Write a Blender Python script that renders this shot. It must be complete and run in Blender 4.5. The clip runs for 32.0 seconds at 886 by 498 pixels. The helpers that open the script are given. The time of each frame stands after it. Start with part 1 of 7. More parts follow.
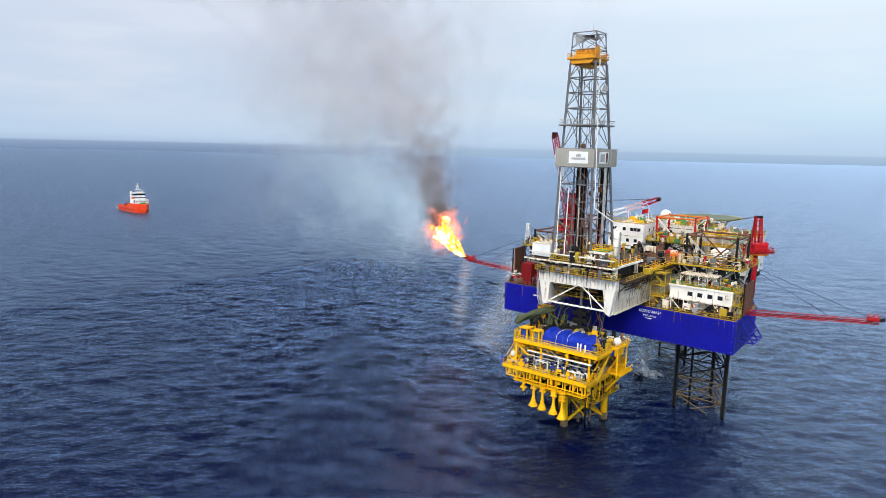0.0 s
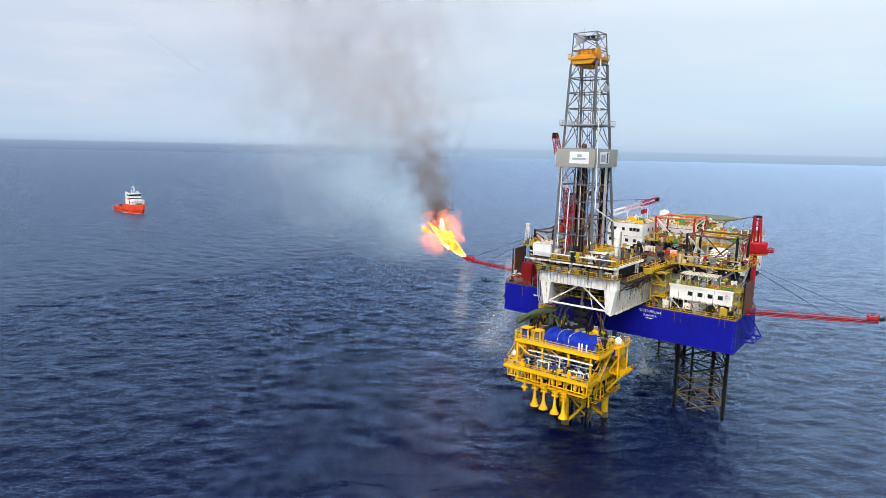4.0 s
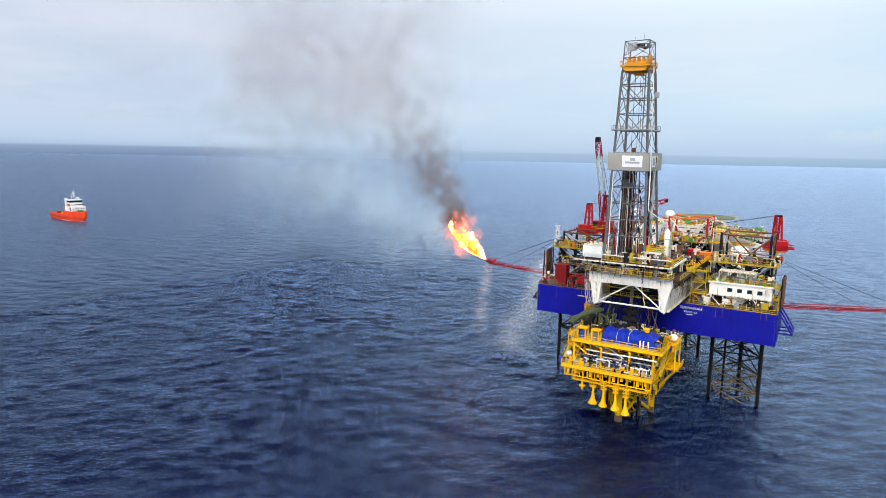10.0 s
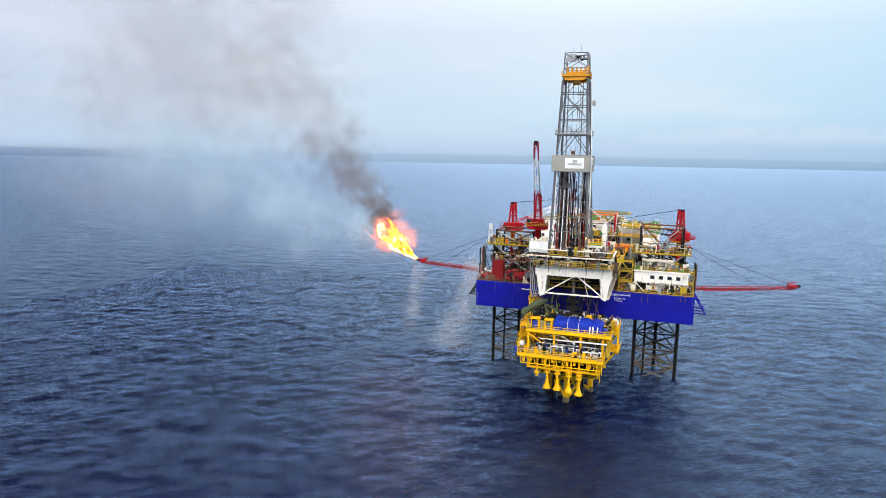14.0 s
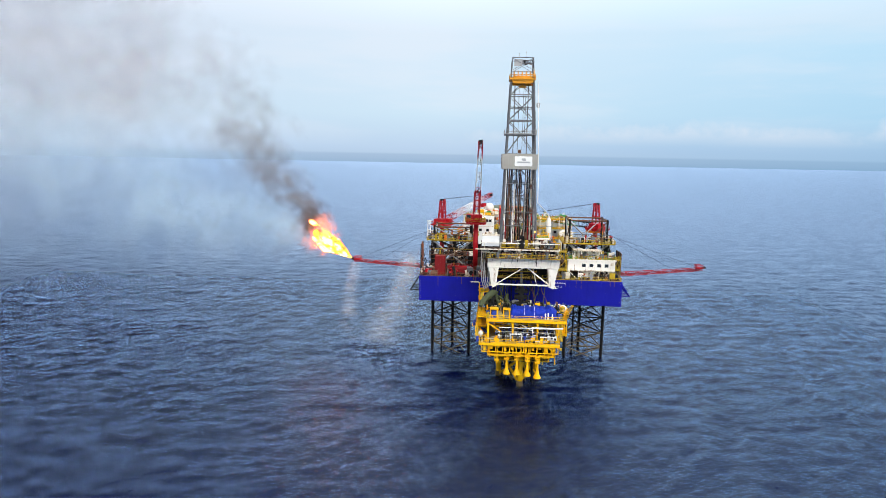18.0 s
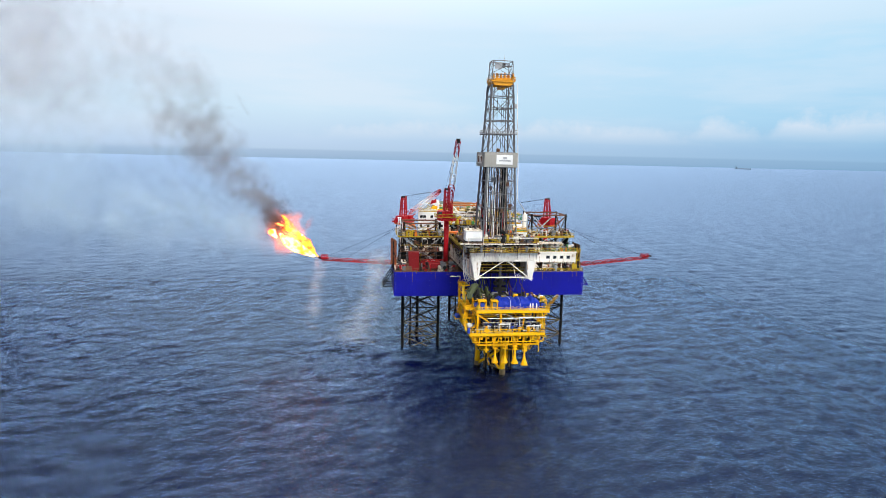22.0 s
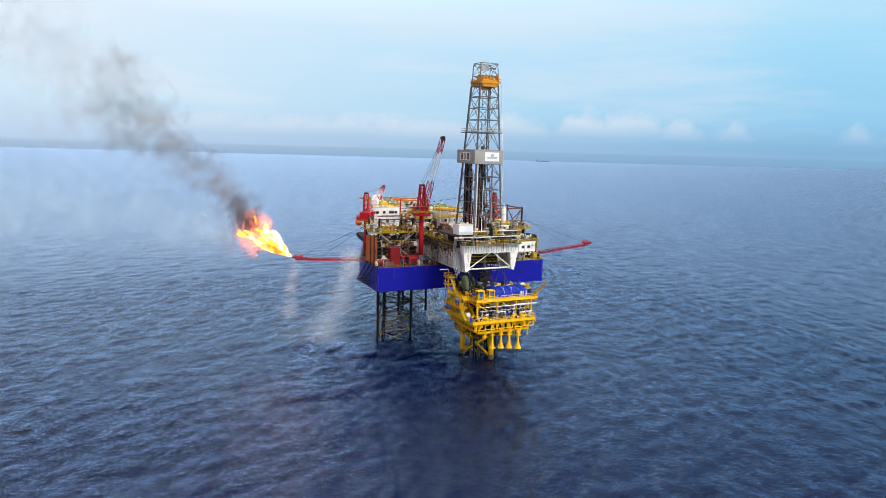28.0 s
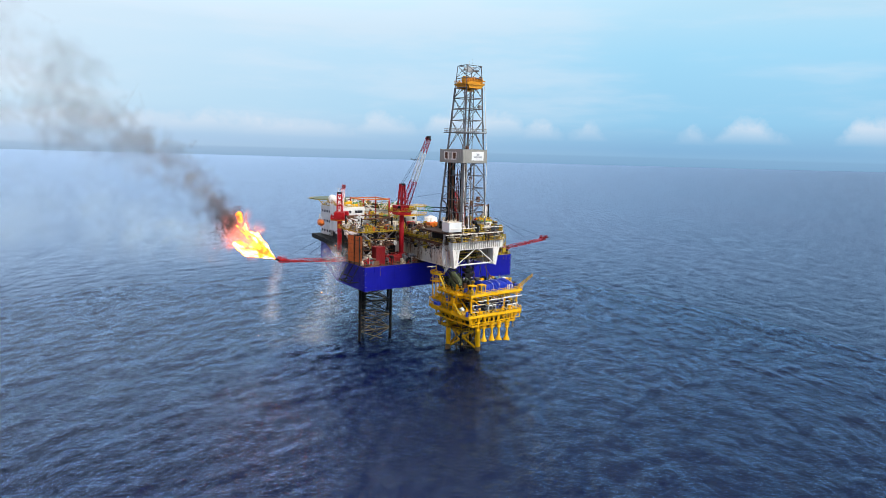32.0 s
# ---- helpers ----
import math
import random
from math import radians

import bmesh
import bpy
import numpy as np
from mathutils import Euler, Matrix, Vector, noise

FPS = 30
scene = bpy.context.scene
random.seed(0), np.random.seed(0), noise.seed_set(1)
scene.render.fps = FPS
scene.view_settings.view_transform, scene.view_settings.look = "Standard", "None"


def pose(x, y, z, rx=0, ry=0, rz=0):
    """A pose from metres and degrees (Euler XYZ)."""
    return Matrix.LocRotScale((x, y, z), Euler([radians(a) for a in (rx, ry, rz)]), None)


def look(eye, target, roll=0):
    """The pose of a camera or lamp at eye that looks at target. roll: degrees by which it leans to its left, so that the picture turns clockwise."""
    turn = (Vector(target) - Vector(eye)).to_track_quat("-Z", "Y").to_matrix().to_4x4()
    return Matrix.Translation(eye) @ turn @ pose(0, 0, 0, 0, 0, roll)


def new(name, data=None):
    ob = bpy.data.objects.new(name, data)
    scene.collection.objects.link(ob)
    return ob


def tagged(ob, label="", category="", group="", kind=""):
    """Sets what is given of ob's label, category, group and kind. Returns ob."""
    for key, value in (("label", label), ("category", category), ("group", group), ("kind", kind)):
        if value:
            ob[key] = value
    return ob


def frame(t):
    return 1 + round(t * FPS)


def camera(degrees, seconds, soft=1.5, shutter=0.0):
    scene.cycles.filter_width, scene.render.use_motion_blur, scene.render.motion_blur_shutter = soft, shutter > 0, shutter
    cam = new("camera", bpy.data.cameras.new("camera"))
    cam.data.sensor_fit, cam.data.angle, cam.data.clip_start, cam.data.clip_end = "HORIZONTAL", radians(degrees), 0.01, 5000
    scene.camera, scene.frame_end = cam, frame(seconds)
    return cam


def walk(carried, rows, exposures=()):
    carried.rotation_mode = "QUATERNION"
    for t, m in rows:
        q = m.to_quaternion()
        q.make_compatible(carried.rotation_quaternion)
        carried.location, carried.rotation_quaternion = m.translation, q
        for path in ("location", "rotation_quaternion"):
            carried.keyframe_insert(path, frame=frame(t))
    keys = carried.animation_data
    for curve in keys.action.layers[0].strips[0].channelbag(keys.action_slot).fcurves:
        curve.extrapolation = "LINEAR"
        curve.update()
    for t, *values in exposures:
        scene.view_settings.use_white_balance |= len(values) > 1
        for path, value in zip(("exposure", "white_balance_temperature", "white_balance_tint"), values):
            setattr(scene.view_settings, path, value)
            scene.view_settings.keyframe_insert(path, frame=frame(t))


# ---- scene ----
# The flight of the drone: seconds, place, heading, tilt and lean in degrees.
def eye(x, y, z, heading, tilt, lean):
    return pose(x, y, z, 90 + tilt, 0, heading) @ pose(0, 0, 0, 0, 0, lean)


cam = camera(68.885, 32.0, soft=0.8)
walk(cam, [
    (0, eye(74.36, -165.11, 70.28, 38.908, -8.935, 1.220)),
    (0.5, eye(74.34, -165.13, 70.18, 38.901, -8.907, 1.202)),
    (1, eye(74.36, -165.15, 70.09, 38.612, -8.911, 1.190)),
    (1.5, eye(74.40, -165.18, 70.02, 38.613, -8.901, 1.192)),
    (2, eye(74.44, -165.23, 69.97, 38.604, -8.902, 1.200)),
    (2.5, eye(74.43, -165.30, 69.96, 38.578, -8.883, 1.216)),
    (3, eye(74.30, -165.44, 69.98, 38.563, -8.869, 1.222)),
    (3.5, eye(73.97, -165.67, 70.05, 38.496, -8.883, 1.211)),
    (5.5, eye(69.06, -168.98, 70.93, 38.636, -8.975, 1.130)),
    (6, eye(66.86, -170.72, 70.94, 38.670, -8.984, 1.109)),
    (6.5, eye(64.45, -172.62, 70.90, 38.652, -8.966, 1.082)),
    (7, eye(61.90, -174.59, 70.83, 38.478, -8.945, 1.052)),
    (7.5, eye(59.26, -176.52, 70.74, 38.211, -8.895, 1.054)),
    (8, eye(56.63, -178.42, 70.63, 37.460, -8.846, 1.073)),
    (8.5, eye(54.04, -180.28, 70.53, 36.207, -8.785, 1.095)),
    (9, eye(51.49, -182.12, 70.43, 34.368, -8.721, 1.107)),
    (9.5, eye(48.92, -184.01, 70.35, 32.958, -8.667, 1.085)),
    (10, eye(46.29, -185.93, 70.29, 31.914, -8.625, 1.058)),
    (10.5, eye(43.61, -187.88, 70.26, 30.818, -8.578, 1.051)),
    (11, eye(40.85, -189.87, 70.26, 29.541, -8.567, 1.056)),
    (11.5, eye(37.99, -191.91, 70.28, 28.082, -8.548, 1.081)),
    (12, eye(35.04, -193.98, 70.32, 26.093, -8.518, 1.094)),
    (12.5, eye(31.98, -196.12, 70.37, 24.069, -8.495, 1.080)),
    (13, eye(28.82, -198.35, 70.43, 22.127, -8.461, 1.051)),
    (13.5, eye(25.58, -200.67, 70.47, 20.310, -8.402, 1.049)),
    (14, eye(22.27, -202.95, 70.50, 18.513, -8.383, 1.042)),
    (14.5, eye(18.88, -205.13, 70.52, 16.732, -8.345, 1.042)),
    (16.5, eye(2.79, -211.46, 70.38, 9.332, -8.342, 1.119)),
    (17, eye(-1.61, -212.46, 70.36, 7.388, -8.361, 1.075)),
    (17.5, eye(-6.08, -213.33, 70.34, 5.543, -8.366, 1.046)),
    (18, eye(-10.63, -214.08, 70.32, 4.098, -8.377, 1.050)),
    (18.5, eye(-15.25, -214.72, 70.30, 2.760, -8.375, 1.083)),
    (19, eye(-19.92, -215.32, 70.28, 1.284, -8.396, 1.122)),
    (19.5, eye(-24.61, -215.94, 70.28, -0.318, -8.403, 1.155)),
    (20, eye(-29.33, -216.54, 70.28, -1.929, -8.433, 1.190)),
    (20.5, eye(-34.07, -217.07, 70.29, -3.525, -8.454, 1.218)),
    (21, eye(-38.82, -217.50, 70.33, -5.086, -8.460, 1.234)),
    (21.5, eye(-43.60, -217.82, 70.39, -6.619, -8.489, 1.249)),
    (22, eye(-48.43, -217.99, 70.46, -8.181, -8.524, 1.291)),
    (22.5, eye(-53.31, -218.02, 70.55, -9.722, -8.572, 1.352)),
    (23, eye(-58.20, -217.87, 70.63, -11.192, -8.630, 1.402)),
    (23.5, eye(-63.04, -217.52, 70.69, -12.623, -8.656, 1.409)),
    (24, eye(-67.82, -217.01, 70.73, -13.888, -8.696, 1.411)),
    (24.5, eye(-72.56, -216.35, 70.76, -15.155, -8.716, 1.410)),
    (25, eye(-77.24, -215.58, 70.78, -16.660, -8.736, 1.400)),
    (25.5, eye(-81.92, -214.73, 70.79, -18.160, -8.755, 1.379)),
    (27.5, eye(-101.04, -209.79, 70.66, -23.536, -8.784, 1.465)),
    (28, eye(-105.76, -208.27, 70.60, -24.895, -8.765, 1.512)),
    (28.5, eye(-110.47, -206.71, 70.53, -26.284, -8.752, 1.527)),
    (29, eye(-115.14, -205.08, 70.45, -27.682, -8.765, 1.522)),
    (29.5, eye(-119.77, -203.31, 70.37, -29.176, -8.731, 1.512)),
    (30, eye(-124.35, -201.39, 70.28, -30.529, -8.718, 1.509)),
    (30.5, eye(-128.86, -199.30, 70.18, -31.892, -8.679, 1.514)),
    (31, eye(-133.32, -197.09, 70.07, -33.277, -8.645, 1.520)),
    (31.5, eye(-137.75, -194.81, 69.96, -34.723, -8.599, 1.526)),
    (32, eye(-142.16, -192.51, 69.84, -36.341, -8.579, 1.526)),
])

# ---- light: bright overcast, sun veiled behind cloud ----
SUN_EL, SUN_AZ = radians(46), radians(158)


def sky():
    w = bpy.data.worlds.new("overcast_sky")
    scene.world = w
    w.use_nodes = True
    nt = w.node_tree
    nt.nodes.clear()
    N, L = nt.nodes.new, nt.links.new

    def math_(op, a, b=None, clamp=False):
        n = N("ShaderNodeMath")
        n.operation, n.use_clamp = op, clamp
        for i, v in enumerate((a, b)):
            if v is None:
                continue
            if isinstance(v, (int, float)):
                n.inputs[i].default_value = v
            else:
                L(v, n.inputs[i])
        return n.outputs[0]

    def ramp(v, stops, inter="LINEAR"):
        n = N("ShaderNodeValToRGB")
        n.color_ramp.interpolation = inter
        el = n.color_ramp.elements
        el[0].position, el[0].color = stops[0][0], (*stops[0][1], 1)
        el[1].position, el[1].color = stops[-1][0], (*stops[-1][1], 1)
        for p, c in stops[1:-1]:
            e = el.new(p)
            e.color = (*c, 1)
        L(v, n.inputs[0])
        return n.outputs[0]

    def mix(f, a, b):
        n = N("ShaderNodeMix")
        n.data_type = "RGBA"
        for sock, v in ((n.inputs[0], f), (n.inputs[6], a), (n.inputs[7], b)):
            if isinstance(v, (int, float)):
                sock.default_value = v
            elif isinstance(v, tuple):
                sock.default_value = (*v, 1)
            else:
                L(v, sock)
        return n.outputs[2]

    tc = N("ShaderNodeTexCoord")
    sep = N("ShaderNodeSeparateXYZ")
    L(tc.outputs["Generated"], sep.inputs[0])
    X, Y, Z = sep.outputs
    # bearing from the rig's long axis, in degrees to starboard, and elevation
    bear = math_("MULTIPLY", math_("ARCTAN2", X, Y), 57.2958)
    elev = math_("MULTIPLY", math_("ARCSINE", Z), 57.2958)
    t = math_("DIVIDE", math_("ADD", elev, 5), 60, True)
    # stops past 0.30 lie out of view, set for what the sea mirrors
    west = ramp(t, [(0.0, (0.05, 0.08, 0.17)), (0.069, (0.36, 0.48, 0.68)), (0.0805, (0.40, 0.52, 0.72)), (0.092, (0.50, 0.65, 0.85)), (0.14, (0.55, 0.66, 0.83)), (0.30, (0.68, 0.74, 0.87)), (0.36, (0.72, 0.79, 0.92)), (0.50, (0.62, 0.68, 0.82)), (0.7, (0.38, 0.43, 0.56)), (1.0, (0.18, 0.21, 0.31))])
    fore = ramp(t, [(0.0, (0.06, 0.10, 0.2)), (0.069, (0.46, 0.60, 0.80)), (0.0805, (0.48, 0.63, 0.82)), (0.092, (0.50, 0.66, 0.87)), (0.14, (0.61, 0.79, 0.94)), (0.30, (0.78, 0.89, 1.0)), (0.40, (1.05, 1.08, 1.13)), (0.62, (1.3, 1.33, 1.4)), (1.0, (0.8, 0.84, 0.92))])
    east = ramp(t, [(0.0, (0.05, 0.10, 0.24)), (0.069, (0.25, 0.47, 0.71)), (0.0805, (0.26, 0.48, 0.72)), (0.092, (0.23, 0.46, 0.72)), (0.13, (0.29, 0.60, 0.86)), (0.22, (0.37, 0.71, 0.95)), (0.34, (0.60, 0.84, 0.98)), (0.42, (0.66, 0.80, 0.98)), (0.62, (0.38, 0.44, 0.56)), (1.0, (0.24, 0.28, 0.38))])
    side = math_("MULTIPLY", math_("ADD", bear, 4), 1 / 58, True)
    base = mix(side, mix(math_("MULTIPLY", math_("ADD", bear, 55), 1 / 48, True), west, fore), east)
    # sky above the view is brightened ahead and dimmed abeam, for the sea's reflections
    q = math_("MULTIPLY", math_("SUBTRACT", bear, 6), 1 / 62)
    broad = math_("SUBTRACT", 1.0, math_("MULTIPLY", q, q), True)
    high = math_("MULTIPLY", math_("SUBTRACT", elev, 10), 1 / 20, True)
    gain = math_("ADD", 1.0, math_("MULTIPLY", high, math_("SUBTRACT", math_("MULTIPLY", broad, 1.5), 0.5)))
    gn = N("ShaderNodeVectorMath")
    gn.operation = "SCALE"
    L(base, gn.inputs[0])
    L(gain, gn.inputs["Scale"])
    base = gn.outputs[0]
    # soft cloud sheets
    mp = N("ShaderNodeMapping")
    mp.inputs["Scale"].default_value = (1.2, 1.2, 7)
    L(tc.outputs["Generated"], mp.inputs[0])
    n1 = N("ShaderNodeTexNoise")
    n1.inputs["Scale"].default_value, n1.inputs["Detail"].default_value, n1.inputs["Roughness"].default_value = 2.6, 5, 0.55
    L(mp.outputs[0], n1.inputs[0])
    sheet = ramp(n1.outputs["Fac"], [(0.42, (0, 0, 0)), (0.68, (1, 1, 1))], "EASE")
    base = mix(math_("MULTIPLY", math_("MULTIPLY", sheet, math_("MULTIPLY", elev, 0.25, True)), 0.30), base, (0.84, 0.87, 0.95))
    # a row of small cumulus low over the horizon
    nb = N("ShaderNodeTexNoise")
    nb.inputs["Scale"].default_value, nb.inputs["Detail"].default_value, nb.inputs["Roughness"].default_value = 26, 6, 0.6
    L(tc.outputs["Generated"], nb.inputs[0])
    rough = math_("MULTIPLY", math_("SUBTRACT", nb.outputs["Fac"], 0.5), 3.4)
    total = None
    for az, half, low, top in ((6, 9, 1.4, 2.6), (16, 8, 1.5, 2.9), (23.5, 6, 1.4, 2.6), (31.0, 3.0, 1.7, 3.2), (36.5, 2.6, 1.8, 3.6), (40.6, 3.2, 1.8, 3.8), (44.5, 2.0, 1.6, 3.1), (48.5, 1.6, 1.6, 2.7), (57, 1.6, 1.5, 2.5), (61, 2.8, 1.6, 3.0), (70, 3.2, 1.6, 3.4)):
        q = math_("DIVIDE", math_("SUBTRACT", bear, az), half)
        dome = math_("SUBTRACT", 1.0, math_("MULTIPLY", q, q))
        up = math_("SUBTRACT", math_("ADD", math_("MULTIPLY", dome, top - low), low), math_("ADD", elev, rough))
        cut = math_("MULTIPLY", math_("ADD", up, 0.1), 0.9, True)
        bot = math_("MULTIPLY", math_("SUBTRACT", elev, low - 0.5), 0.75, True)
        one = math_("MULTIPLY", math_("MULTIPLY", cut, bot), 0.62)
        total = one if total is None else math_("MAXIMUM", total, one)
    n3 = N("ShaderNodeTexNoise")
    n3.inputs["Scale"].default_value = 9
    L(tc.outputs["Generated"], n3.inputs[0])
    total = math_("MULTIPLY", total, math_("ADD", n3.outputs["Fac"], 0.3), True)
    base = mix(total, base, (0.80, 0.84, 0.93))
    # the last of the sea, out of reach of the water sheet, painted into the sky: cloud shade in the west, paler haze
    # ahead
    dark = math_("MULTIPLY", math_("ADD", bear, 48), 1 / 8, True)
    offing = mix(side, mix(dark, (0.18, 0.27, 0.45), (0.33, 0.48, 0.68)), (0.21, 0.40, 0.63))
    # the haze is a colour blend towards the sky, growing up to the horizon
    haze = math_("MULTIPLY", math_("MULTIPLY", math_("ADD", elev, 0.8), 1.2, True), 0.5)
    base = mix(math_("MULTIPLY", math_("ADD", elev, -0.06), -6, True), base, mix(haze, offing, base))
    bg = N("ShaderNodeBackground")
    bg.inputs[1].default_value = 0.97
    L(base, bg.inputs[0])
    st = N("ShaderNodeTexSky")
    st.sky_type, st.sun_disc, st.sun_elevation, st.sun_rotation = "NISHITA", False, SUN_EL, SUN_AZ
    b2 = N("ShaderNodeBackground")
    b2.inputs[1].default_value = 0.006
    L(st.outputs[0], b2.inputs[0])
    add = N("ShaderNodeAddShader")
    L(bg.outputs[0], add.inputs[0])
    L(b2.outputs[0], add.inputs[1])
    out = N("ShaderNodeOutputWorld")
    L(add.outputs[0], out.inputs[0])


sky()
sun = new("sun", bpy.data.lights.new("sun", "SUN"))
sun.data.energy, sun.data.angle, sun.data.color = 4.8, radians(48), (1.0, 0.96, 0.90)
sun.matrix_world = look((55, -160, 200), (0, 0, 20))
scene.view_settings.exposure = 0.0
scene.cycles.transparent_max_bounces = 320


# ---- materials ----
def material(name):
    m = bpy.data.materials.new(name)
    m.use_nodes = True
    return m, m.node_tree, m.node_tree.nodes["Principled BSDF"]


def noise_fac(nt, scale, detail=4, stretch=(1, 1, 1), rough=0.55):
    geo = nt.nodes.new("ShaderNodeNewGeometry")
    mp = nt.nodes.new("ShaderNodeMapping")
    mp.inputs["Scale"].default_value = stretch
    n = nt.nodes.new("ShaderNodeTexNoise")
    n.inputs["Scale"].default_value, n.inputs["Detail"].default_value, n.inputs["Roughness"].default_value = scale, detail, rough
    nt.links.new(geo.outputs["Position"], mp.inputs[0])
    nt.links.new(mp.outputs[0], n.inputs[0])
    return n.outputs["Fac"]


def steps(nt, fac, lo, hi, a=0.0, b=1.0):
    n = nt.nodes.new("ShaderNodeMapRange")
    n.inputs[1].default_value, n.inputs[2].default_value, n.inputs[3].default_value, n.inputs[4].default_value = lo, hi, a, b
    nt.links.new(fac, n.inputs[0])
    return n.outputs[0]


def blend(nt, fac, a, b, mode="MIX"):
    n = nt.nodes.new("ShaderNodeMix")
    n.data_type, n.blend_type = "RGBA", mode
    for sock, v in ((n.inputs[0], fac), (n.inputs[6], a), (n.inputs[7], b)):
        if isinstance(v, (int, float)):
            sock.default_value = v
        elif isinstance(v, tuple):
            sock.default_value = (*v, 1)
        else:
            nt.links.new(v, sock)
    return n.outputs[2]


def paint(name, color, rust=0.25, gloss=0.45, streak=True, metal=0.0, dirt=(0.16, 0.062, 0.02)):
    """Marine paint: tonal drift, downward rust streaks, fine grime, per-piece variation."""
    m, nt, b = material(name)
    big = noise_fac(nt, 0.16, 3)
    small = noise_fac(nt, 1.7, 5, (1, 1, 0.10) if streak else (1, 1, 1), 0.65)
    grain = noise_fac(nt, 6.0, 3)
    info = nt.nodes.new("ShaderNodeObjectInfo")
    c = blend(nt, steps(nt, big, 0.3, 0.7), tuple(v * 0.82 for v in color), tuple(min(1, v * 1.1) for v in color))
    c = blend(nt, steps(nt, info.outputs["Random"], 0, 1, 0.0, 0.22), c, tuple(v * 0.55 for v in color))
    lim = 0.74 - 0.34 * rust
    c = blend(nt, steps(nt, small, lim + 0.03, lim + 0.13, 0, min(0.92, 0.5 + rust)), c, dirt)
    c = blend(nt, steps(nt, grain, 0.55, 0.8, 0, 0.25), c, tuple(v * 0.5 for v in color))
    nt.links.new(c, b.inputs["Base Color"])
    nt.links.new(steps(nt, small, 0.3, 0.8, gloss - 0.08, min(1, gloss + 0.3)), b.inputs["Roughness"])
    b.inputs["Metallic"].default_value = metal
    b.inputs["Specular IOR Level"].default_value = 0.22
    bump = nt.nodes.new("ShaderNodeBump")
    bump.inputs["Strength"].default_value, bump.inputs["Distance"].default_value = 0.35, 0.03
    nt.links.new(small, bump.inputs["Height"])
    nt.links.new(bump.outputs[0], b.inputs["Normal"])
    return m


HULL_BLUE = paint("hull_blue", (0.0015, 0.003, 0.25), 0.06, 0.5)
WHITE = paint("white_paint", (0.85, 0.81, 0.74), 0.52, 0.45, dirt=(0.24, 0.12, 0.05))
CLEAN_WHITE = paint("clean_white", (0.80, 0.80, 0.79), 0.08, 0.42)
STAINED = paint("stained_white", (0.73, 0.66, 0.55), 0.72, 0.55, dirt=(0.19, 0.095, 0.04))
YELLOW = paint("platform_yellow", (0.90, 0.47, 0.002), 0.2, 0.42)
DULL_YELLOW = paint("dull_yellow", (0.47, 0.32, 0.02), 0.55, 0.55)
RED = paint("crane_red", (0.44, 0.007, 0.014), 0.2, 0.42)
ORANGE = paint("orange_paint", (0.75, 0.17, 0.02), 0.15, 0.42)
CROWN = paint("crown_orange", (0.72, 0.31, 0.02), 0.12, 0.45)
GREY = paint("steel_grey", (0.15, 0.155, 0.17), 0.25, 0.5, metal=0.1)
LIGHT_GREY = paint("galvanised", (0.42, 0.43, 0.44), 0.25, 0.5, metal=0.2)
WALL_GREY = paint("wind_wall_grey", (0.36, 0.345, 0.31), 0.22, 0.6)
# near black, so this steel also carries the shade under and inside the rig
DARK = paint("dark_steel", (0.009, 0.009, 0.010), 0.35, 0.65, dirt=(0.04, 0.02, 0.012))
DERRICK = paint("derrick_grey", (0.155, 0.158, 0.17), 0.34, 0.5, metal=0.1)
SHIELD = paint("scorched_orange", (0.46, 0.13, 0.035), 0.5, 0.7)
BROWN = paint("rusty_panel", (0.16, 0.075, 0.045), 0.55, 0.75)
RUST = paint("rusty_deck", (0.17, 0.09, 0.055), 0.5, 0.8)
HELI_GREEN = paint("helideck_grey_green", (0.13, 0.165, 0.115), 0.35, 0.7)
DECKING = paint("grimy_deck", (0.06, 0.036, 0.026), 0.5, 0.8)
DEEP_RED = paint("deep_red", (0.20, 0.007, 0.009), 0.3, 0.5)
GREEN = paint("green_deck", (0.07, 0.26, 0.08), 0.3, 0.7)
TARP = paint("blue_tarpaulin", (0.006, 0.028, 0.36), 0.0, 0.5, streak=False, dirt=(0.01, 0.03, 0.25))
NET = paint("grey_green_netting", (0.07, 0.085, 0.045), 0.35, 0.9)
DECK_TAN = paint("deck_plate", (0.42, 0.33, 0.16), 0.35, 0.7, streak=False)
ENGINE_BLUE = paint("equipment_blue", (0.03, 0.06, 0.36), 0.1, 0.45)
HULL_ORANGE = paint("vessel_orange", (0.72, 0.055, 0.012), 0.06, 0.4)
FOULED = paint("fouled_steel", (0.13, 0.095, 0.05), 0.6, 0.85, dirt=(0.03, 0.028, 0.02))
# the haze of distance is mixed into the tanker's own colour
HAZE_GREY = paint("distant_hull", (0.17, 0.25, 0.34), 0.05, 0.8)


def glass_mat():
    m, nt, b = material("dark_glass")
    b.inputs["Base Color"].default_value = (0.012, 0.014, 0.018, 1)
    b.inputs["Roughness"].default_value = 0.12
    return m


GLASS = glass_mat()


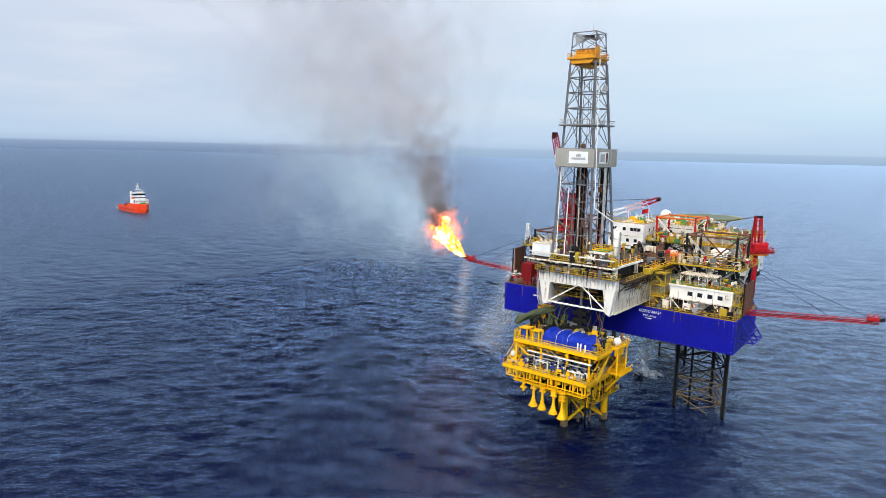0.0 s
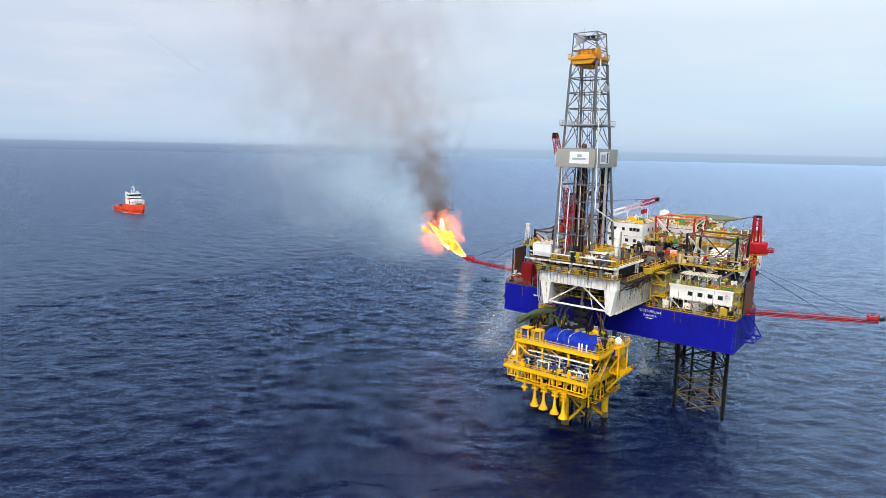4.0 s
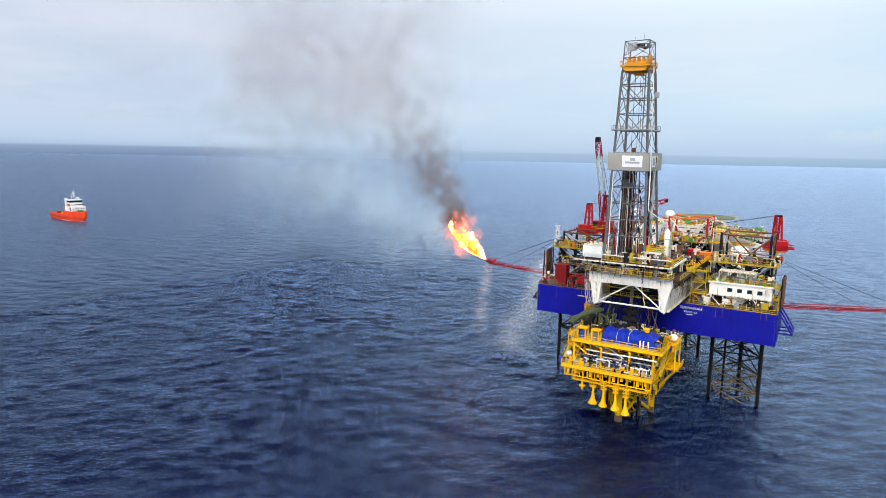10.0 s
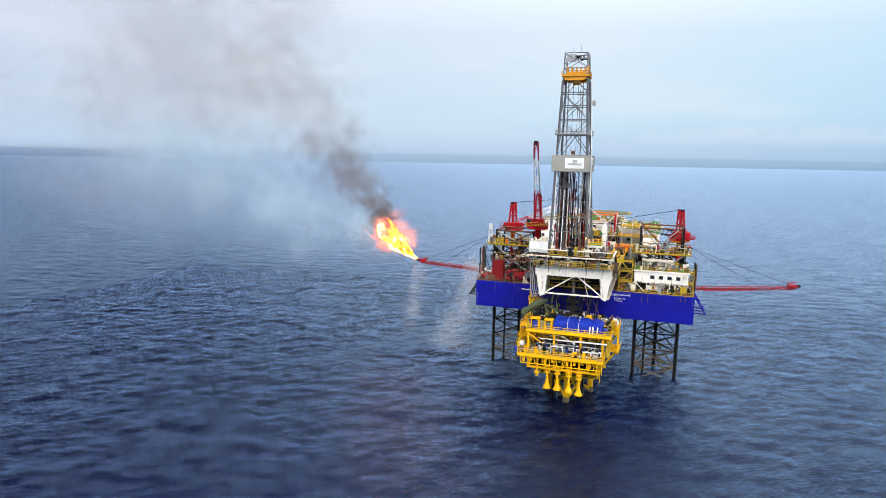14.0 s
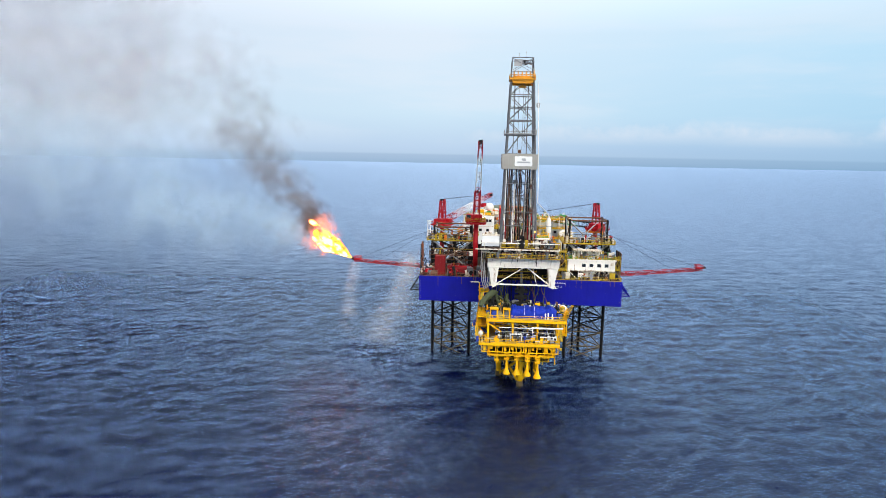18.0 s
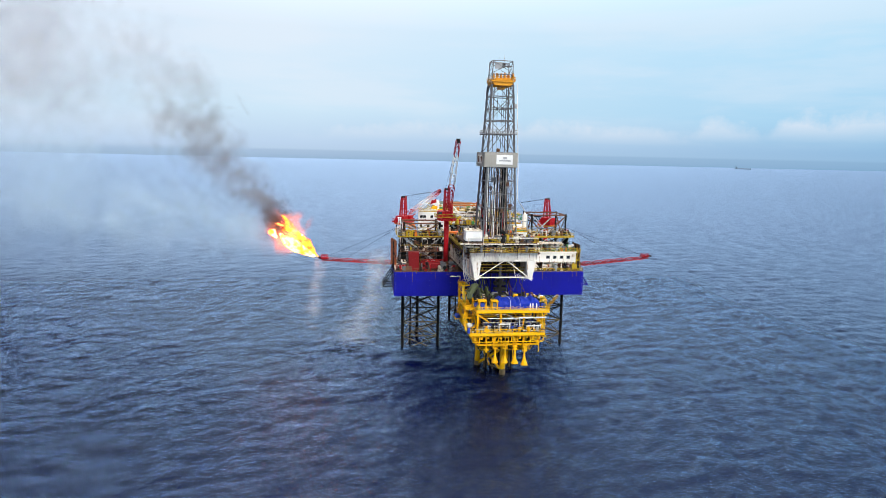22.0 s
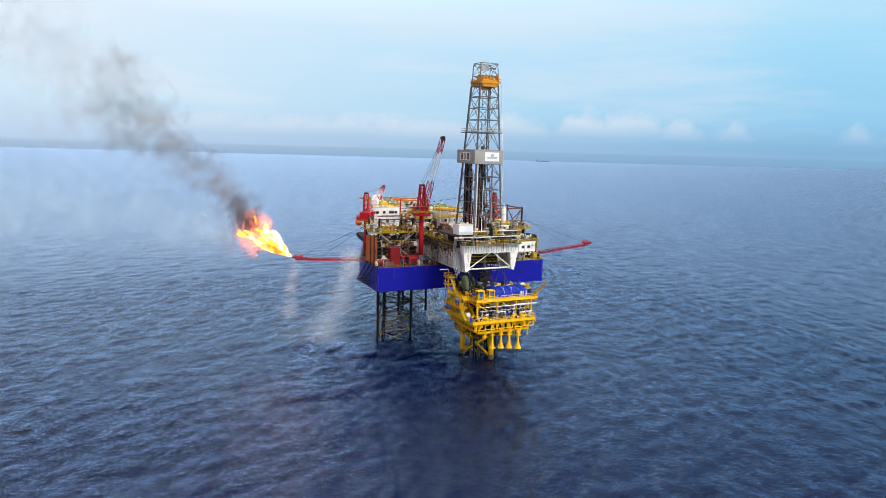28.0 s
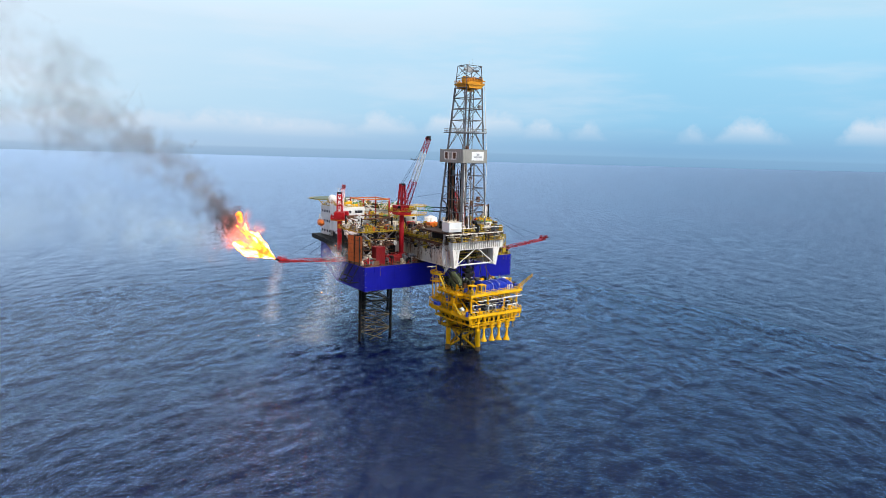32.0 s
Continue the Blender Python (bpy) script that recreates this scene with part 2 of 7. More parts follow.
def water():
    m, nt, b = material("sea_water")
    tc = nt.nodes.new("ShaderNodeTexCoord")

    def wave(scale, detail, sx, sy, turn, rough=0.6):
        mp = nt.nodes.new("ShaderNodeMapping")
        mp.vector_type = "TEXTURE"
        mp.inputs["Scale"].default_value, mp.inputs["Rotation"].default_value = (1 / sy, 1 / sx, 1), (0, 0, radians(turn + 20))
        n = nt.nodes.new("ShaderNodeTexNoise")
        n.inputs["Scale"].default_value, n.inputs["Detail"].default_value, n.inputs["Roughness"].default_value = scale, detail, rough
        nt.links.new(tc.outputs["Object"], mp.inputs[0])
        nt.links.new(mp.outputs[0], n.inputs[0])
        return n.outputs["Fac"]

    swell, chop, ripple = wave(0.11, 3, 1, 0.6, 30), wave(0.34, 5, 1, 0.62, 40, 0.65), wave(1.0, 4, 1, 0.75, 15)
    patch = wave(0.006, 4, 1, 0.6, 70)
    foam = wave(0.11, 6, 1, 0.55, 30, 0.7)
    dash = wave(0.46, 5, 1, 0.40, 32, 0.66)
    fine = wave(1.5, 3, 1, 0.5, 22, 0.6)
    streak = wave(0.13, 5, 1, 0.34, 30, 0.68)

    def bump(h, dist, prev=None):
        n = nt.nodes.new("ShaderNodeBump")
        n.inputs["Strength"].default_value, n.inputs["Distance"].default_value = 1.0, dist
        nt.links.new(h, n.inputs["Height"])
        if prev:
            nt.links.new(prev, n.inputs["Normal"])
        return n.outputs[0]

    nrm = bump(ripple, SEA_RIPPLE, bump(chop, SEA_CHOP, bump(swell, SEA_SWELL)))
    nt.links.new(nrm, b.inputs["Normal"])
    c = blend(nt, steps(nt, patch, 0.3, 0.7), (0.0002, 0.0013, 0.019), (0.0003, 0.0020, 0.030))
    c = blend(nt, steps(nt, foam, 0.775, 0.81, 0, 0.8), c, (0.7, 0.75, 0.8))
    nt.links.new(c, b.inputs["Base Color"])
    b.inputs["Roughness"].default_value = 0.6
    b.inputs["Specular IOR Level"].default_value = 0.0
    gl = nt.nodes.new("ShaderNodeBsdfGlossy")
    gl.inputs["Color"].default_value = SEA_MIRROR_TINT
    lost = nt.nodes.new("ShaderNodeAttribute")
    lost.attribute_name = "lost_slope"
    blur = nt.nodes.new("ShaderNodeMath")
    blur.operation, blur.use_clamp = "ADD", True
    nt.links.new(steps(nt, patch, 0.3, 0.7, 0.04, 0.09), blur.inputs[0])
    nt.links.new(steps(nt, lost.outputs["Fac"], 0.0, 0.2, 0.0, 0.36), blur.inputs[1])
    nt.links.new(blur.outputs[0], gl.inputs["Roughness"])
    nt.links.new(nrm, gl.inputs["Normal"])
    fr = nt.nodes.new("ShaderNodeFresnel")
    fr.inputs["IOR"].default_value = 1.41
    nt.links.new(nrm, fr.inputs["Normal"])
    mx = nt.nodes.new("ShaderNodeMixShader")
    wave_dim = nt.nodes.new("ShaderNodeMath")
    wave_dim.operation = "MULTIPLY"
    # noise dashes dim the mirror, painting in the dark faces of small waves
    nt.links.new(steps(nt, dash, 0.50, 0.72, 1.1, 0.7), wave_dim.inputs[0])
    nt.links.new(steps(nt, fine, 0.46, 0.72, 1.05, 0.85), wave_dim.inputs[1])
    sheen = nt.nodes.new("ShaderNodeMath")
    sheen.operation, sheen.use_clamp = "MULTIPLY", True
    cats = nt.nodes.new("ShaderNodeMath")
    cats.operation = "MULTIPLY"
    nt.links.new(fr.outputs[0], cats.inputs[0])
    nt.links.new(steps(nt, streak, 0.36, 0.66, 1.2, 0.8), cats.inputs[1])
    nt.links.new(cats.outputs[0], sheen.inputs[0])
    nt.links.new(wave_dim.outputs[0], sheen.inputs[1])
    # crests hide one another at low angles, so the mirror never grows full
    more, cap = nt.nodes.new("ShaderNodeMath"), nt.nodes.new("ShaderNodeMath")
    more.operation, cap.operation = "MULTIPLY_ADD", "DIVIDE"
    more.inputs[1].default_value, more.inputs[2].default_value = SEA_HIDE, 1.0
    nt.links.new(sheen.outputs[0], more.inputs[0])
    nt.links.new(sheen.outputs[0], cap.inputs[0])
    nt.links.new(more.outputs[0], cap.inputs[1])
    nt.links.new(cap.outputs[0], mx.inputs[0])
    nt.links.new(b.outputs[0], mx.inputs[1])
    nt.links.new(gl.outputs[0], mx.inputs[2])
    nt.links.new(mx.outputs[0], nt.nodes["Material Output"].inputs[0])
    return m


SEA_STEEP, SEA_SWELL, SEA_CHOP, SEA_RIPPLE = 0.030, 0.5, 0.44, 0.36
SEA_HIDE = 0.36
# blue cast painted into the mirrored sky; bare water reflects it neutral
SEA_MIRROR_TINT = (0.58, 0.77, 1.0, 1)
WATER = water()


def fleck(name, color, alpha, glow=None, strength=0.0):
    """Thin drifting matter: each fleck lets most of the light through."""
    m, nt, b = material(name)
    b.inputs["Base Color"].default_value = (*color, 1)
    b.inputs["Roughness"].default_value = 1.0
    b.inputs["Specular IOR Level"].default_value = 0.0
    b.inputs["Alpha"].default_value = alpha
    if glow:
        b.inputs["Emission Color"].default_value, b.inputs["Emission Strength"].default_value = (*glow, 1), strength
    return m


def vapour(name, color, amount, glow=None, strength=0.0, even=0.25):
    """Soft drifting matter: thick at the heart of each wisp, nothing at its rim."""
    m, nt, b = material(name)
    nt.nodes.remove(b)
    N, L = nt.nodes.new, nt.links.new
    at, tc, no = N("ShaderNodeAttribute"), N("ShaderNodeTexCoord"), N("ShaderNodeTexNoise")
    at.attribute_name = "thick"
    no.inputs["Scale"].default_value, no.inputs["Detail"].default_value, no.inputs["Roughness"].default_value = 5.0, 4, 0.6
    L(tc.outputs["Generated"], no.inputs[0])
    soft = N("ShaderNodeMapRange")
    soft.interpolation_type = "SMOOTHERSTEP"
    L(at.outputs["Fac"], soft.inputs[0])
    al = N("ShaderNodeMath")
    al.operation = "MULTIPLY"
    L(soft.outputs[0], al.inputs[0])
    L(steps(nt, no.outputs["Fac"], 0.36, 0.62, even * amount, amount), al.inputs[1])
    d, tl, mx = N("ShaderNodeBsdfDiffuse"), N("ShaderNodeBsdfTranslucent"), N("ShaderNodeMixShader")
    d.inputs[0].default_value = tl.inputs[0].default_value = (*color, 1)
    L(d.outputs[0], mx.inputs[1])
    L(tl.outputs[0], mx.inputs[2])
    body = mx.outputs[0]
    if glow:
        em, ad = N("ShaderNodeEmission"), N("ShaderNodeAddShader")
        em.inputs[0].default_value, em.inputs[1].default_value = (*glow, 1), strength
        L(body, ad.inputs[0])
        L(em.outputs[0], ad.inputs[1])
        body = ad.outputs[0]
    tr, fin = N("ShaderNodeBsdfTransparent"), N("ShaderNodeMixShader")
    L(al.outputs[0], fin.inputs[0])
    L(tr.outputs[0], fin.inputs[1])
    L(body, fin.inputs[2])
    L(fin.outputs[0], nt.nodes["Material Output"].inputs[0])
    return m


SOOT = vapour("soot_smoke", (0.24, 0.19, 0.175), 0.15)
GREY_SMOKE = vapour("grey_smoke", (0.37, 0.335, 0.33), 0.12)
SMOKE = vapour("thin_grey_smoke", (0.64, 0.59, 0.61), 0.055)
STEAM = vapour("pale_blue_haze", (0.76, 0.92, 1.0), 0.055)
SPRAY = vapour("water_spray", (0.86, 0.90, 0.95), 0.05, even=0.7)
MIST = vapour("dense_mist", (0.88, 0.92, 0.96), 0.13, even=0.6)
SPLASH = vapour("falling_water", (0.98, 0.99, 1.0), 0.6, even=0.9)


def fire(name, hot, cool, strength):
    m, nt, b = material(name)
    n = noise_fac(nt, 0.45, 5, (1, 1, 1), 0.65)
    c = blend(nt, steps(nt, n, 0.42, 0.6), cool, hot)
    nt.links.new(c, b.inputs["Emission Color"])
    b.inputs["Emission Strength"].default_value = strength
    b.inputs["Base Color"].default_value = (0.02, 0.01, 0.005, 1)
    return m


FIRE_CORE = fire("flame_core", (1.0, 0.50, 0.09), (1.0, 0.035, 0.003), 22.0)
FIRE_EDGE = fire("flame_edge", (1.0, 0.22, 0.012), (1.0, 0.05, 0.006), 8.0)
# this vapour emits pink itself, in place of firelight scattered in the mist
GLOW = vapour("flame_glow", (0.7, 0.5, 0.46), 0.42, (1.0, 0.24, 0.16), 1.0)
BEACON = fire("lamp_glow", (1.0, 0.5, 0.08), (1.0, 0.45, 0.06), 6.0)


# ---- building helpers ----
def thing(name, x, y, z, label, category, group="", kind=""):
    ob = new(name)
    ob.location = (x, y, z)
    ob.empty_display_size = 0.5
    return tagged(ob, label, category, group, kind)


def base_of(ob):
    p = Vector(ob.location)
    while ob.parent:
        ob = ob.parent
        p += Vector(ob.location)
    return p


def mesh_of(name, bm, mat, smooth=False):
    me = bpy.data.meshes.new(name)
    bm.to_mesh(me)
    bm.free()
    me.materials.append(mat)
    if smooth:
        for f in me.polygons:
            f.use_smooth = True
    return me


def part(name, bm, mat, parent=None, label="", smooth=False):
    """One mesh object out of world-space geometry, under a thing or a part."""
    if parent:
        bmesh.ops.translate(bm, verts=bm.verts, vec=-base_of(parent))
    ob = new(name, mesh_of(name, bm, mat, smooth))
    ob.parent = parent
    return tagged(ob, label)


def B():
    return bmesh.new()


def box(bm, x0, x1, y0, y1, z0, z1, bev=0.0):
    r = bmesh.ops.create_cube(bm, size=1)
    vs = r["verts"]
    bmesh.ops.scale(bm, verts=vs, vec=(x1 - x0, y1 - y0, z1 - z0))
    bmesh.ops.translate(bm, verts=vs, vec=((x0 + x1) / 2, (y0 + y1) / 2, (z0 + z1) / 2))
    if bev:
        es = list({e for v in vs for e in v.link_edges})
        bmesh.ops.bevel(bm, geom=es, offset=bev, segments=1, affect="EDGES")
    return bm


def turned(p, q):
    d = Vector(q) - Vector(p)
    return Matrix.Translation((Vector(p) + Vector(q)) / 2) @ d.to_track_quat("Z", "Y").to_matrix().to_4x4(), d.length


def tube(bm, p, q, r, n=8, r2=None):
    m, l = turned(p, q)
    bmesh.ops.create_cone(bm, cap_ends=True, segments=n, radius1=r, radius2=r if r2 is None else r2, depth=l, matrix=m)
    return bm


def pipe(bm, pts, r, n=7):
    """One connected tube bent through the points."""
    pts = [Vector(p) for p in pts]
    up = Vector((0.31, 0.17, 0.93))
    rings = []
    for i, p in enumerate(pts):
        a = (p - pts[i - 1]).normalized() if i else (pts[1] - p).normalized()
        c = (pts[i + 1] - p).normalized() if i < len(pts) - 1 else a
        d = (a + c).normalized()
        s = d.cross(up).normalized()
        u = s.cross(d)
        k = min(1.5, 1 / max(0.5, d.dot(a)))
        rings.append([bm.verts.new(p + (s * math.cos(6.28318 * j / n) + u * math.sin(6.28318 * j / n)) * r * k) for j in range(n)])
    for a, c in zip(rings, rings[1:]):
        for j in range(n):
            bm.faces.new((a[j], a[(j + 1) % n], c[(j + 1) % n], c[j]))
    bm.faces.new(rings[0][::-1])
    bm.faces.new(rings[-1])
    return bm


def prism(bm, pts, z0, z1, bev=0.0):
    lo = [bm.verts.new((x, y, z0)) for x, y in pts]
    hi = [bm.verts.new((x, y, z1)) for x, y in pts]
    n = len(pts)
    bm.faces.new(lo[::-1])
    bm.faces.new(hi)
    for i in range(n):
        bm.faces.new((lo[i], lo[(i + 1) % n], hi[(i + 1) % n], hi[i]))
    bmesh.ops.recalc_face_normals(bm, faces=bm.faces)
    if bev:
        bmesh.ops.bevel(bm, geom=list(bm.edges), offset=bev, segments=1, affect="EDGES")
    return bm


def slab(bm, quad, thick):
    """A plate through four points, with thickness."""
    a, b_, c, d = (Vector(p) for p in quad)
    n = (b_ - a).cross(d - a).normalized() * thick / 2
    v = [bm.verts.new(p + s * n) for s in (-1, 1) for p in (a, b_, c, d)]
    for f in ((0, 1, 2, 3), (7, 6, 5, 4), (0, 4, 5, 1), (1, 5, 6, 2), (2, 6, 7, 3), (3, 7, 4, 0)):
        bm.faces.new([v[i] for i in f])
    bmesh.ops.recalc_face_normals(bm, faces=bm.faces)
    return bm


UNIT = {}


def bar(name, p, q, r, mat, parent, square=False, label=""):
    """A round or square member from p to q; alike ones share one mesh."""
    key = (mat.name, square)
    if key not in UNIT:
        bm = B()
        bmesh.ops.create_cone(bm, cap_ends=True, segments=4 if square else 8, radius1=1.25 if square else 1, radius2=1.25 if square else 1, depth=1,
                              matrix=pose(0, 0, 0, 0, 0, 45) if square else Matrix())
        UNIT[key] = mesh_of(name, bm, mat, not square)
        if not square:
            for f in UNIT[key].polygons:
                f.use_smooth = len(f.vertices) == 4
    ob = new(name, UNIT[key])
    m, l = turned(p, q)
    ob.parent = parent
    ob.matrix_basis = Matrix.Translation(-base_of(parent)) @ m @ Matrix.Diagonal((r, r, l, 1))
    return tagged(ob, label)


def railing(parent, pts, h=1.1, mat=None, step=2.0, name="railing", closed=False):
    """Handrail along a line, with its mid rail and each post under it."""
    mat = mat or YELLOW
    pts = [Vector(p) for p in pts]
    if closed:
        pts.append(pts[0])
    rail = part(name, pipe(B(), [p + Vector((0, 0, h)) for p in pts], 0.06, 5), mat, parent)
    part("mid_rail", pipe(B(), [p + Vector((0, 0, h * 0.52)) for p in pts], 0.045, 5), mat, rail)
    for a, c in zip(pts, pts[1:]):
        part("kick_plate", slab(B(), (a, c, c + Vector((0, 0, 0.2)), a + Vector((0, 0, 0.2))), 0.04), mat, rail)
        k = max(1, round((c - a).length / step))
        for i in range(k):
            p = a.lerp(c, i / k)
            bar("post", p, p + Vector((0, 0, h)), 0.055, mat, rail)
    return rail


def ladder_truss(parent, p, q, w0, w1, n, mat, r=0.14, br=0.08, tri=False, mats=None, up=Vector((0, 0, 1))):
    """A lattice boom from p to q: chords, and braces bay by bay."""
    p, q = Vector(p), Vector(q)
    d = (q - p).normalized()
    side = d.cross(up).normalized()
    top = side.cross(d).normalized()

    def corners(t):
        c, w = p.lerp(q, t), w0 + (w1 - w0) * t
        if tri:
            return [c + side * w / 2 - top * w * 0.3, c - side * w / 2 - top * w * 0.3, c + top * w * 0.56]
        return [c + (side * a + top * b_) * w / 2 for a, b_ in ((1, -1), (-1, -1), (-1, 1), (1, 1))]

    for i in range(n):
        m = mats[i * len(mats) // n] if mats else mat
        a, b_ = corners(i / n), corners((i + 1) / n)
        k = len(a)
        for j in range(k):
            bar("chord", a[j], b_[j], r, m, parent)
            bar("brace", a[j], b_[(j + 1) % k] if (i + j) % 2 else b_[j - 1], br, m, parent)
            bar("brace", b_[j], b_[(j + 1) % k], br, m, parent)


# ---- the sea ----
def reach(lo, hi, step, far):
    """Even steps from lo to hi, then slowly and at last quickly wider ones out to far on both sides."""
    mid = list(np.arange(lo, hi, step))
    for sign, edge in ((1, mid[-1]), (-1, lo)):
        p, d, side = edge, step, []
        while abs(p) < far:
            d = min(d * (1.012 if abs(p - edge) < 270 else 1.06), 400)
            p += sign * d
            side.append(p)
        mid = mid + side if sign > 0 else side[::-1] + mid
    return np.array(mid)


def sea():
    """Wind sea: trochoidal waves running down wind with a spread of headings; short ones fade where the sheet is too coarse for them."""
    xs, ys = reach(-220, 170, 0.8, 6500), reach(-170, 110, 0.8, 6500)
    gx, gy = np.meshgrid(xs, ys, indexing="ij")
    cell = np.maximum(np.gradient(xs)[:, None], np.gradient(ys)[None, :])
    rng = np.random.default_rng(21)
    px, py, pz = gx.copy(), gy.copy(), np.zeros_like(gx)
    lost = np.zeros_like(gx)
    n = 84
    for k in range(n):
        length = 2.2 * (30 / 2.2) ** ((k + rng.uniform()) / n)
        head = radians(141) + rng.normal(0, 0.75)
        steep = SEA_STEEP * rng.uniform(0.5, 1.4) * min(1.15, 6.2 / length)
        wave, dx, dy = 2 * math.pi / length, math.cos(head), math.sin(head)
        amp = steep / wave
        seen = cell < length / 3
        kept = np.clip((length / cell - 3) / 3, 0, 1)
        lost += (1 - kept) * steep * steep / 2
        fade = kept[seen] * amp
        ph = wave * (dx * gx[seen] + dy * gy[seen]) + rng.uniform(0, 6.28)
        c = np.cos(ph) * fade * 0.75
        px[seen] -= dx * c
        py[seen] -= dy * c
        pz[seen] += np.sin(ph) * fade
    nx, ny = gx.shape
    i = np.arange(nx * ny, dtype=np.int32).reshape(nx, ny)
    quads = np.stack([i[:-1, :-1], i[1:, :-1], i[1:, 1:], i[:-1, 1:]], -1).reshape(-1, 4)
    me = bpy.data.meshes.new("sea")
    me.vertices.add(nx * ny)
    me.vertices.foreach_set("co", np.stack([px, py, pz], -1).astype(np.float32).ravel())
    me.loops.add(quads.size)
    me.loops.foreach_set("vertex_index", quads.ravel())
    me.polygons.add(len(quads))
    me.polygons.foreach_set("loop_start", np.arange(0, quads.size, 4, dtype=np.int32))
    me.polygons.foreach_set("use_smooth", np.ones(len(quads), dtype=bool))
    me.update(calc_edges=True)
    me.attributes.new("lost_slope", "FLOAT", "POINT").data.foreach_set("value", np.sqrt(lost).astype(np.float32).ravel())
    me.materials.append(WATER)
    return tagged(new("water", me), "dark blue choppy open sea under a bright overcast sky", "sea", kind="structure")


SEA = sea()

# ---- the jack-up rig: hull ----
DECK, KEEL = 29.4, 20.9
HULL_PLAN = [(-33.9, 0), (33.9, 0), (33.4, 22), (15, 74), (-15, 74), (-33.4, 22)]


def hull():
    h = thing("rig_hull", 0, 30, KEEL, "royal blue jack-up rig hull raised clear of the sea", "rig hull")
    part("shell", prism(B(), HULL_PLAN, KEEL, DECK, 0.12), HULL_BLUE, h)
    inner = [(x * 0.985, 0.5 + y * 0.985) for x, y in HULL_PLAN]
    part("main_deck", prism(B(), inner, DECK + 0.004, DECK + 0.12), DECKING, h, "grimy rust-stained steel deck")
    for x in (-27.6, -21.5, -14.2, 13.4, 22.3, 28.6):
        part("plate_seam", box(B(), x - 0.07, x + 0.07, -0.05, 0.02, KEEL + 0.15, DECK - 0.15), HULL_BLUE, h)
    part("bilge_strip", box(B(), -33.7, 33.7, -0.09, 0.02, KEEL + 0.1, KEEL + 0.32), HULL_BLUE, h)
    # draught marks on the corners
    for s in (-1, 1):
        for k in range(9):
            z = KEEL + 0.7 + k * 0.85
            part("draught_mark", box(B(), s * 33.35 - 0.07, s * 33.35 + 0.07, -0.03, 0.02, z, z + 0.09), LIGHT_GREY, h)
            part("draught_mark", box(B(), s * 33.84 - 0.1, s * 33.84 + 0.1, 0.8, 0.92, z, z + 0.09), LIGHT_GREY, h)
    for text, z, size in (("SOEHANAH", 27.95, 1.02), ("PANAMA", 26.85, 0.8)):
        cu = bpy.data.curves.new("lettering", "FONT")
        cu.body, cu.size, cu.extrude, cu.align_x, cu.space_character = text, size, 0.02, "CENTER", 1.12
        tmp = bpy.data.objects.new("lettering", cu)
        scene.collection.objects.link(tmp)
        me = bpy.data.meshes.new_from_object(tmp.evaluated_get(bpy.context.evaluated_depsgraph_get()))
        bpy.data.objects.remove(tmp)
        me.materials.append(CLEAN_WHITE)
        ob = new("lettering", me)
        ob.parent = h
        ob.matrix_basis = Matrix.Translation(-base_of(h)) @ pose(12.3, -0.03, z, 90, 0, 0)
        tagged(ob, "white painted ship's name" if z > 27 else "white painted home port")
    part("number_bar", box(B(), 11.1, 12.9, -0.05, 0.02, 26.3, 26.48), CLEAN_WHITE, h)
    # rust runs and drains down the shell
    rng = random.Random(90)
    for k in range(16):
        x = rng.uniform(-33, 33)
        part("rust_run", box(B(), x, x + rng.uniform(0.06, 0.16), -0.012, 0.02, DECK - rng.uniform(0.8, 3.4), DECK - 0.05), RUST, h)
    for x in (-30, 16.5, 27):
        bar("drain_pipe", (x, -0.12, DECK), (x, -0.12, 24.5 + 0.1 * abs(x)), 0.08, HULL_BLUE, h)
    part("scupper", box(B(), 1.2, 1.6, -0.06, 0.02, 25.8, 26.15), CLEAN_WHITE, h)
    # guard rails round the stern
    railing(h, [(-33.6, 20, DECK), (-33.6, 0.3, DECK), (-11, 0.3, DECK)], 1.1, RUST, 1.8)
    railing(h, [(11, 0.3, DECK), (33.6, 0.3, DECK), (33.6, 20, DECK)], 1.1, DULL_YELLOW, 1.8)
    # anchor racks on the shoulders
    for s in (-1, 1):
        m = DARK if s < 0 else HULL_BLUE
        bm = B()
        for y in (4.5, 8.5, 12.5):
            tube(bm, (s * 33.8, y, DECK - 0.3), (s * 37.3, y, 23.6), 0.2)
            tube(bm, (s * 33.8, y, 23.6), (s * 37.3, y, 23.6), 0.2)
        for z, x in ((23.6, 37.3), (25.6, 36.1)):
            tube(bm, (s * x, 4.3, z), (s * x, 12.7, z), 0.2)
        part("anchor_rack", bm, m, h, "tubular anchor rack standing off the side")
    return h


hull()


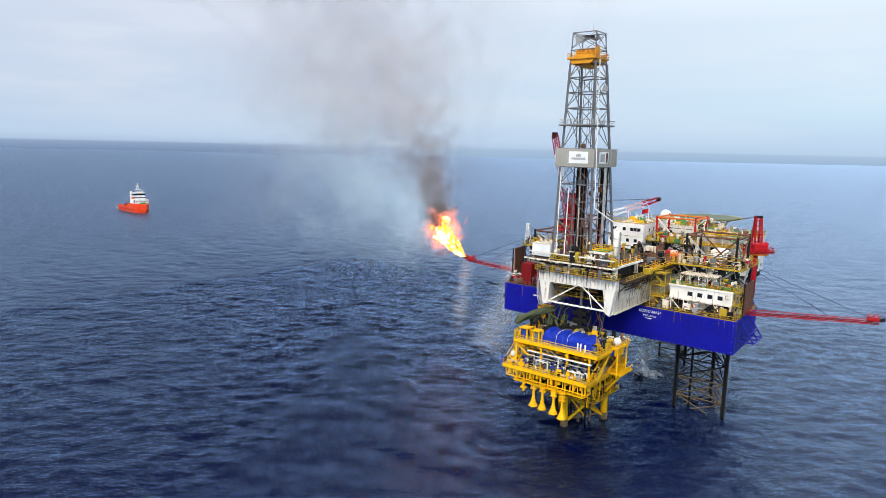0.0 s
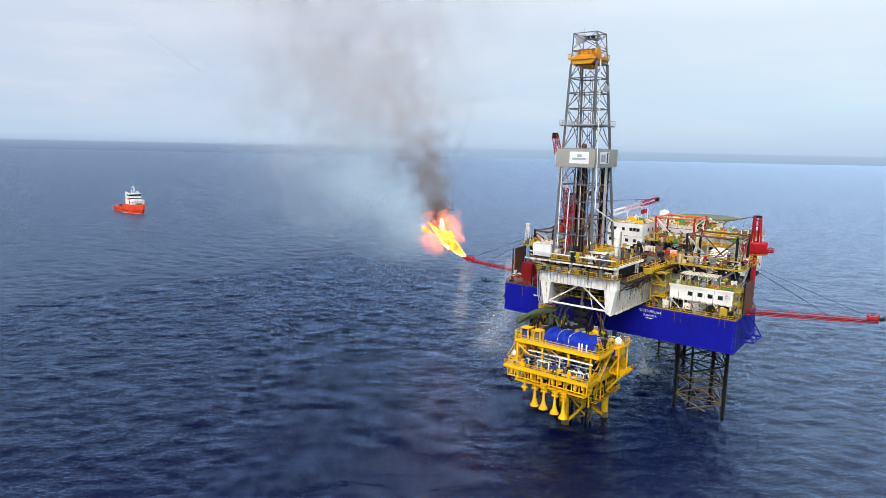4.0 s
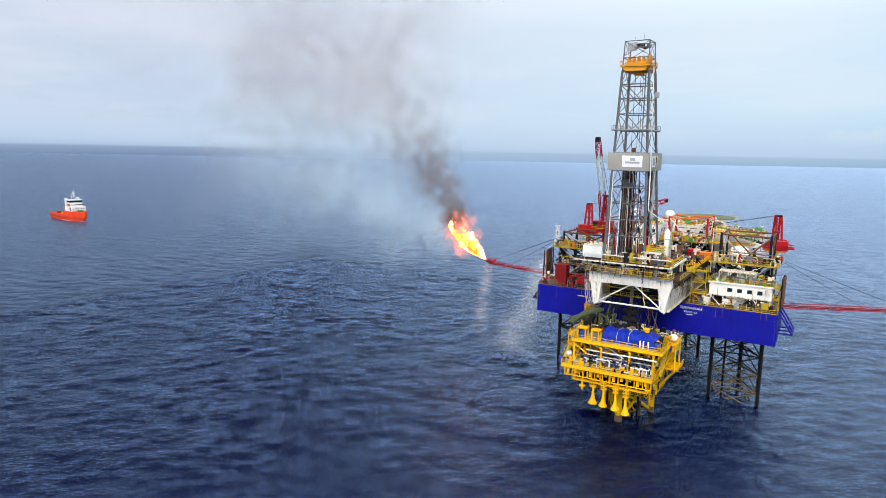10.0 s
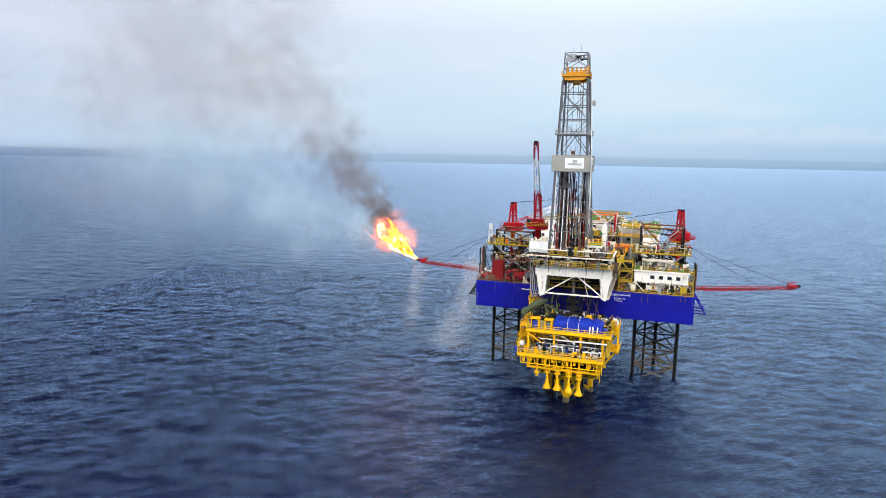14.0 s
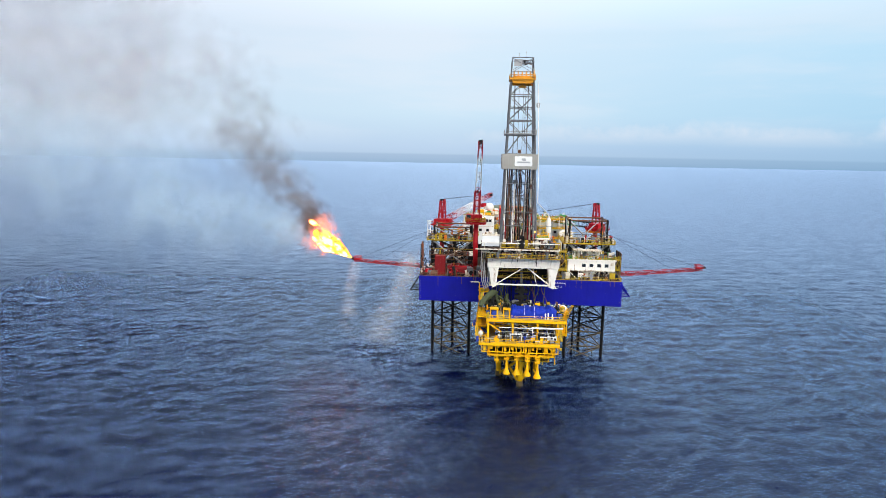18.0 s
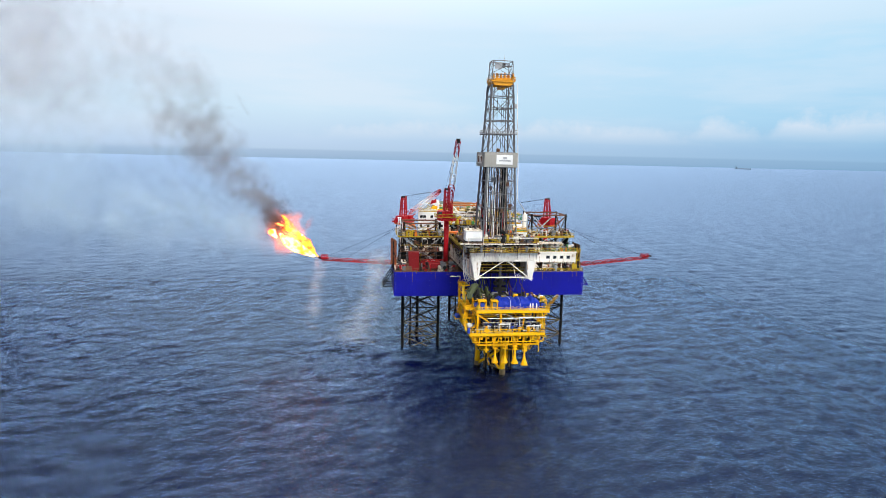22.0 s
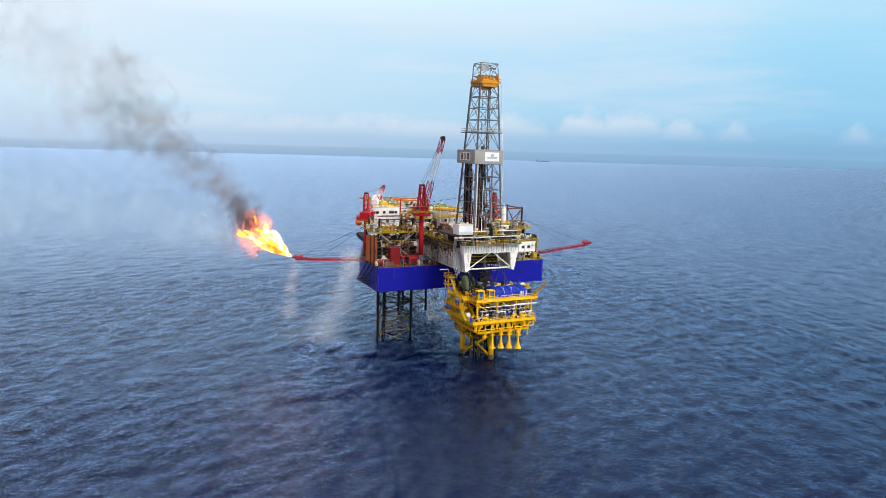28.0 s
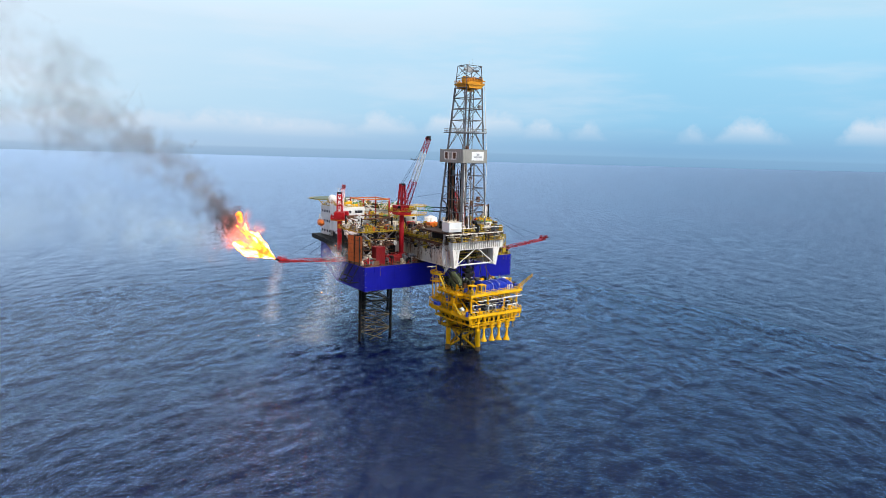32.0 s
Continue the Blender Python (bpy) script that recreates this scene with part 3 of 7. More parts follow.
# ---- legs ----
def leg(cx, yf, flip=1, bays=5):
    w = 6.5
    ch = [(cx - w, yf), (cx + w, yf), (cx, yf + flip * 11.3)]
    t = thing("jack_up_leg", cx, yf + flip * 3.8, 0, "dark steel lattice leg of the rig standing in the sea", "rig leg", "legs of the rig")
    z0, z1, n = -7.0, 41.0, 9
    for x, y in ch:
        bar("chord", (x, y, z0), (x, y, z1), 0.52, DARK, t)
        for k in range(24):
            z = 0.4 + k * 1.7
            if z < 21.5:
                part("rack_tooth", box(B(), x - 0.62, x - 0.5, y - 0.12, y + 0.12, z, z + 0.9), DARK, t)
    for i in range(n):
        za, zb = z0 + (z1 - z0) * i / n, z0 + (z1 - z0) * (i + 1) / n
        for j in range(3):
            a, b_ = ch[j], ch[(j + 1) % 3]
            m = FOULED if za < 4 else DARK
            bar("brace", (*a, za), (*b_, zb), 0.17, m, t)
            bar("brace", (*b_, za), (*a, zb), 0.17, m, t)
            bar("girt", (*a, zb), (*b_, zb), 0.19, m, t)
            mid = ((a[0] + b_[0]) / 2, (a[1] + b_[1]) / 2)
            bar("inner_tie", (*mid, zb), ((ch[(j + 1) % 3][0] + ch[(j + 2) % 3][0]) / 2, (ch[(j + 1) % 3][1] + ch[(j + 2) % 3][1]) / 2, zb), 0.12, m, t)
    # raw water caisson beside the leg
    bar("caisson", (cx - 3.4, yf + flip * 3, -6), (cx - 3.4, yf + flip * 3, 22), 0.33, DARK, t)
    return t


for cx, yf, fl in ((-23.4, 10.2, 1), (23.5, 10.8, 1), (0.0, 50.5, 1)):
    leg(cx, yf, fl)


def jack_tower(cx, yf, top, frame_mat, deck_mat, front=True):
    """The frame round a leg: columns with pinion housings, cross braces, a walkway, and the leg's guide frame above."""
    t = thing("jack_tower", cx, yf + 4, DECK, "cross-braced steel jacking tower with yellow walkway round a leg", "jacking tower", "jacking towers")
    x0, x1, y0, y1 = cx - 7.0, cx + 7.0, yf - 1.0, yf + 12.5
    cols = [(x0, y0), (x1, y0), (x1, y1), (x0, y1)]
    for x, y in cols:
        bar("column", (x, y, DECK), (x, y, 40.6), 0.42, DARK, t, True)
    for (a, b_), k in zip(zip(cols, cols[1:] + cols[:1]), range(4)):
        m = LIGHT_GREY
        bar("cross_brace", (*a, DECK + 0.6), (*b_, 40.4), 0.26, m, t)
        bar("cross_brace", (*b_, DECK + 0.6), (*a, 40.4), 0.26, m, t)
        bar("tie", (*a, 36.0), (*b_, 36.0), 0.2, DARK, t)
        bar("tie", (*a, 40.4), (*b_, 40.4), 0.3, BROWN, t)
    # pinion housings on the three chords
    for x, y in ((cx - 6.5, yf), (cx + 6.5, yf), (cx, yf + 11.3)):
        hs = part("pinion_housing", box(B(), x - 0.9, x + 0.9, y - 0.4, y + 0.9, DECK, 39.6, 0.1), DARK, t)
        for k in range(5):
            bar("pinion_motor", (x - 1.7, y + 0.2, 30.8 + k * 1.8), (x + 1.7, y + 0.2, 30.8 + k * 1.8), 0.45, GREY, hs)
    # walkway with railing
    bm = B()
    for q in ((x0 - 1.8, x1 + 1.8, y0 - 2.4, y0 + 0.3), (x0 - 1.8, x1 + 1.8, y1 - 0.3, y1 + 1.2), (x0 - 1.8, x0 + 0.3, y0 + 0.3, y1 - 0.3), (x1 - 0.3, x1 + 1.8, y0 + 0.3, y1 - 0.3)):
        box(bm, *q, 40.6, 40.85)
    part("walkway", bm, deck_mat, t, "yellow grated walkway")
    box_pts = [(x0 - 1.8, y0 - 2.4, 40.85), (x1 + 1.8, y0 - 2.4, 40.85), (x1 + 1.8, y1 + 1.2, 40.85), (x0 - 1.8, y1 + 1.2, 40.85)]
    railing(t, box_pts, 1.15, deck_mat, 1.8, closed=True)
    for x in (x0, cx, x1):
        bar("knee", (x, y0, 38.2), (x, y0 - 2.2, 40.6), 0.12, LIGHT_GREY, t)
    # guide frame above
    f = [(cx - 6.4, yf - 0.2), (cx + 6.4, yf - 0.2), (cx + 6.4, yf + 11.4), (cx - 6.4, yf + 11.4)]
    for x, y in f:
        bar("guide_post", (x, y, 40.8), (x, y, top), 0.34, DARK if frame_mat is not RED else RED, t)
    for a, b_ in zip(f, f[1:] + f[:1]):
        bar("top_girder", (*a, top - 0.5), (*b_, top - 0.5), 0.26, ORANGE if frame_mat is RED else frame_mat, t)
        mid = ((a[0] + b_[0]) / 2, (a[1] + b_[1]) / 2)
        bar("frame_brace", (*a, top - 0.7), (*mid, 42.0), 0.2, WHITE if frame_mat is RED else LIGHT_GREY, t)
        bar("frame_brace", (*b_, top - 0.7), (*mid, 42.0), 0.2, STAINED if frame_mat is RED else BROWN, t)
    # pieces of machinery inside
    rng = random.Random(int(cx * 10))
    for k in range(16):
        x, y, z = rng.uniform(x0 + 1, x1 - 2.5), rng.uniform(y0 + 1, y1 - 2), rng.choice((29.5, 31.6, 33.8, 36.2))
        s = rng.uniform(0.8, 2.2)
        part("machinery_block", box(B(), x, x + s, y, y + s, z, z + rng.uniform(0.9, 2.0), 0.06), rng.choice((DARK, GREY, BROWN, DARK, STAINED)), t)
    for k in range(26):
        x, y, z = rng.uniform(x0 - 1.4, x1 + 0.6), rng.choice((y0 - 1.6, y0 - 0.9, y1 + 0.5)), 40.85
        s = rng.uniform(0.3, 0.9)
        part("walkway_gear", box(B(), x, x + s, y, y + 0.5, z, z + rng.uniform(0.5, 1.9), 0.05), rng.choice((DULL_YELLOW, STAINED, BROWN, GREY, DARK, ORANGE)), t)
    for k in range(14):
        z = rng.choice((30.6, 32.2, 33.9, 35.4, 37.5, 39.2, 42.6, 43.8))
        ya = rng.choice((y0 - 0.3, y0 + 0.5, y1 + 0.3))
        bar("service_pipe", (x0 - 0.6, ya, z), (x1 + 0.6, ya, z + rng.uniform(-0.3, 0.3)), rng.uniform(0.06, 0.15), rng.choice((STAINED, RUST, DULL_YELLOW, GREY, BROWN)), t)
    part("mid_walkway", box(B(), x0 - 0.8, x1 + 0.8, y0 - 1.4, y0 - 0.2, 35.3, 35.5), BROWN, t)
    railing(t, [(x0 - 0.8, y0 - 1.4, 35.5), (x1 + 0.8, y0 - 1.4, 35.5)], 1.1, BROWN, 1.6)
    for k in range(7):
        x, y = rng.uniform(x0, x1), rng.uniform(y0, y1)
        bar("riser_pipe", (x, y, DECK), (x, y, rng.uniform(36, 40)), rng.uniform(0.08, 0.18), rng.choice((STAINED, GREY, BROWN, DULL_YELLOW)), t)
    return t


jack_tower(-23.4, 10.2, 45.6, BROWN, DULL_YELLOW)
jack_tower(23.5, 10.8, 48.9, BROWN, DULL_YELLOW)
jack_tower(0.0, 50.5, 49.0, RED, DULL_YELLOW)


# ---- cantilever and drill floor ----
def cantilever():
    t = thing("cantilever", 0, -5, 30.4, "stained white steel cantilever of the rig carrying the drill floor", "cantilever")
    for s in (-1, 1):
        g = part("side_girder", box(B(), s * 8.95 - 0.75, s * 8.95 + 0.75, -17.4, 32, 30.5, 38.4, 0.08), STAINED, t, "rust-streaked white plate girder")
        for k in range(13):
            y = -15 + k * 2.6
            part("stiffener", box(B(), s * 9.72 - 0.18, s * 9.72 + 0.18, y, y + 0.16, 33.6, 38.0), STAINED, g)
        part("flange", box(B(), s * 9.1 - 1.1, s * 9.1 + 1.1, -17.6, 32, 30.2, 30.5), STAINED, g)
        part("long_stiffener", box(B(), s * 9.72 - 0.12, s * 9.72 + 0.12, -17, 32, 33.2, 33.5), STAINED, g)
        # tapered end leg
        xo, xi, bo, bi = s * 10.5, s * 7.4, s * 9.35, s * 8.1
        bm = B()
        v = []
        for y in (-19.2, -17.4):
            for x, z in ((xo, 36.5), (xi, 36.5), (bi, 30.6), (bo, 30.0)):
                v.append(bm.verts.new((x, y + (0.25 if z < 31 else 0), z)))
        for f in ((0, 1, 2, 3), (7, 6, 5, 4), (0, 4, 5, 1), (1, 5, 6, 2), (2, 6, 7, 3), (3, 7, 4, 0)):
            bm.faces.new([v[i] for i in f])
        bmesh.ops.recalc_face_normals(bm, faces=bm.faces)
        part("end_leg", bm, WHITE, t, "tapered white end leg")
    beam = part("end_beam", box(B(), -10.9, 10.7, -19.0, -17.2, 36.5, 39.1, 0.06), WHITE, t, "white transverse box beam")
    for k in range(23):
        x = -10.6 + k * 0.965
        part("stiffener", box(B(), x, x + 0.2, -19.5, -18.98, 36.6, 39.0), WHITE, beam)
    part("lip", box(B(), -10.9, 10.7, -19.6, -17.2, 39.1, 39.3), WHITE, beam)
    part("lower_lip", box(B(), -10.9, 10.7, -19.3, -18.9, 36.35, 36.55), WHITE, beam)
    bar("tie_beam", (-8.4, -18.4, 31.0), (8.4, -18.4, 31.0), 0.25, WHITE, t)
    bar("diagonal_brace", (-7.9, -18.4, 31.2), (0.2, -18.4, 36.4), 0.19, WHITE, t)
    bar("diagonal_brace", (1.2, -18.4, 36.4), (8.0, -18.4, 31.2), 0.19, WHITE, t)
    bar("thin_brace", (3.0, -18.2, 36.2), (4.2, -18.2, 31.2), 0.1, WHITE, t)
    for z, y in ((34.6, -16.4), (32.4, -15.4)):
        part("inner_walkway", box(B(), -7.8, 4.5 if z > 33 else 7.8, y, y + 1.5, z, z + 0.2), BROWN, t)
        railing(t, [(-7.8, y, z + 0.2), (4.5 if z > 33 else 7.8, y, z + 0.2)], 1.1, DULL_YELLOW, 1.6)
    # added dark sheet stands in for the deep shade inside the cantilever
    part("inner_bulkhead", box(B(), -8.1, 8.1, -9.0, -8.6, 30.6, 38.2), DARK, t)
    part("top_deck", box(B(), -12.2, 12.4, -17.2, 36, 38.4, 38.8), DECKING, t)
    for k in range(6):
        y = -14 + k * 8.5
        part("cross_beam", box(B(), -8.2, 8.2, y, y + 0.6, 36.4, 38.3), DARK, t)
    w = part("end_walkway", box(B(), -11.2, 11.0, -20.6, -17.2, 39.32, 39.5), BROWN, t, "rusty walkway along the end beam")
    railing(t, [(-11.2, -17.2, 39.5), (-11.2, -20.6, 39.5), (11.0, -20.6, 39.5), (11.0, -17.2, 39.5)], 1.15, DULL_YELLOW, 1.7)
    # pipework, cable trays and boxes along both girders
    rng = random.Random(70)
    for s in (-1, 1):
        for k in range(6):
            z, ya = rng.uniform(35.2, 38.1), rng.uniform(-15, -6)
            bar("girder_pipe", (s * 10.15, ya, z), (s * 10.15, ya + rng.uniform(10, 30), z), rng.uniform(0.07, 0.16), rng.choice((RUST, STAINED, BROWN, GREY, DARK)), t)
        for k in range(26):
            y, z = rng.uniform(-14, 30), rng.uniform(34.6, 37.8)
            w = rng.uniform(0.4, 1.6)
            part("girder_box", box(B(), min(s * 9.75, s * 10.5), max(s * 9.75, s * 10.5), y, y + w, z, z + rng.uniform(0.3, 1.1), 0.04), rng.choice((RUST, DARK, BROWN, STAINED, DULL_YELLOW, DARK, GREY)), t)
        part("side_walkway", box(B(), min(s * 10.1, s * 12.2), max(s * 10.1, s * 12.2), -16.5, 30, 38.0, 38.2), BROWN, t)
        railing(t, [(s * 12.2, -16.5, 38.8), (s * 12.2, 30, 38.8)], 1.1, DULL_YELLOW, 2.0)
        for k in range(9):
            y = -15 + k * 5
            bar("walkway_knee", (s * 9.8, y, 35.6), (s * 12.0, y, 38.0), 0.12, RUST, t)
        for k in range(16 if s < 0 else 6):
            y = rng.uniform(-16, 20)
            part("hanging_cable", pipe(B(), [(s * 12.1, y, 38.4), (s * 11.6, y + 0.2, 36), (s * 11.2, y + rng.uniform(-1, 1), rng.uniform(32, 35))], 0.05, 4), DARK, t)
    # gear crowding the deck above
    for k in range(46):
        x, y = rng.uniform(-11.8, 11), rng.choice((rng.uniform(-4, 0), rng.uniform(19, 35), rng.uniform(-4, 35)))
        w, d, h = rng.uniform(0.5, 2.4), rng.uniform(0.5, 2.2), rng.uniform(0.5, 2.3)
        part("deck_load", box(B(), x, x + w, y, y + d, 38.8, 38.8 + h, 0.06), rng.choice((RUST, DARK, BROWN, DARK, DULL_YELLOW, GREY, DARK, DARK, STAINED)), t)
    # flexible hoses and wires hanging under the end
    rng = random.Random(7)
    for k in range(9):
        x, y = rng.uniform(-5, 6), rng.uniform(-17, -14)
        pts = [(x, y, 38), (x + rng.uniform(-0.5, 0.5), y, 35), (x + rng.uniform(-1, 1), y, 32), (x + rng.uniform(-1, 1), y, rng.uniform(27.5, 30.5))]
        part("hanging_hose", pipe(B(), pts, 0.09, 5), DARK, t)
    for k in range(3):
        x = -11.6 - k * 0.55
        pts = [(x, -16 - k * 0.4, 42), (x - 0.2, -16.4, 36), (x + 0.2, -16.6, 31.5), (x + 1.0, -16.7, 29.6 - k * 0.4), (x + 2.0, -16.7, 31.5), (x + 2.2, -16.2, 37)]
        part("drape_hose", pipe(B(), pts, 0.16, 6), LIGHT_GREY, t, "looped grey service hose")
    return t


cantilever()


def drill_floor():
    t = thing("drill_floor", -2, -13, 39.4, "cluttered drill floor with white edges and pipework", "drill floor")
    rng0 = random.Random(77)
    for x in (-10.3, 10.0):
        for y in (-18.5, -6):
            bar("stump", (x, y, 39.3), (x, y, 42.0), 0.5, STAINED, t, True)
    # solid near-black box paints the shaded recess below the floor
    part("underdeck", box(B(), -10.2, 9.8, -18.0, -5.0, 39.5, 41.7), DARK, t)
    part("floor_plate", box(B(), -13.2, 10.3, -20.4, -3.0, 42.05, 42.6, 0.05), DECKING, t)
    part("edge_beam", box(B(), -14.6, 10.5, -20.8, -20.42, 41.95, 42.3), STAINED, t, "white edge beam")
    part("upper_edge_beam", box(B(), -13.2, 10.6, -20.6, -20.4, 43.95, 44.2), WHITE, t)
    part("side_edge_beam", box(B(), 10.3, 10.75, -20.6, -3, 42.0, 42.5), WHITE, t)
    for x in (-12, -7.2, 3.2, 10.2):
        bar("edge_post", (x, -20.5, 42.3), (x, -20.5, 44.0), 0.08, STAINED, t)
    for k in range(14):
        x = -10 + k * 1.5
        part("underfloor_pipe", tube(B(), (x, -18.6, 39.5), (x, -18.6, 41.9), 0.13 + 0.05 * (k % 3), 7), (STAINED, GREY, RUST)[k % 3], t)
    part("mud_pipe", pipe(B(), [(-13, -19.4, 41.2), (-6, -19.4, 40.7), (4, -19.4, 41.0), (10, -19.4, 40.6)], 0.26), STAINED, t)
    for k in range(40):
        x, z = rng0.uniform(-12.5, 9.5), rng0.uniform(39.6, 41.4)
        w = rng0.uniform(0.3, 1.3)
        part("underfloor_gear", box(B(), x, x + w, -19.4, -18.2, z, z + rng0.uniform(0.25, 0.9), 0.04), rng0.choice((DARK, RUST, BROWN, DARK, STAINED, GREY)), t)
    for k in range(10):
        x = rng0.uniform(-13, 10)
        part("hanging_cable", pipe(B(), [(x, -20.6, 42.2), (x + 0.1, -20.7, 40.5), (x + rng0.uniform(-0.8, 0.8), -20.7, rng0.uniform(37, 39.5))], 0.06, 5), DARK, t)
    part("hose_reel", box(B(), -7.6, 0.4, -19.3, -18.3, 40.2, 40.9, 0.1), ORANGE, t)
    railing(t, [(-7, -20.3, 42.6), (3, -20.3, 42.6)], 1.1, DULL_YELLOW, 1.5)
    railing(t, [(10.2, -20.2, 42.6), (10.2, -3.2, 42.6)], 1.1, YELLOW, 1.6)
    rng = random.Random(3)
    for k in range(60):
        x, y = rng.uniform(-7.5, 9.3), rng.choice((rng.uniform(-20, -17), rng.uniform(-18, -5)))
        s, hgt = rng.uniform(0.35, 1.4), rng.uniform(0.6, 2.4)
        part("floor_machine", box(B(), x, x + s, y, y + s * 0.8, 42.6, 42.6 + hgt, 0.08), rng.choice((BROWN, GREY, STAINED, RUST, DULL_YELLOW, DARK, BROWN)), t)
    for k in range(8):
        x, y = rng.uniform(-7, 3), rng.uniform(-18, -8)
        part("standpipe", pipe(B(), [(x, y, 42.6), (x, y, rng.uniform(46, 49)), (x + rng.uniform(-1.2, 1.2), y, rng.uniform(50, 52))], 0.14, 6), rng.choice((STAINED, DARK, GREY, RED, BROWN)), t)
    return t


drill_floor()


def doghouse():
    t = thing("driller_cabin", -10.1, -18.0, 42.6, "plain white box cabin on the edge of the drill floor", "cabin")
    part("cabin_wall", box(B(), -12.75, -7.5, -19.9, -15.6, 42.9, 46.1, 0.08), CLEAN_WHITE, t)
    part("cabin_roof", box(B(), -12.85, -7.4, -20.0, -15.5, 46.1, 46.25), STAINED, t)
    part("skid", box(B(), -12.6, -7.7, -19.7, -15.8, 42.62, 42.9), DARK, t)
    for k in range(3):
        part("roof_fan", tube(B(), (-11.6 + k * 1.5, -17.5, 46.25), (-11.6 + k * 1.5, -17.5, 46.9), 0.42, 10), STAINED, t)
    t2 = thing("tank_cabin", 5.4, -16, 42.6, "white cabin with a green top and railing on the drill floor", "cabin")
    part("cabin_wall", box(B(), 3.5, 7.4, -18.2, -14.2, 42.62, 45.7, 0.25), WHITE, t2)
    part("cabin_roof", box(B(), 3.5, 7.4, -18.2, -14.2, 45.7, 45.85), GREEN, t2)
    railing(t2, [(3.5, -18.2, 45.85), (7.4, -18.2, 45.85), (7.4, -14.2, 45.85), (3.5, -14.2, 45.85)], 1.1, YELLOW, 1.3, closed=True)
    v = thing("degasser_vessel", 7.6, -13.6, 42.6, "white upright vessel with a gooseneck vent pipe", "vessel")
    bm = tube(B(), (7.6, -13.6, 42.6), (7.6, -13.6, 50.6), 0.72, 14)
    part("vessel_shell", bm, WHITE, v, smooth=True)
    part("vessel_cap", tube(B(), (7.6, -13.6, 50.6), (7.6, -13.6, 51.3), 0.72, 14, 0.3), WHITE, v)
    part("vent_pipe", pipe(B(), [(7.6, -13.6, 51.2), (7.6, -13.6, 52.2), (3.6, -18.6, 56.3), (3.5, -18.7, 66), (2.4, -17.6, 92)], 0.13), CLEAN_WHITE, v, "white vent line up the derrick")
    for k in range(3):
        part("band", tube(B(), (7.6, -13.6, 44.2 + k * 2.2), (7.6, -13.6, 44.4 + k * 2.2), 0.8, 14), LIGHT_GREY, v)
    part("service_ladder", box(B(), 8.5, 8.7, -14.0, -13.3, 42.6, 50.5), LIGHT_GREY, v)
    r = thing("red_locker", 8.9, -18.4, 42.6, "small red equipment locker on the drill floor", "locker")
    part("locker_body", box(B(), 8.3, 9.8, -19.2, -17.8, 42.62, 44.4, 0.05), ORANGE, r)
    part("locker_door", box(B(), 8.45, 9.65, -19.25, -19.18, 42.8, 44.2), RED, r)


doghouse()


# ---- derrick ----
def derrick_corner(i, z):
    """Corner 0 front left, 1 front right, 2 back right, 3 back left."""
    t = (z - 42.6) / (98.8 - 42.6)
    x = (-7.2, 3.55)[i in (1, 2)] * (1 - t) + (-5.25, 0.9)[i in (1, 2)] * t
    y = (-19.2, -5.9)[i > 1] * (1 - t) + (-17.3, -12.2)[i > 1] * t
    return Vector((x, y, z))


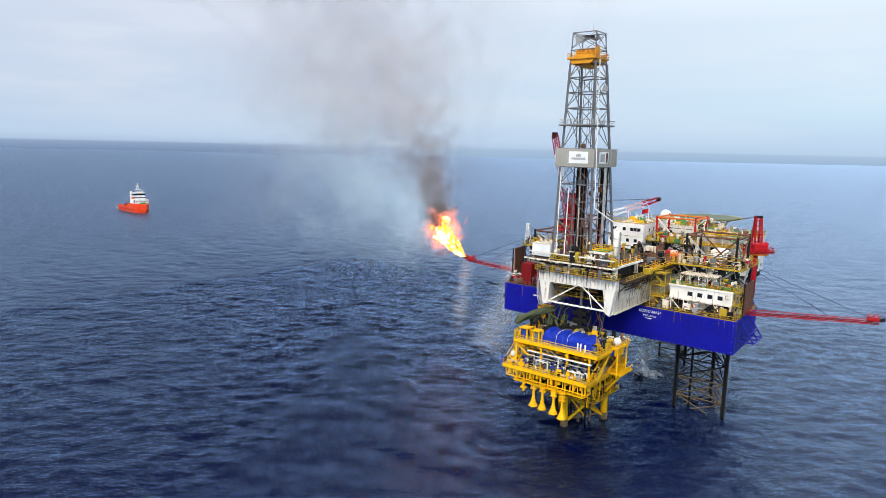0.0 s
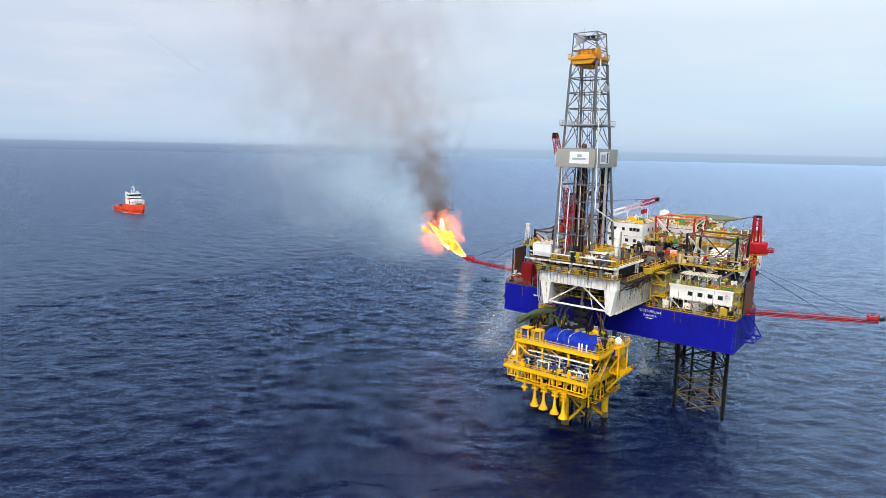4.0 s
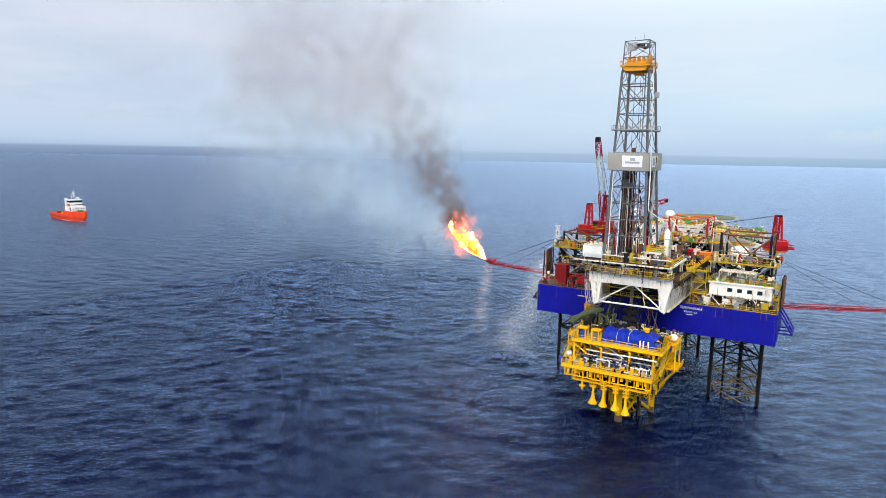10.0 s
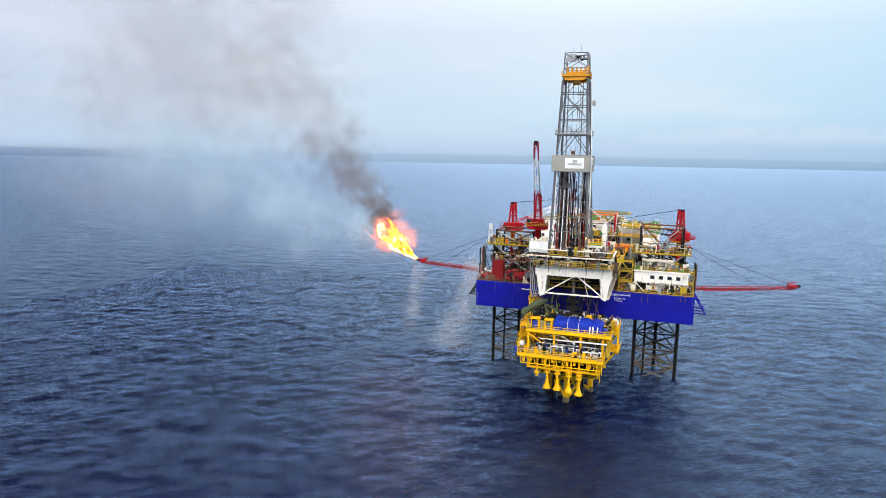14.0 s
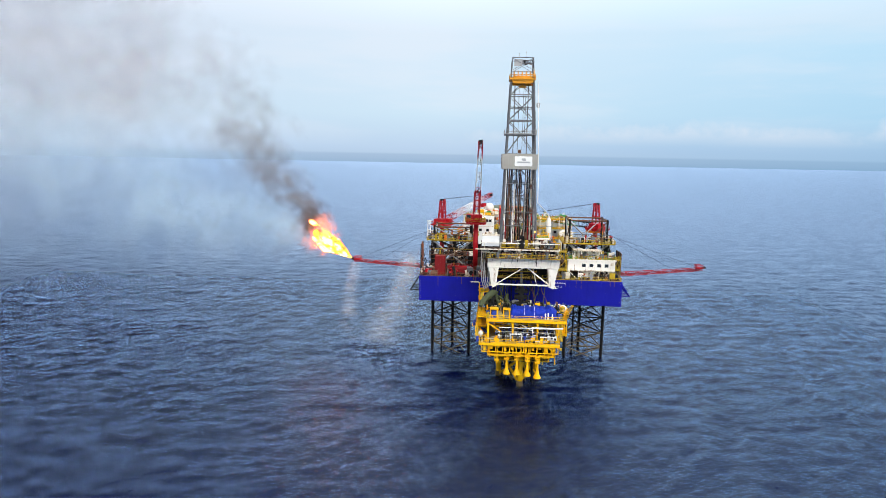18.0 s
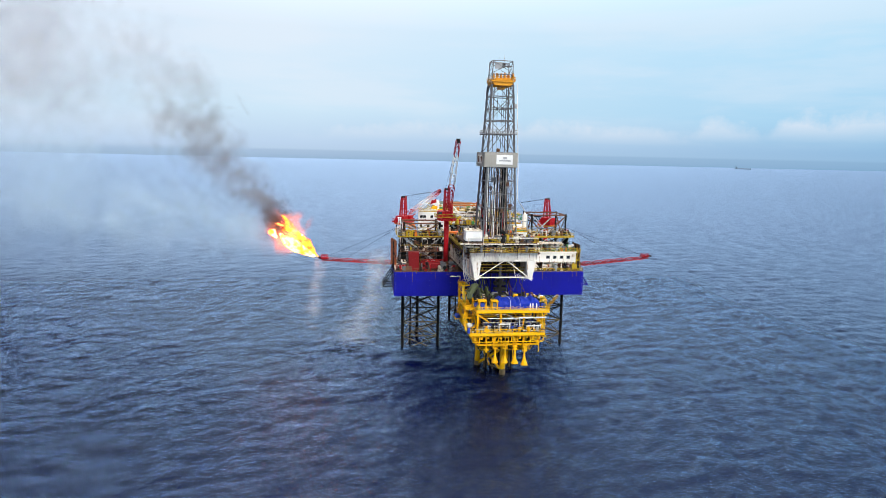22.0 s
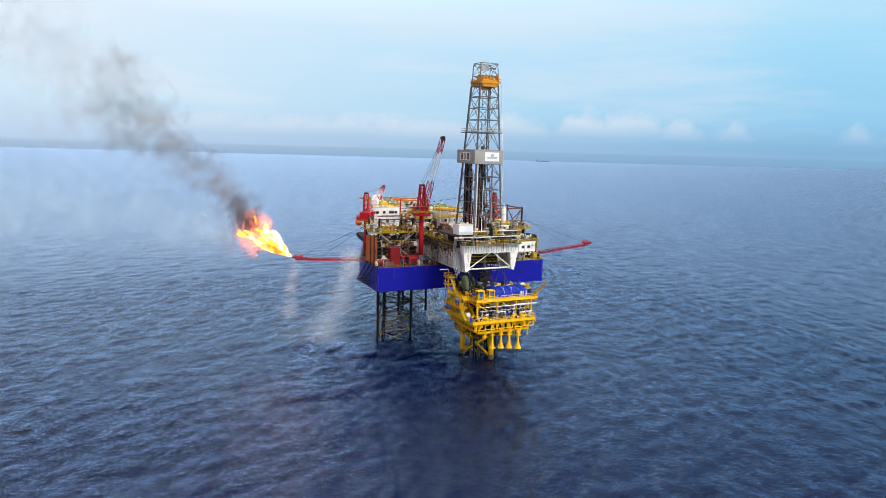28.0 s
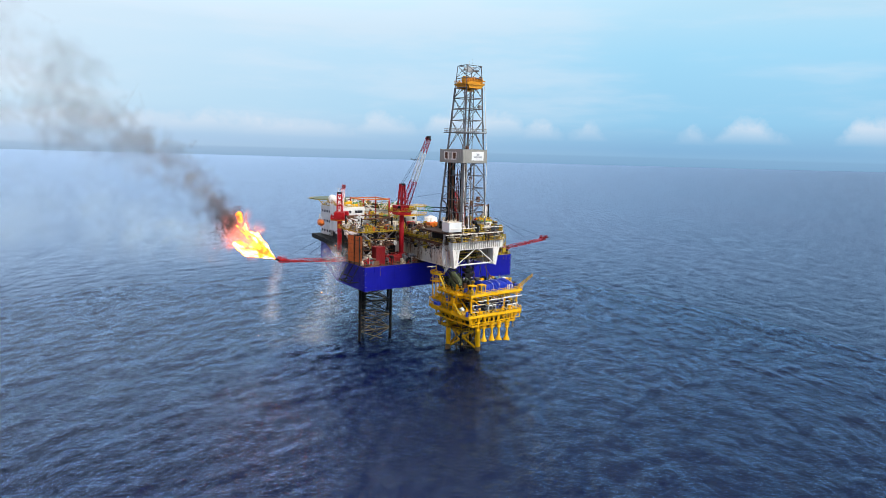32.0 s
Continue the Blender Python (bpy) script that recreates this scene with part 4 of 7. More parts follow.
def derrick():
    t = thing("derrick", -2, -12.6, 42.6, "tall grey steel lattice drilling derrick with a wind wall", "derrick")
    lv = [42.6, 49.2, 53.4, 57.6, 61.8, 66.2, 70.7, 76.6, 80.6, 84.4, 88.0, 91.4]
    for i in range(4):
        bar("corner_leg", derrick_corner(i, 42.6), derrick_corner(i, 91.4), 0.27, DERRICK, t, True)
        bar("crown_post", derrick_corner(i, 91.4), derrick_corner(i, 98.8), 0.15, DERRICK, t)
    for k, (a, b_) in enumerate(zip(lv, lv[1:])):
        for i in range(4):
            j = (i + 1) % 4
            bar("girt", derrick_corner(i, b_), derrick_corner(j, b_), 0.15, DERRICK, t)
            if a == 42.6 and i == 0:
                continue
            ma = (derrick_corner(i, b_) + derrick_corner(j, b_)) / 2
            if k % 2:
                ma = (derrick_corner(i, a) + derrick_corner(j, a)) / 2
                bar("diagonal", derrick_corner(i, b_), ma, 0.11, DERRICK, t)
                bar("diagonal", derrick_corner(j, b_), ma, 0.11, DERRICK, t)
            else:
                bar("diagonal", derrick_corner(i, a), ma, 0.11, DERRICK, t)
                bar("diagonal", derrick_corner(j, a), ma, 0.11, DERRICK, t)
    # crown frame
    for z in (94.6, 98.7):
        for i in range(4):
            bar("crown_rail", derrick_corner(i, z), derrick_corner((i + 1) % 4, z), 0.12, GREY, t)
    for i in range(4):
        bar("crown_brace", derrick_corner(i, 95), derrick_corner((i + 1) % 4, 98.6), 0.08, GREY, t)
        bar("crown_brace", derrick_corner((i + 1) % 4, 95), derrick_corner(i, 98.6), 0.08, GREY, t)
    bar("gin_beam", (-2.2, -18.2, 97.6), (-2.2, -11.6, 97.6), 0.16, GREY, t)
    bar("gin_beam", (-4.6, -14.8, 97.4), (0.4, -14.8, 97.4), 0.16, GREY, t)
    bar("aerial", (-1.2, -14.8, 98.8), (-1.2, -14.8, 101.0), 0.05, LIGHT_GREY, t)
    bar("aerial", (-3.2, -15.8, 98.8), (-3.2, -15.8, 100.2), 0.05, LIGHT_GREY, t)
    # crown block platform
    pl = part("crown_platform", box(B(), -5.9, 1.6, -18.6, -11.2, 92.3, 92.6), CROWN, t, "orange-yellow crown platform")
    for y in (-18.2, -11.9):
        bm = B()
        lo, hi = ((-4.7, 91.2), (0.4, 91.2)), ((-5.4, 92.3), (1.2, 92.3))
        v = [bm.verts.new((x, y + d, z)) for d in (0, 0.5) for x, z in (*lo, hi[1], hi[0])]
        for f in ((0, 1, 2, 3), (7, 6, 5, 4), (0, 4, 5, 1), (1, 5, 6, 2), (2, 6, 7, 3), (3, 7, 4, 0)):
            bm.faces.new([v[i] for i in f])
        bmesh.ops.recalc_face_normals(bm, faces=bm.faces)
        part("crown_beam", bm, CROWN, t)
        part("upper_beam", box(B(), -4.6, 0.5, y + 0.6, y + 1.1, 92.6, 93.5, 0.06), CROWN, t)
    for x in (-5.5, 0.7):
        part("crown_beam", box(B(), x, x + 0.5, -17.6, -12.0, 91.2, 92.3, 0.06), CROWN, t)
    part("under_beam", box(B(), -3.0, -0.9, -16.2, -13.6, 90.3, 91.2, 0.1), CROWN, t)
    for x in (-4.6, -3.4, -2.2, -1.0, 0.2):
        part("sheave", tube(B(), (x - 0.16, -15.0, 94.0), (x + 0.16, -15.0, 94.0), 1.25, 18), CROWN, t, "yellow crown sheave")
    part("fast_sheave", tube(B(), (1.0, -16.6, 94.0), (1.3, -16.6, 94.0), 1.3, 18), CROWN, t, "yellow fast-line sheave")
    # water table gear hung under the top frame
    rng = random.Random(19)
    for k in range(9):
        x, y, z = rng.uniform(-4.8, 0), rng.uniform(-16.8, -13), rng.uniform(96.2, 98.0)
        part("hoist_gear", box(B(), x, x + rng.uniform(0.4, 1.4), y, y + 0.8, z, z + rng.uniform(0.3, 0.9), 0.04), rng.choice((GREY, LIGHT_GREY, DARK)), t)
    part("hoist_panel", box(B(), -4.7, -2.3, -17.0, -16.8, 96.3, 98.3), LIGHT_GREY, t)
    railing(t, [(-5.9, -18.6, 92.6), (1.6, -18.6, 92.6), (1.6, -11.2, 92.6), (-5.9, -11.2, 92.6)], 1.1, CROWN, 1.6, closed=True)
    # monkey board level
    bm = B()
    for q in ((-6.9, 2.5, -19.4, -17.8), (-6.9, 2.5, -8.6, -7.4), (-6.9, -5.6, -17.8, -8.6), (1.2, 2.5, -17.8, -8.6)):
        box(bm, *q, 76.3, 76.5)
    part("monkey_board", bm, GREY, t, "grey grated working platform")
    railing(t, [(-6.9, -19.4, 76.5), (2.5, -19.4, 76.5), (2.5, -7.4, 76.5), (-6.9, -7.4, 76.5)], 1.2, LIGHT_GREY, 1.5, closed=True)
    # wind wall
    x0, x1, y0, y1, z0, z1 = -7.45, 3.1, -19.25, -6.15, 66.2, 70.7
    for nm, q in (("front", (x0, x1, y0, y0 + 0.15)), ("back", (x0, x1, y1 - 0.15, y1)), ("side", (x0, x0 + 0.15, y0 + 0.15, y1 - 0.15)), ("side", (x1 - 0.15, x1, y0 + 0.15, y1 - 0.15))):
        wl = part("wind_wall", box(B(), *q, z0, z1), WALL_GREY, t, "grey corrugated wind wall")
        fx, fy = q[1] - q[0] > 1, q[3] - q[2] > 1
        n = 14
        for k in range(n):
            u = (k + 0.5) / n
            if fx:
                x = q[0] + (q[1] - q[0]) * u
                ys = q[2] - 0.05 if nm == "front" else q[3]
                part("rib", box(B(), x - 0.07, x + 0.07, ys, ys + 0.05, z0, z1), WALL_GREY, wl)
            else:
                y = q[2] + (q[3] - q[2]) * u
                xs = q[0] - 0.05 if q[0] < 0 else q[1]
                part("rib", box(B(), xs, xs + 0.05, y - 0.07, y + 0.07, z0, z1), WALL_GREY, wl)
    sg = part("sign", box(B(), -3.7, 1.5, y0 - 0.12, y0 - 0.06, 67.1, 70.0), CLEAN_WHITE, t, "white sign board with pale blue marks")
    part("sign_mark", box(B(), -2.9, 0.8, y0 - 0.15, y0 - 0.125, 68.0, 68.5), LIGHT_GREY, sg)
    part("sign_mark", box(B(), -1.6, -0.4, y0 - 0.15, y0 - 0.125, 68.7, 69.4), LIGHT_GREY, sg)
    sg = part("sign", box(B(), x1 + 0.06, x1 + 0.12, -16.6, -11.4, 67.1, 70.0), CLEAN_WHITE, t, "white sign board with pale marks")
    part("sign_mark", box(B(), x1 + 0.125, x1 + 0.15, -16.0, -13.6, 67.6, 69.4), LIGHT_GREY, sg)
    part("sign_mark", box(B(), x1 + 0.125, x1 + 0.15, -12.9, -12.0, 67.3, 69.8), BROWN, sg)
    sg = part("sign", box(B(), x0 - 0.12, x0 - 0.06, -15.8, -8.6, 67.2, 69.9), WHITE, t, "weathered sign board, half rusted")
    for k in range(3):
        part("sign_mark", box(B(), x0 - 0.15, x0 - 0.125, -15.4 + k * 2.3, -14.0 + k * 2.3, 67.5, 69.6), BROWN if k != 1 else WALL_GREY, sg)
    # racked drill pipe, hoisting gear
    rng = random.Random(5)
    for k in range(9):
        x, y = -5.6 + (k % 3) * 0.75, -10.5 + (k // 3) * 0.8
        bar("pipe_stand", (x, y, 42.6), (x, y, 70 + rng.uniform(-1, 1)), 0.26, BROWN if k % 2 else DARK, t)
    for k in range(8):
        x, y = 0.2 + (k % 4) * 0.6, -9.5 + (k // 4) * 0.8
        bar("pipe_stand", (x, y, 42.6), (x, y, 70 + rng.uniform(-1, 1)), 0.22, DARK if k % 3 else STAINED, t)
    for k in range(4):
        bar("guide_column", (-3.2 + k * 0.45, -13.5, 42.6), (-3.2 + k * 0.45, -13.5, 66), 0.15, (STAINED, DARK, BROWN, DARK)[k], t)
    rng = random.Random(51)
    for k in range(16):
        x, y, m = rng.uniform(-5.8, 2.2), rng.uniform(-17.5, -8), rng.choice((BROWN, BROWN, DARK, RUST, DARK, STAINED))
        bar("service_line", (x, y, 42.6), (x * 0.9, y, rng.uniform(50, 66)), rng.uniform(0.07, 0.16), m, t)
    for k in range(12):
        x, y, z = rng.uniform(-6.2, 1.6), rng.uniform(-18, -8), rng.uniform(44, 62)
        part("derrick_gear", box(B(), x, x + rng.uniform(0.5, 1.5), y, y + 0.8, z, z + rng.uniform(0.5, 2.2), 0.06), rng.choice((DARK, BROWN, RUST, GREY)), t)
    for x in (-2.9, -1.5, -0.9):
        bar("hoist_line", (x, -14.6, 72), (x, -14.6, 92), 0.06, DARK, t)
    for x in (-4.2, -0.2):
        bar("guide_rail", (x, -14.9, 42.6), (x, -14.9, 91), 0.14, GREY, t)
    part("travelling_block", box(B(), -2.7, -1.7, -15.2, -14.0, 70.9, 72.0, 0.2), BROWN, t, "rusty brown travelling block")
    part("top_drive", box(B(), -3.1, -1.3, -15.8, -13.4, 66.8, 70.7, 0.2), DARK, t)
    part("derrick_ladder", box(B(), 2.9, 3.2, -12.8, -12.2, 42.6, 66), LIGHT_GREY, t)
    bar("kill_line", (-6.2, -18.9, 44), (-6.0, -18.7, 66), 0.13, CLEAN_WHITE, t)
    bar("kill_line", (-3.9, -18.9, 44), (-3.6, -18.7, 61), 0.13, CLEAN_WHITE, t)
    part("lamp_box", box(B(), 2.4, 3.4, -15.2, -14.2, 84.6, 86.0, 0.1), LIGHT_GREY, t)
    for x, y, z in ((3.2, -19.0, 47.6),):
        b2 = B()
        bmesh.ops.create_icosphere(b2, subdivisions=2, radius=0.32, matrix=Matrix.Translation((x, y, z)))
        part("obstruction_lamp", b2, BEACON, t, "glowing amber lamp")
    return t


derrick()


# ---- cranes ----
def crane(x, y, ztop, zring, heading, boom_len, boom_tilt, label, boom_mats=None, turn=0):
    t = thing("pedestal_crane", x, y, DECK, label, "crane", "pedestal cranes")
    part("pedestal", tube(B(), (x, y, DECK), (x, y, zring), 0.85, 18), RED, t, "red tubular pedestal", True)
    for k in range(4):
        z = DECK + 2 + k * (zring - DECK - 3) / 3.5
        part("pedestal_band", tube(B(), (x, y, z), (x, y, z + 0.22), 0.95, 18), RED, t)
    part("slew_ring", tube(B(), (x, y, zring), (x, y, zring + 0.7), 1.5, 20), RED, t)
    h = radians(heading)
    f, s = Vector((-math.sin(h), math.cos(h), 0)), Vector((math.cos(h), math.sin(h), 0))
    o = Vector((x, y, zring + 0.7))

    def at(a, b_, c):
        return o + s * a + f * b_ + Vector((0, 0, c))

    def block(name, a0, a1, b0, b1, c0, c1, mat, lab=""):
        bm = box(B(), a0, a1, b0, b1, c0, c1, 0.08)
        bmesh.ops.transform(bm, matrix=Matrix.Translation(o) @ Matrix.Rotation(h, 4, "Z"), verts=bm.verts)
        return part(name, bm, mat, t, lab)

    part("ring_gallery", tube(B(), (x, y, zring - 0.35), (x, y, zring + 0.15), 3.5, 24), ORANGE if not turn else RED, t, "round gallery below the slewing ring")
    railing(t, [(x + 3.4 * math.cos(i * math.pi / 6), y + 3.4 * math.sin(i * math.pi / 6), zring + 0.15) for i in range(12)], 1.1, RED, 1.8, closed=True)
    block("machinery_house", -1.9, 1.9, -3.2, 1.6, 0.0, 2.2, RED, "red machinery house")
    cab = block("operator_cab", 1.95, 3.4, -0.4, 1.8, 0.2, 2.3, RED)
    bm = box(B(), 2.0, 3.35, 1.79, 1.84, 0.9, 2.1)
    bmesh.ops.transform(bm, matrix=Matrix.Translation(o) @ Matrix.Rotation(h, 4, "Z"), verts=bm.verts)
    part("cab_window", bm, GLASS, cab)
    block("platform", -3.0, 3.6, -3.8, 2.2, -0.25, 0.0, RED)
    railing(t, [at(-3, -3.8, 0), at(3.6, -3.8, 0), at(3.6, 2.2, 0), at(-3, 2.2, 0)], 1.1, DULL_YELLOW if turn else RED, 1.5, closed=True)
    top = ztop - zring - 0.7
    # gantry: four legs leaning together to the head, with cross pieces
    for a in (-0.95, 0.95):
        for b0, b1 in ((0.75, 0.4), (-1.15, -0.4)):
            bm = slab(B(), (at(a, b0 - 0.3, 2.1), at(a, b0 + 0.3, 2.1), at(a * 0.8, b1 + 0.26, top), at(a * 0.8, b1 - 0.26, top)), 0.38)
            part("gantry_leg", bm, RED, t)
        part("gantry_brace", tube(B(), at(a * 0.9, 0.8, 3.8), at(a * 0.8, -1.2, 5.6), 0.14, 6), RED, t)
    for c in (0.35, 0.62, 0.84):
        z = 2.1 + (top - 2.1) * c
        w = 0.95 - 0.2 * c
        part("gantry_tie", tube(B(), at(-w, 0.75 - 0.35 * c, z), at(w, 0.75 - 0.35 * c, z), 0.2, 8), RED, t)
        part("gantry_tie", tube(B(), at(-w, -1.15 + 0.75 * c, z), at(w, -1.15 + 0.75 * c, z), 0.2, 8), RED, t)
    block("gantry_head", -0.85, 0.85, -0.75, 0.75, top - 0.5, top + 0.1, DARK)
    part("access_ladder", tube(B(), at(0.3, -2.6, 2.1), at(0.2, -0.6, top - 0.6), 0.1, 6), RED, t)
    b = radians(boom_tilt)
    root = at(0, 1.4, 1.2)
    tip = root + (f * math.cos(b) + Vector((0, 0, math.sin(b)))) * boom_len
    bj = part("boom_foot", tube(B(), root - s * 1.1, root + s * 1.1, 0.35, 10), RED, t)
    ladder_truss(t, root, tip, 2.0, 1.2, 10, RED, 0.13, 0.07, mats=boom_mats)
    part("boom_head", box(B(), tip.x - 0.6, tip.x + 0.6, tip.y - 0.6, tip.y + 0.6, tip.z - 0.8, tip.z + 0.6, 0.1), DARK, t, "dark sheave head")
    for k in (-0.5, 0.5):
        bar("pendant_line", at(k, -0.3, top), tip + s * k * 0.6, 0.045, DARK, t)
    return t, tip


PINK = paint("faded_red_white", (0.72, 0.50, 0.50), 0.2, 0.6)
crane(-28.5, 29.3, 53.4, 43.2, -30, 36, 14.0, "red pedestal crane with its pale lattice boom lowered", [RED, PINK, CLEAN_WHITE, PINK, RED])
crane(29.3, 32.4, 53.0, 42.5, 38, 42, 0.5, "red pedestal crane with its boom lowered over the quarters", [DARK, GREEN, DULL_YELLOW, GREEN, DARK])
_, JIB = crane(-15.2, 6.0, 57.9, 47.2, 184.4, 28.4, 62.6, "red pedestal crane with a raised red-and-white lattice boom", [RED, RED, CLEAN_WHITE, CLEAN_WHITE, RED], 1)


# ---- burner booms ----
def burner_boom(p, q, label):
    t = thing("burner_boom", *p, label, "burner boom", "burner booms")
    p, q = Vector(p), Vector(q)
    d = (q - p).normalized()
    ladder_truss(t, p, q, 1.5, 1.1, 13, RED, 0.09, 0.055, tri=True)
    for k, off in enumerate(((0.2, 0.15), (-0.2, 0.15), (0.0, -0.15))):
        part("boom_pipe", tube(B(), p + Vector((0, off[0], off[1])), q + Vector((0, off[0], off[1])), 0.09, 6), DEEP_RED, t)
    side = Vector((0, 1, 0))
    e = q - d * 2.2
    part("burner_platform", box(B(), min(e.x, q.x) - 0.2, max(e.x, q.x) + 0.4, q.y - 1.3, q.y + 1.3, q.z + 0.35, q.z + 0.5), RED, t)
    railing(t, [(e.x, q.y - 1.3, q.z + 0.5), (e.x, q.y + 1.3, q.z + 0.5), (q.x, q.y + 1.3, q.z + 0.5), (q.x, q.y - 1.3, q.z + 0.5)], 1.0, RED, 1.2, closed=True)
    for k in (-0.9, 0.0, 0.9):
        part("burner_head", tube(B(), q + Vector((0, k, 0.4)), q + d * 1.1 + Vector((0, k, 0.7)), 0.2, 8, 0.32), DARK, t)
    return t


burner_boom((-34.2, 13.6, 30.3), (-59.0, 14.2, 31.6), "red lattice burner boom with a lit flare at its tip")
burner_boom((34.4, 6.4, 30.8), (62.0, 9.0, 32.9), "red lattice burner boom swung out, unlit")
for s, tip, hy in ((-1, (-57.5, 14.2, 32.4), 14), (1, (60.5, 8.9, 33.6), 8)):
    g = thing("boom_stay", s * 33, hy, 43.6, "thin wire stay holding a burner boom", "wire stay", "boom stays")
    for k in (0.0, 0.34):
        a = Vector(tip).lerp(Vector((s * 36, hy, 31)), k)
        part("wire", tube(B(), (s * 31.0, hy, 43.6), a, 0.05, 5), DARK, g)


# ---- houses and gear on deck ----
def windows(parent, xs, y, z0, z1, w, face=-1, axis="y"):
    for x in xs:
        if axis == "y":
            fr = part("window", box(B(), x - w / 2 - 0.09, x + w / 2 + 0.09, y + face * 0.05 - 0.03, y + face * 0.05 + 0.03, z0 - 0.09, z1 + 0.09), LIGHT_GREY, parent)
            part("pane", box(B(), x - w / 2, x + w / 2, y + face * 0.09 - 0.02, y + face * 0.09 + 0.02, z0, z1), GLASS, fr)
        else:
            fr = part("window", box(B(), y + face * 0.05 - 0.03, y + face * 0.05 + 0.03, x - w / 2 - 0.09, x + w / 2 + 0.09, z0 - 0.09, z1 + 0.09), LIGHT_GREY, parent)
            part("pane", box(B(), y + face * 0.09 - 0.02, y + face * 0.09 + 0.02, x - w / 2, x + w / 2, z0, z1), GLASS, fr)


def pump_house():
    t = thing("deck_house", 24, 7, DECK, "white deck house on stilts with four square windows", "deck house")
    part("house_wall", box(B(), 16.1, 31.8, 3.0, 9.6, 32.2, 35.9, 0.07), WHITE, t)
    part("house_roof", box(B(), 15.9, 32.0, 2.8, 9.8, 35.9, 36.1), GREEN, t, "green painted roof")
    part("roof_edge", box(B(), 15.8, 32.1, 2.7, 2.82, 35.7, 36.15), WHITE, t)
    windows(t, (21.4, 23.9, 26.4, 28.9), 3.0, 33.6, 34.6, 1.15)
    part("vent_box", box(B(), 30.2, 31.3, 2.5, 3.0, 34.2, 35.2, 0.05), STAINED, t)
    windows(t, (5, 7.5), 31.8, 33.6, 34.5, 0.9, 1, "x")
    part("belt", box(B(), 16.0, 31.9, 2.9, 3.0, 32.2, 32.5), STAINED, t)
    for a, b_ in ((20.4, 26.4),):
        bm = B()
        lo, hi = [(22.6, 5), (24.4, 5), (24.4, 7), (22.6, 7)], [(a, 3.2), (b_, 3.2), (b_, 9.2), (a, 9.2)]
        v = [bm.verts.new((x, y, 29.9)) for x, y in lo] + [bm.verts.new((x, y, 32.2)) for x, y in hi]
        for i in range(4):
            bm.faces.new((v[i], v[(i + 1) % 4], v[4 + (i + 1) % 4], v[4 + i]))
        bm.faces.new(v[:4][::-1])
        bm.faces.new(v[4:])
        bmesh.ops.recalc_face_normals(bm, faces=bm.faces)
        part("hopper", bm, STAINED, t, "grimy grey hopper")
    for x in (16.5, 19.8, 26.6, 28.2, 31.4):
        for y in (3.3, 9.2):
            bar("stilt", (x, y, DECK), (x, y, 32.2), 0.16, WHITE, t)
    bar("knee_brace", (27.2, 3.2, 32.2), (29.6, 3.2, DECK), 0.15, WHITE, t)
    bar("knee_brace", (16.4, 3.2, 32.2), (19.2, 3.2, DECK), 0.15, WHITE, t)
    railing(t, [(16, 2.9, 36.1), (31.9, 2.9, 36.1), (31.9, 9.7, 36.1), (16, 9.7, 36.1)], 1.1, DULL_YELLOW, 1.6, closed=True)
    # canopy on the roof
    c = thing("roof_canopy", 22.6, 6, 36.1, "pale rusty pipe canopy on the roof of the deck house", "canopy")
    part("canopy_top", box(B(), 18.0, 27.4, 4.2, 8.6, 38.7, 38.95), STAINED, c)
    for x in (18.2, 20.5, 22.8, 25.1, 27.2):
        for y in (4.4, 8.4):
            bar("canopy_post", (x, y, 36.1), (x, y, 38.7), 0.12, WHITE, c)
        bar("canopy_brace", (x, 4.4, 37.6), (x + (1.0 if x < 27 else -1.0), 4.4, 38.7), 0.08, WHITE, c)
    for k in range(4):
        part("canopy_tank", tube(B(), (19.5 + k * 2.2, 6.4, 36.1), (19.5 + k * 2.2, 6.4, 38.2), 0.75, 12), (STAINED, GREY, WHITE, STAINED)[k], c)
    return t


pump_house()


def swung(bm, y0):
    """Swing a piece of the port shield outward about its stern end."""
    c = Matrix.Translation((-33.6, y0, 0))
    bmesh.ops.transform(bm, matrix=Matrix.Translation((1.2, 0, 0)) @ c @ Matrix.Rotation(radians(10), 4, "Z") @ c.inverted(), verts=bm.verts)
    return bm


def windbreak(s, y0, y1, mat, label):
    t = thing("windbreak_panel", s * 34.0, (y0 + y1) / 2, DECK, label, "shield panel", "heat shields")
    n, m = 5, 6
    zt = 38.2 if s > 0 else 39.8
    for i in range(n):
        for j in range(m):
            ya, yb = y0 + (y1 - y0) * i / n, y0 + (y1 - y0) * (i + 1) / n
            za, zb = 30.4 + (zt - 30.4) * j / m, 30.4 + (zt - 30.4) * (j + 1) / m
            bm = box(B(), s * 34.2 - 0.05, s * 34.2 + 0.05, ya + 0.07, yb - 0.07, za + 0.07, zb - 0.07)
            part("shield_sheet", bm if s > 0 else swung(bm, y0), mat, t)
    bm = box(B(), s * 34.05 - 0.05, s * 34.05 + 0.05, y0, y1, 30.4, zt)
    part("backing", bm if s > 0 else swung(bm, y0), BROWN, t)
    for y in (y0 + 0.3, (y0 + y1) / 2, y1 - 0.3):
        bar("shield_post", (s * 33.8, y, DECK), (s * 33.8, y, zt), 0.16, DARK, t, True)
        bar("shield_stay", (s * 31.5, y, DECK), (s * 33.8, y, 36), 0.12, DARK, t)


windbreak(1, 5.5, 13.0, BROWN, "rusty brown heat shield panel at the side of the deck")
windbreak(-1, 3.6, 11.6, SHIELD, "scorched orange heat shield of many sheets beside the flare boom")


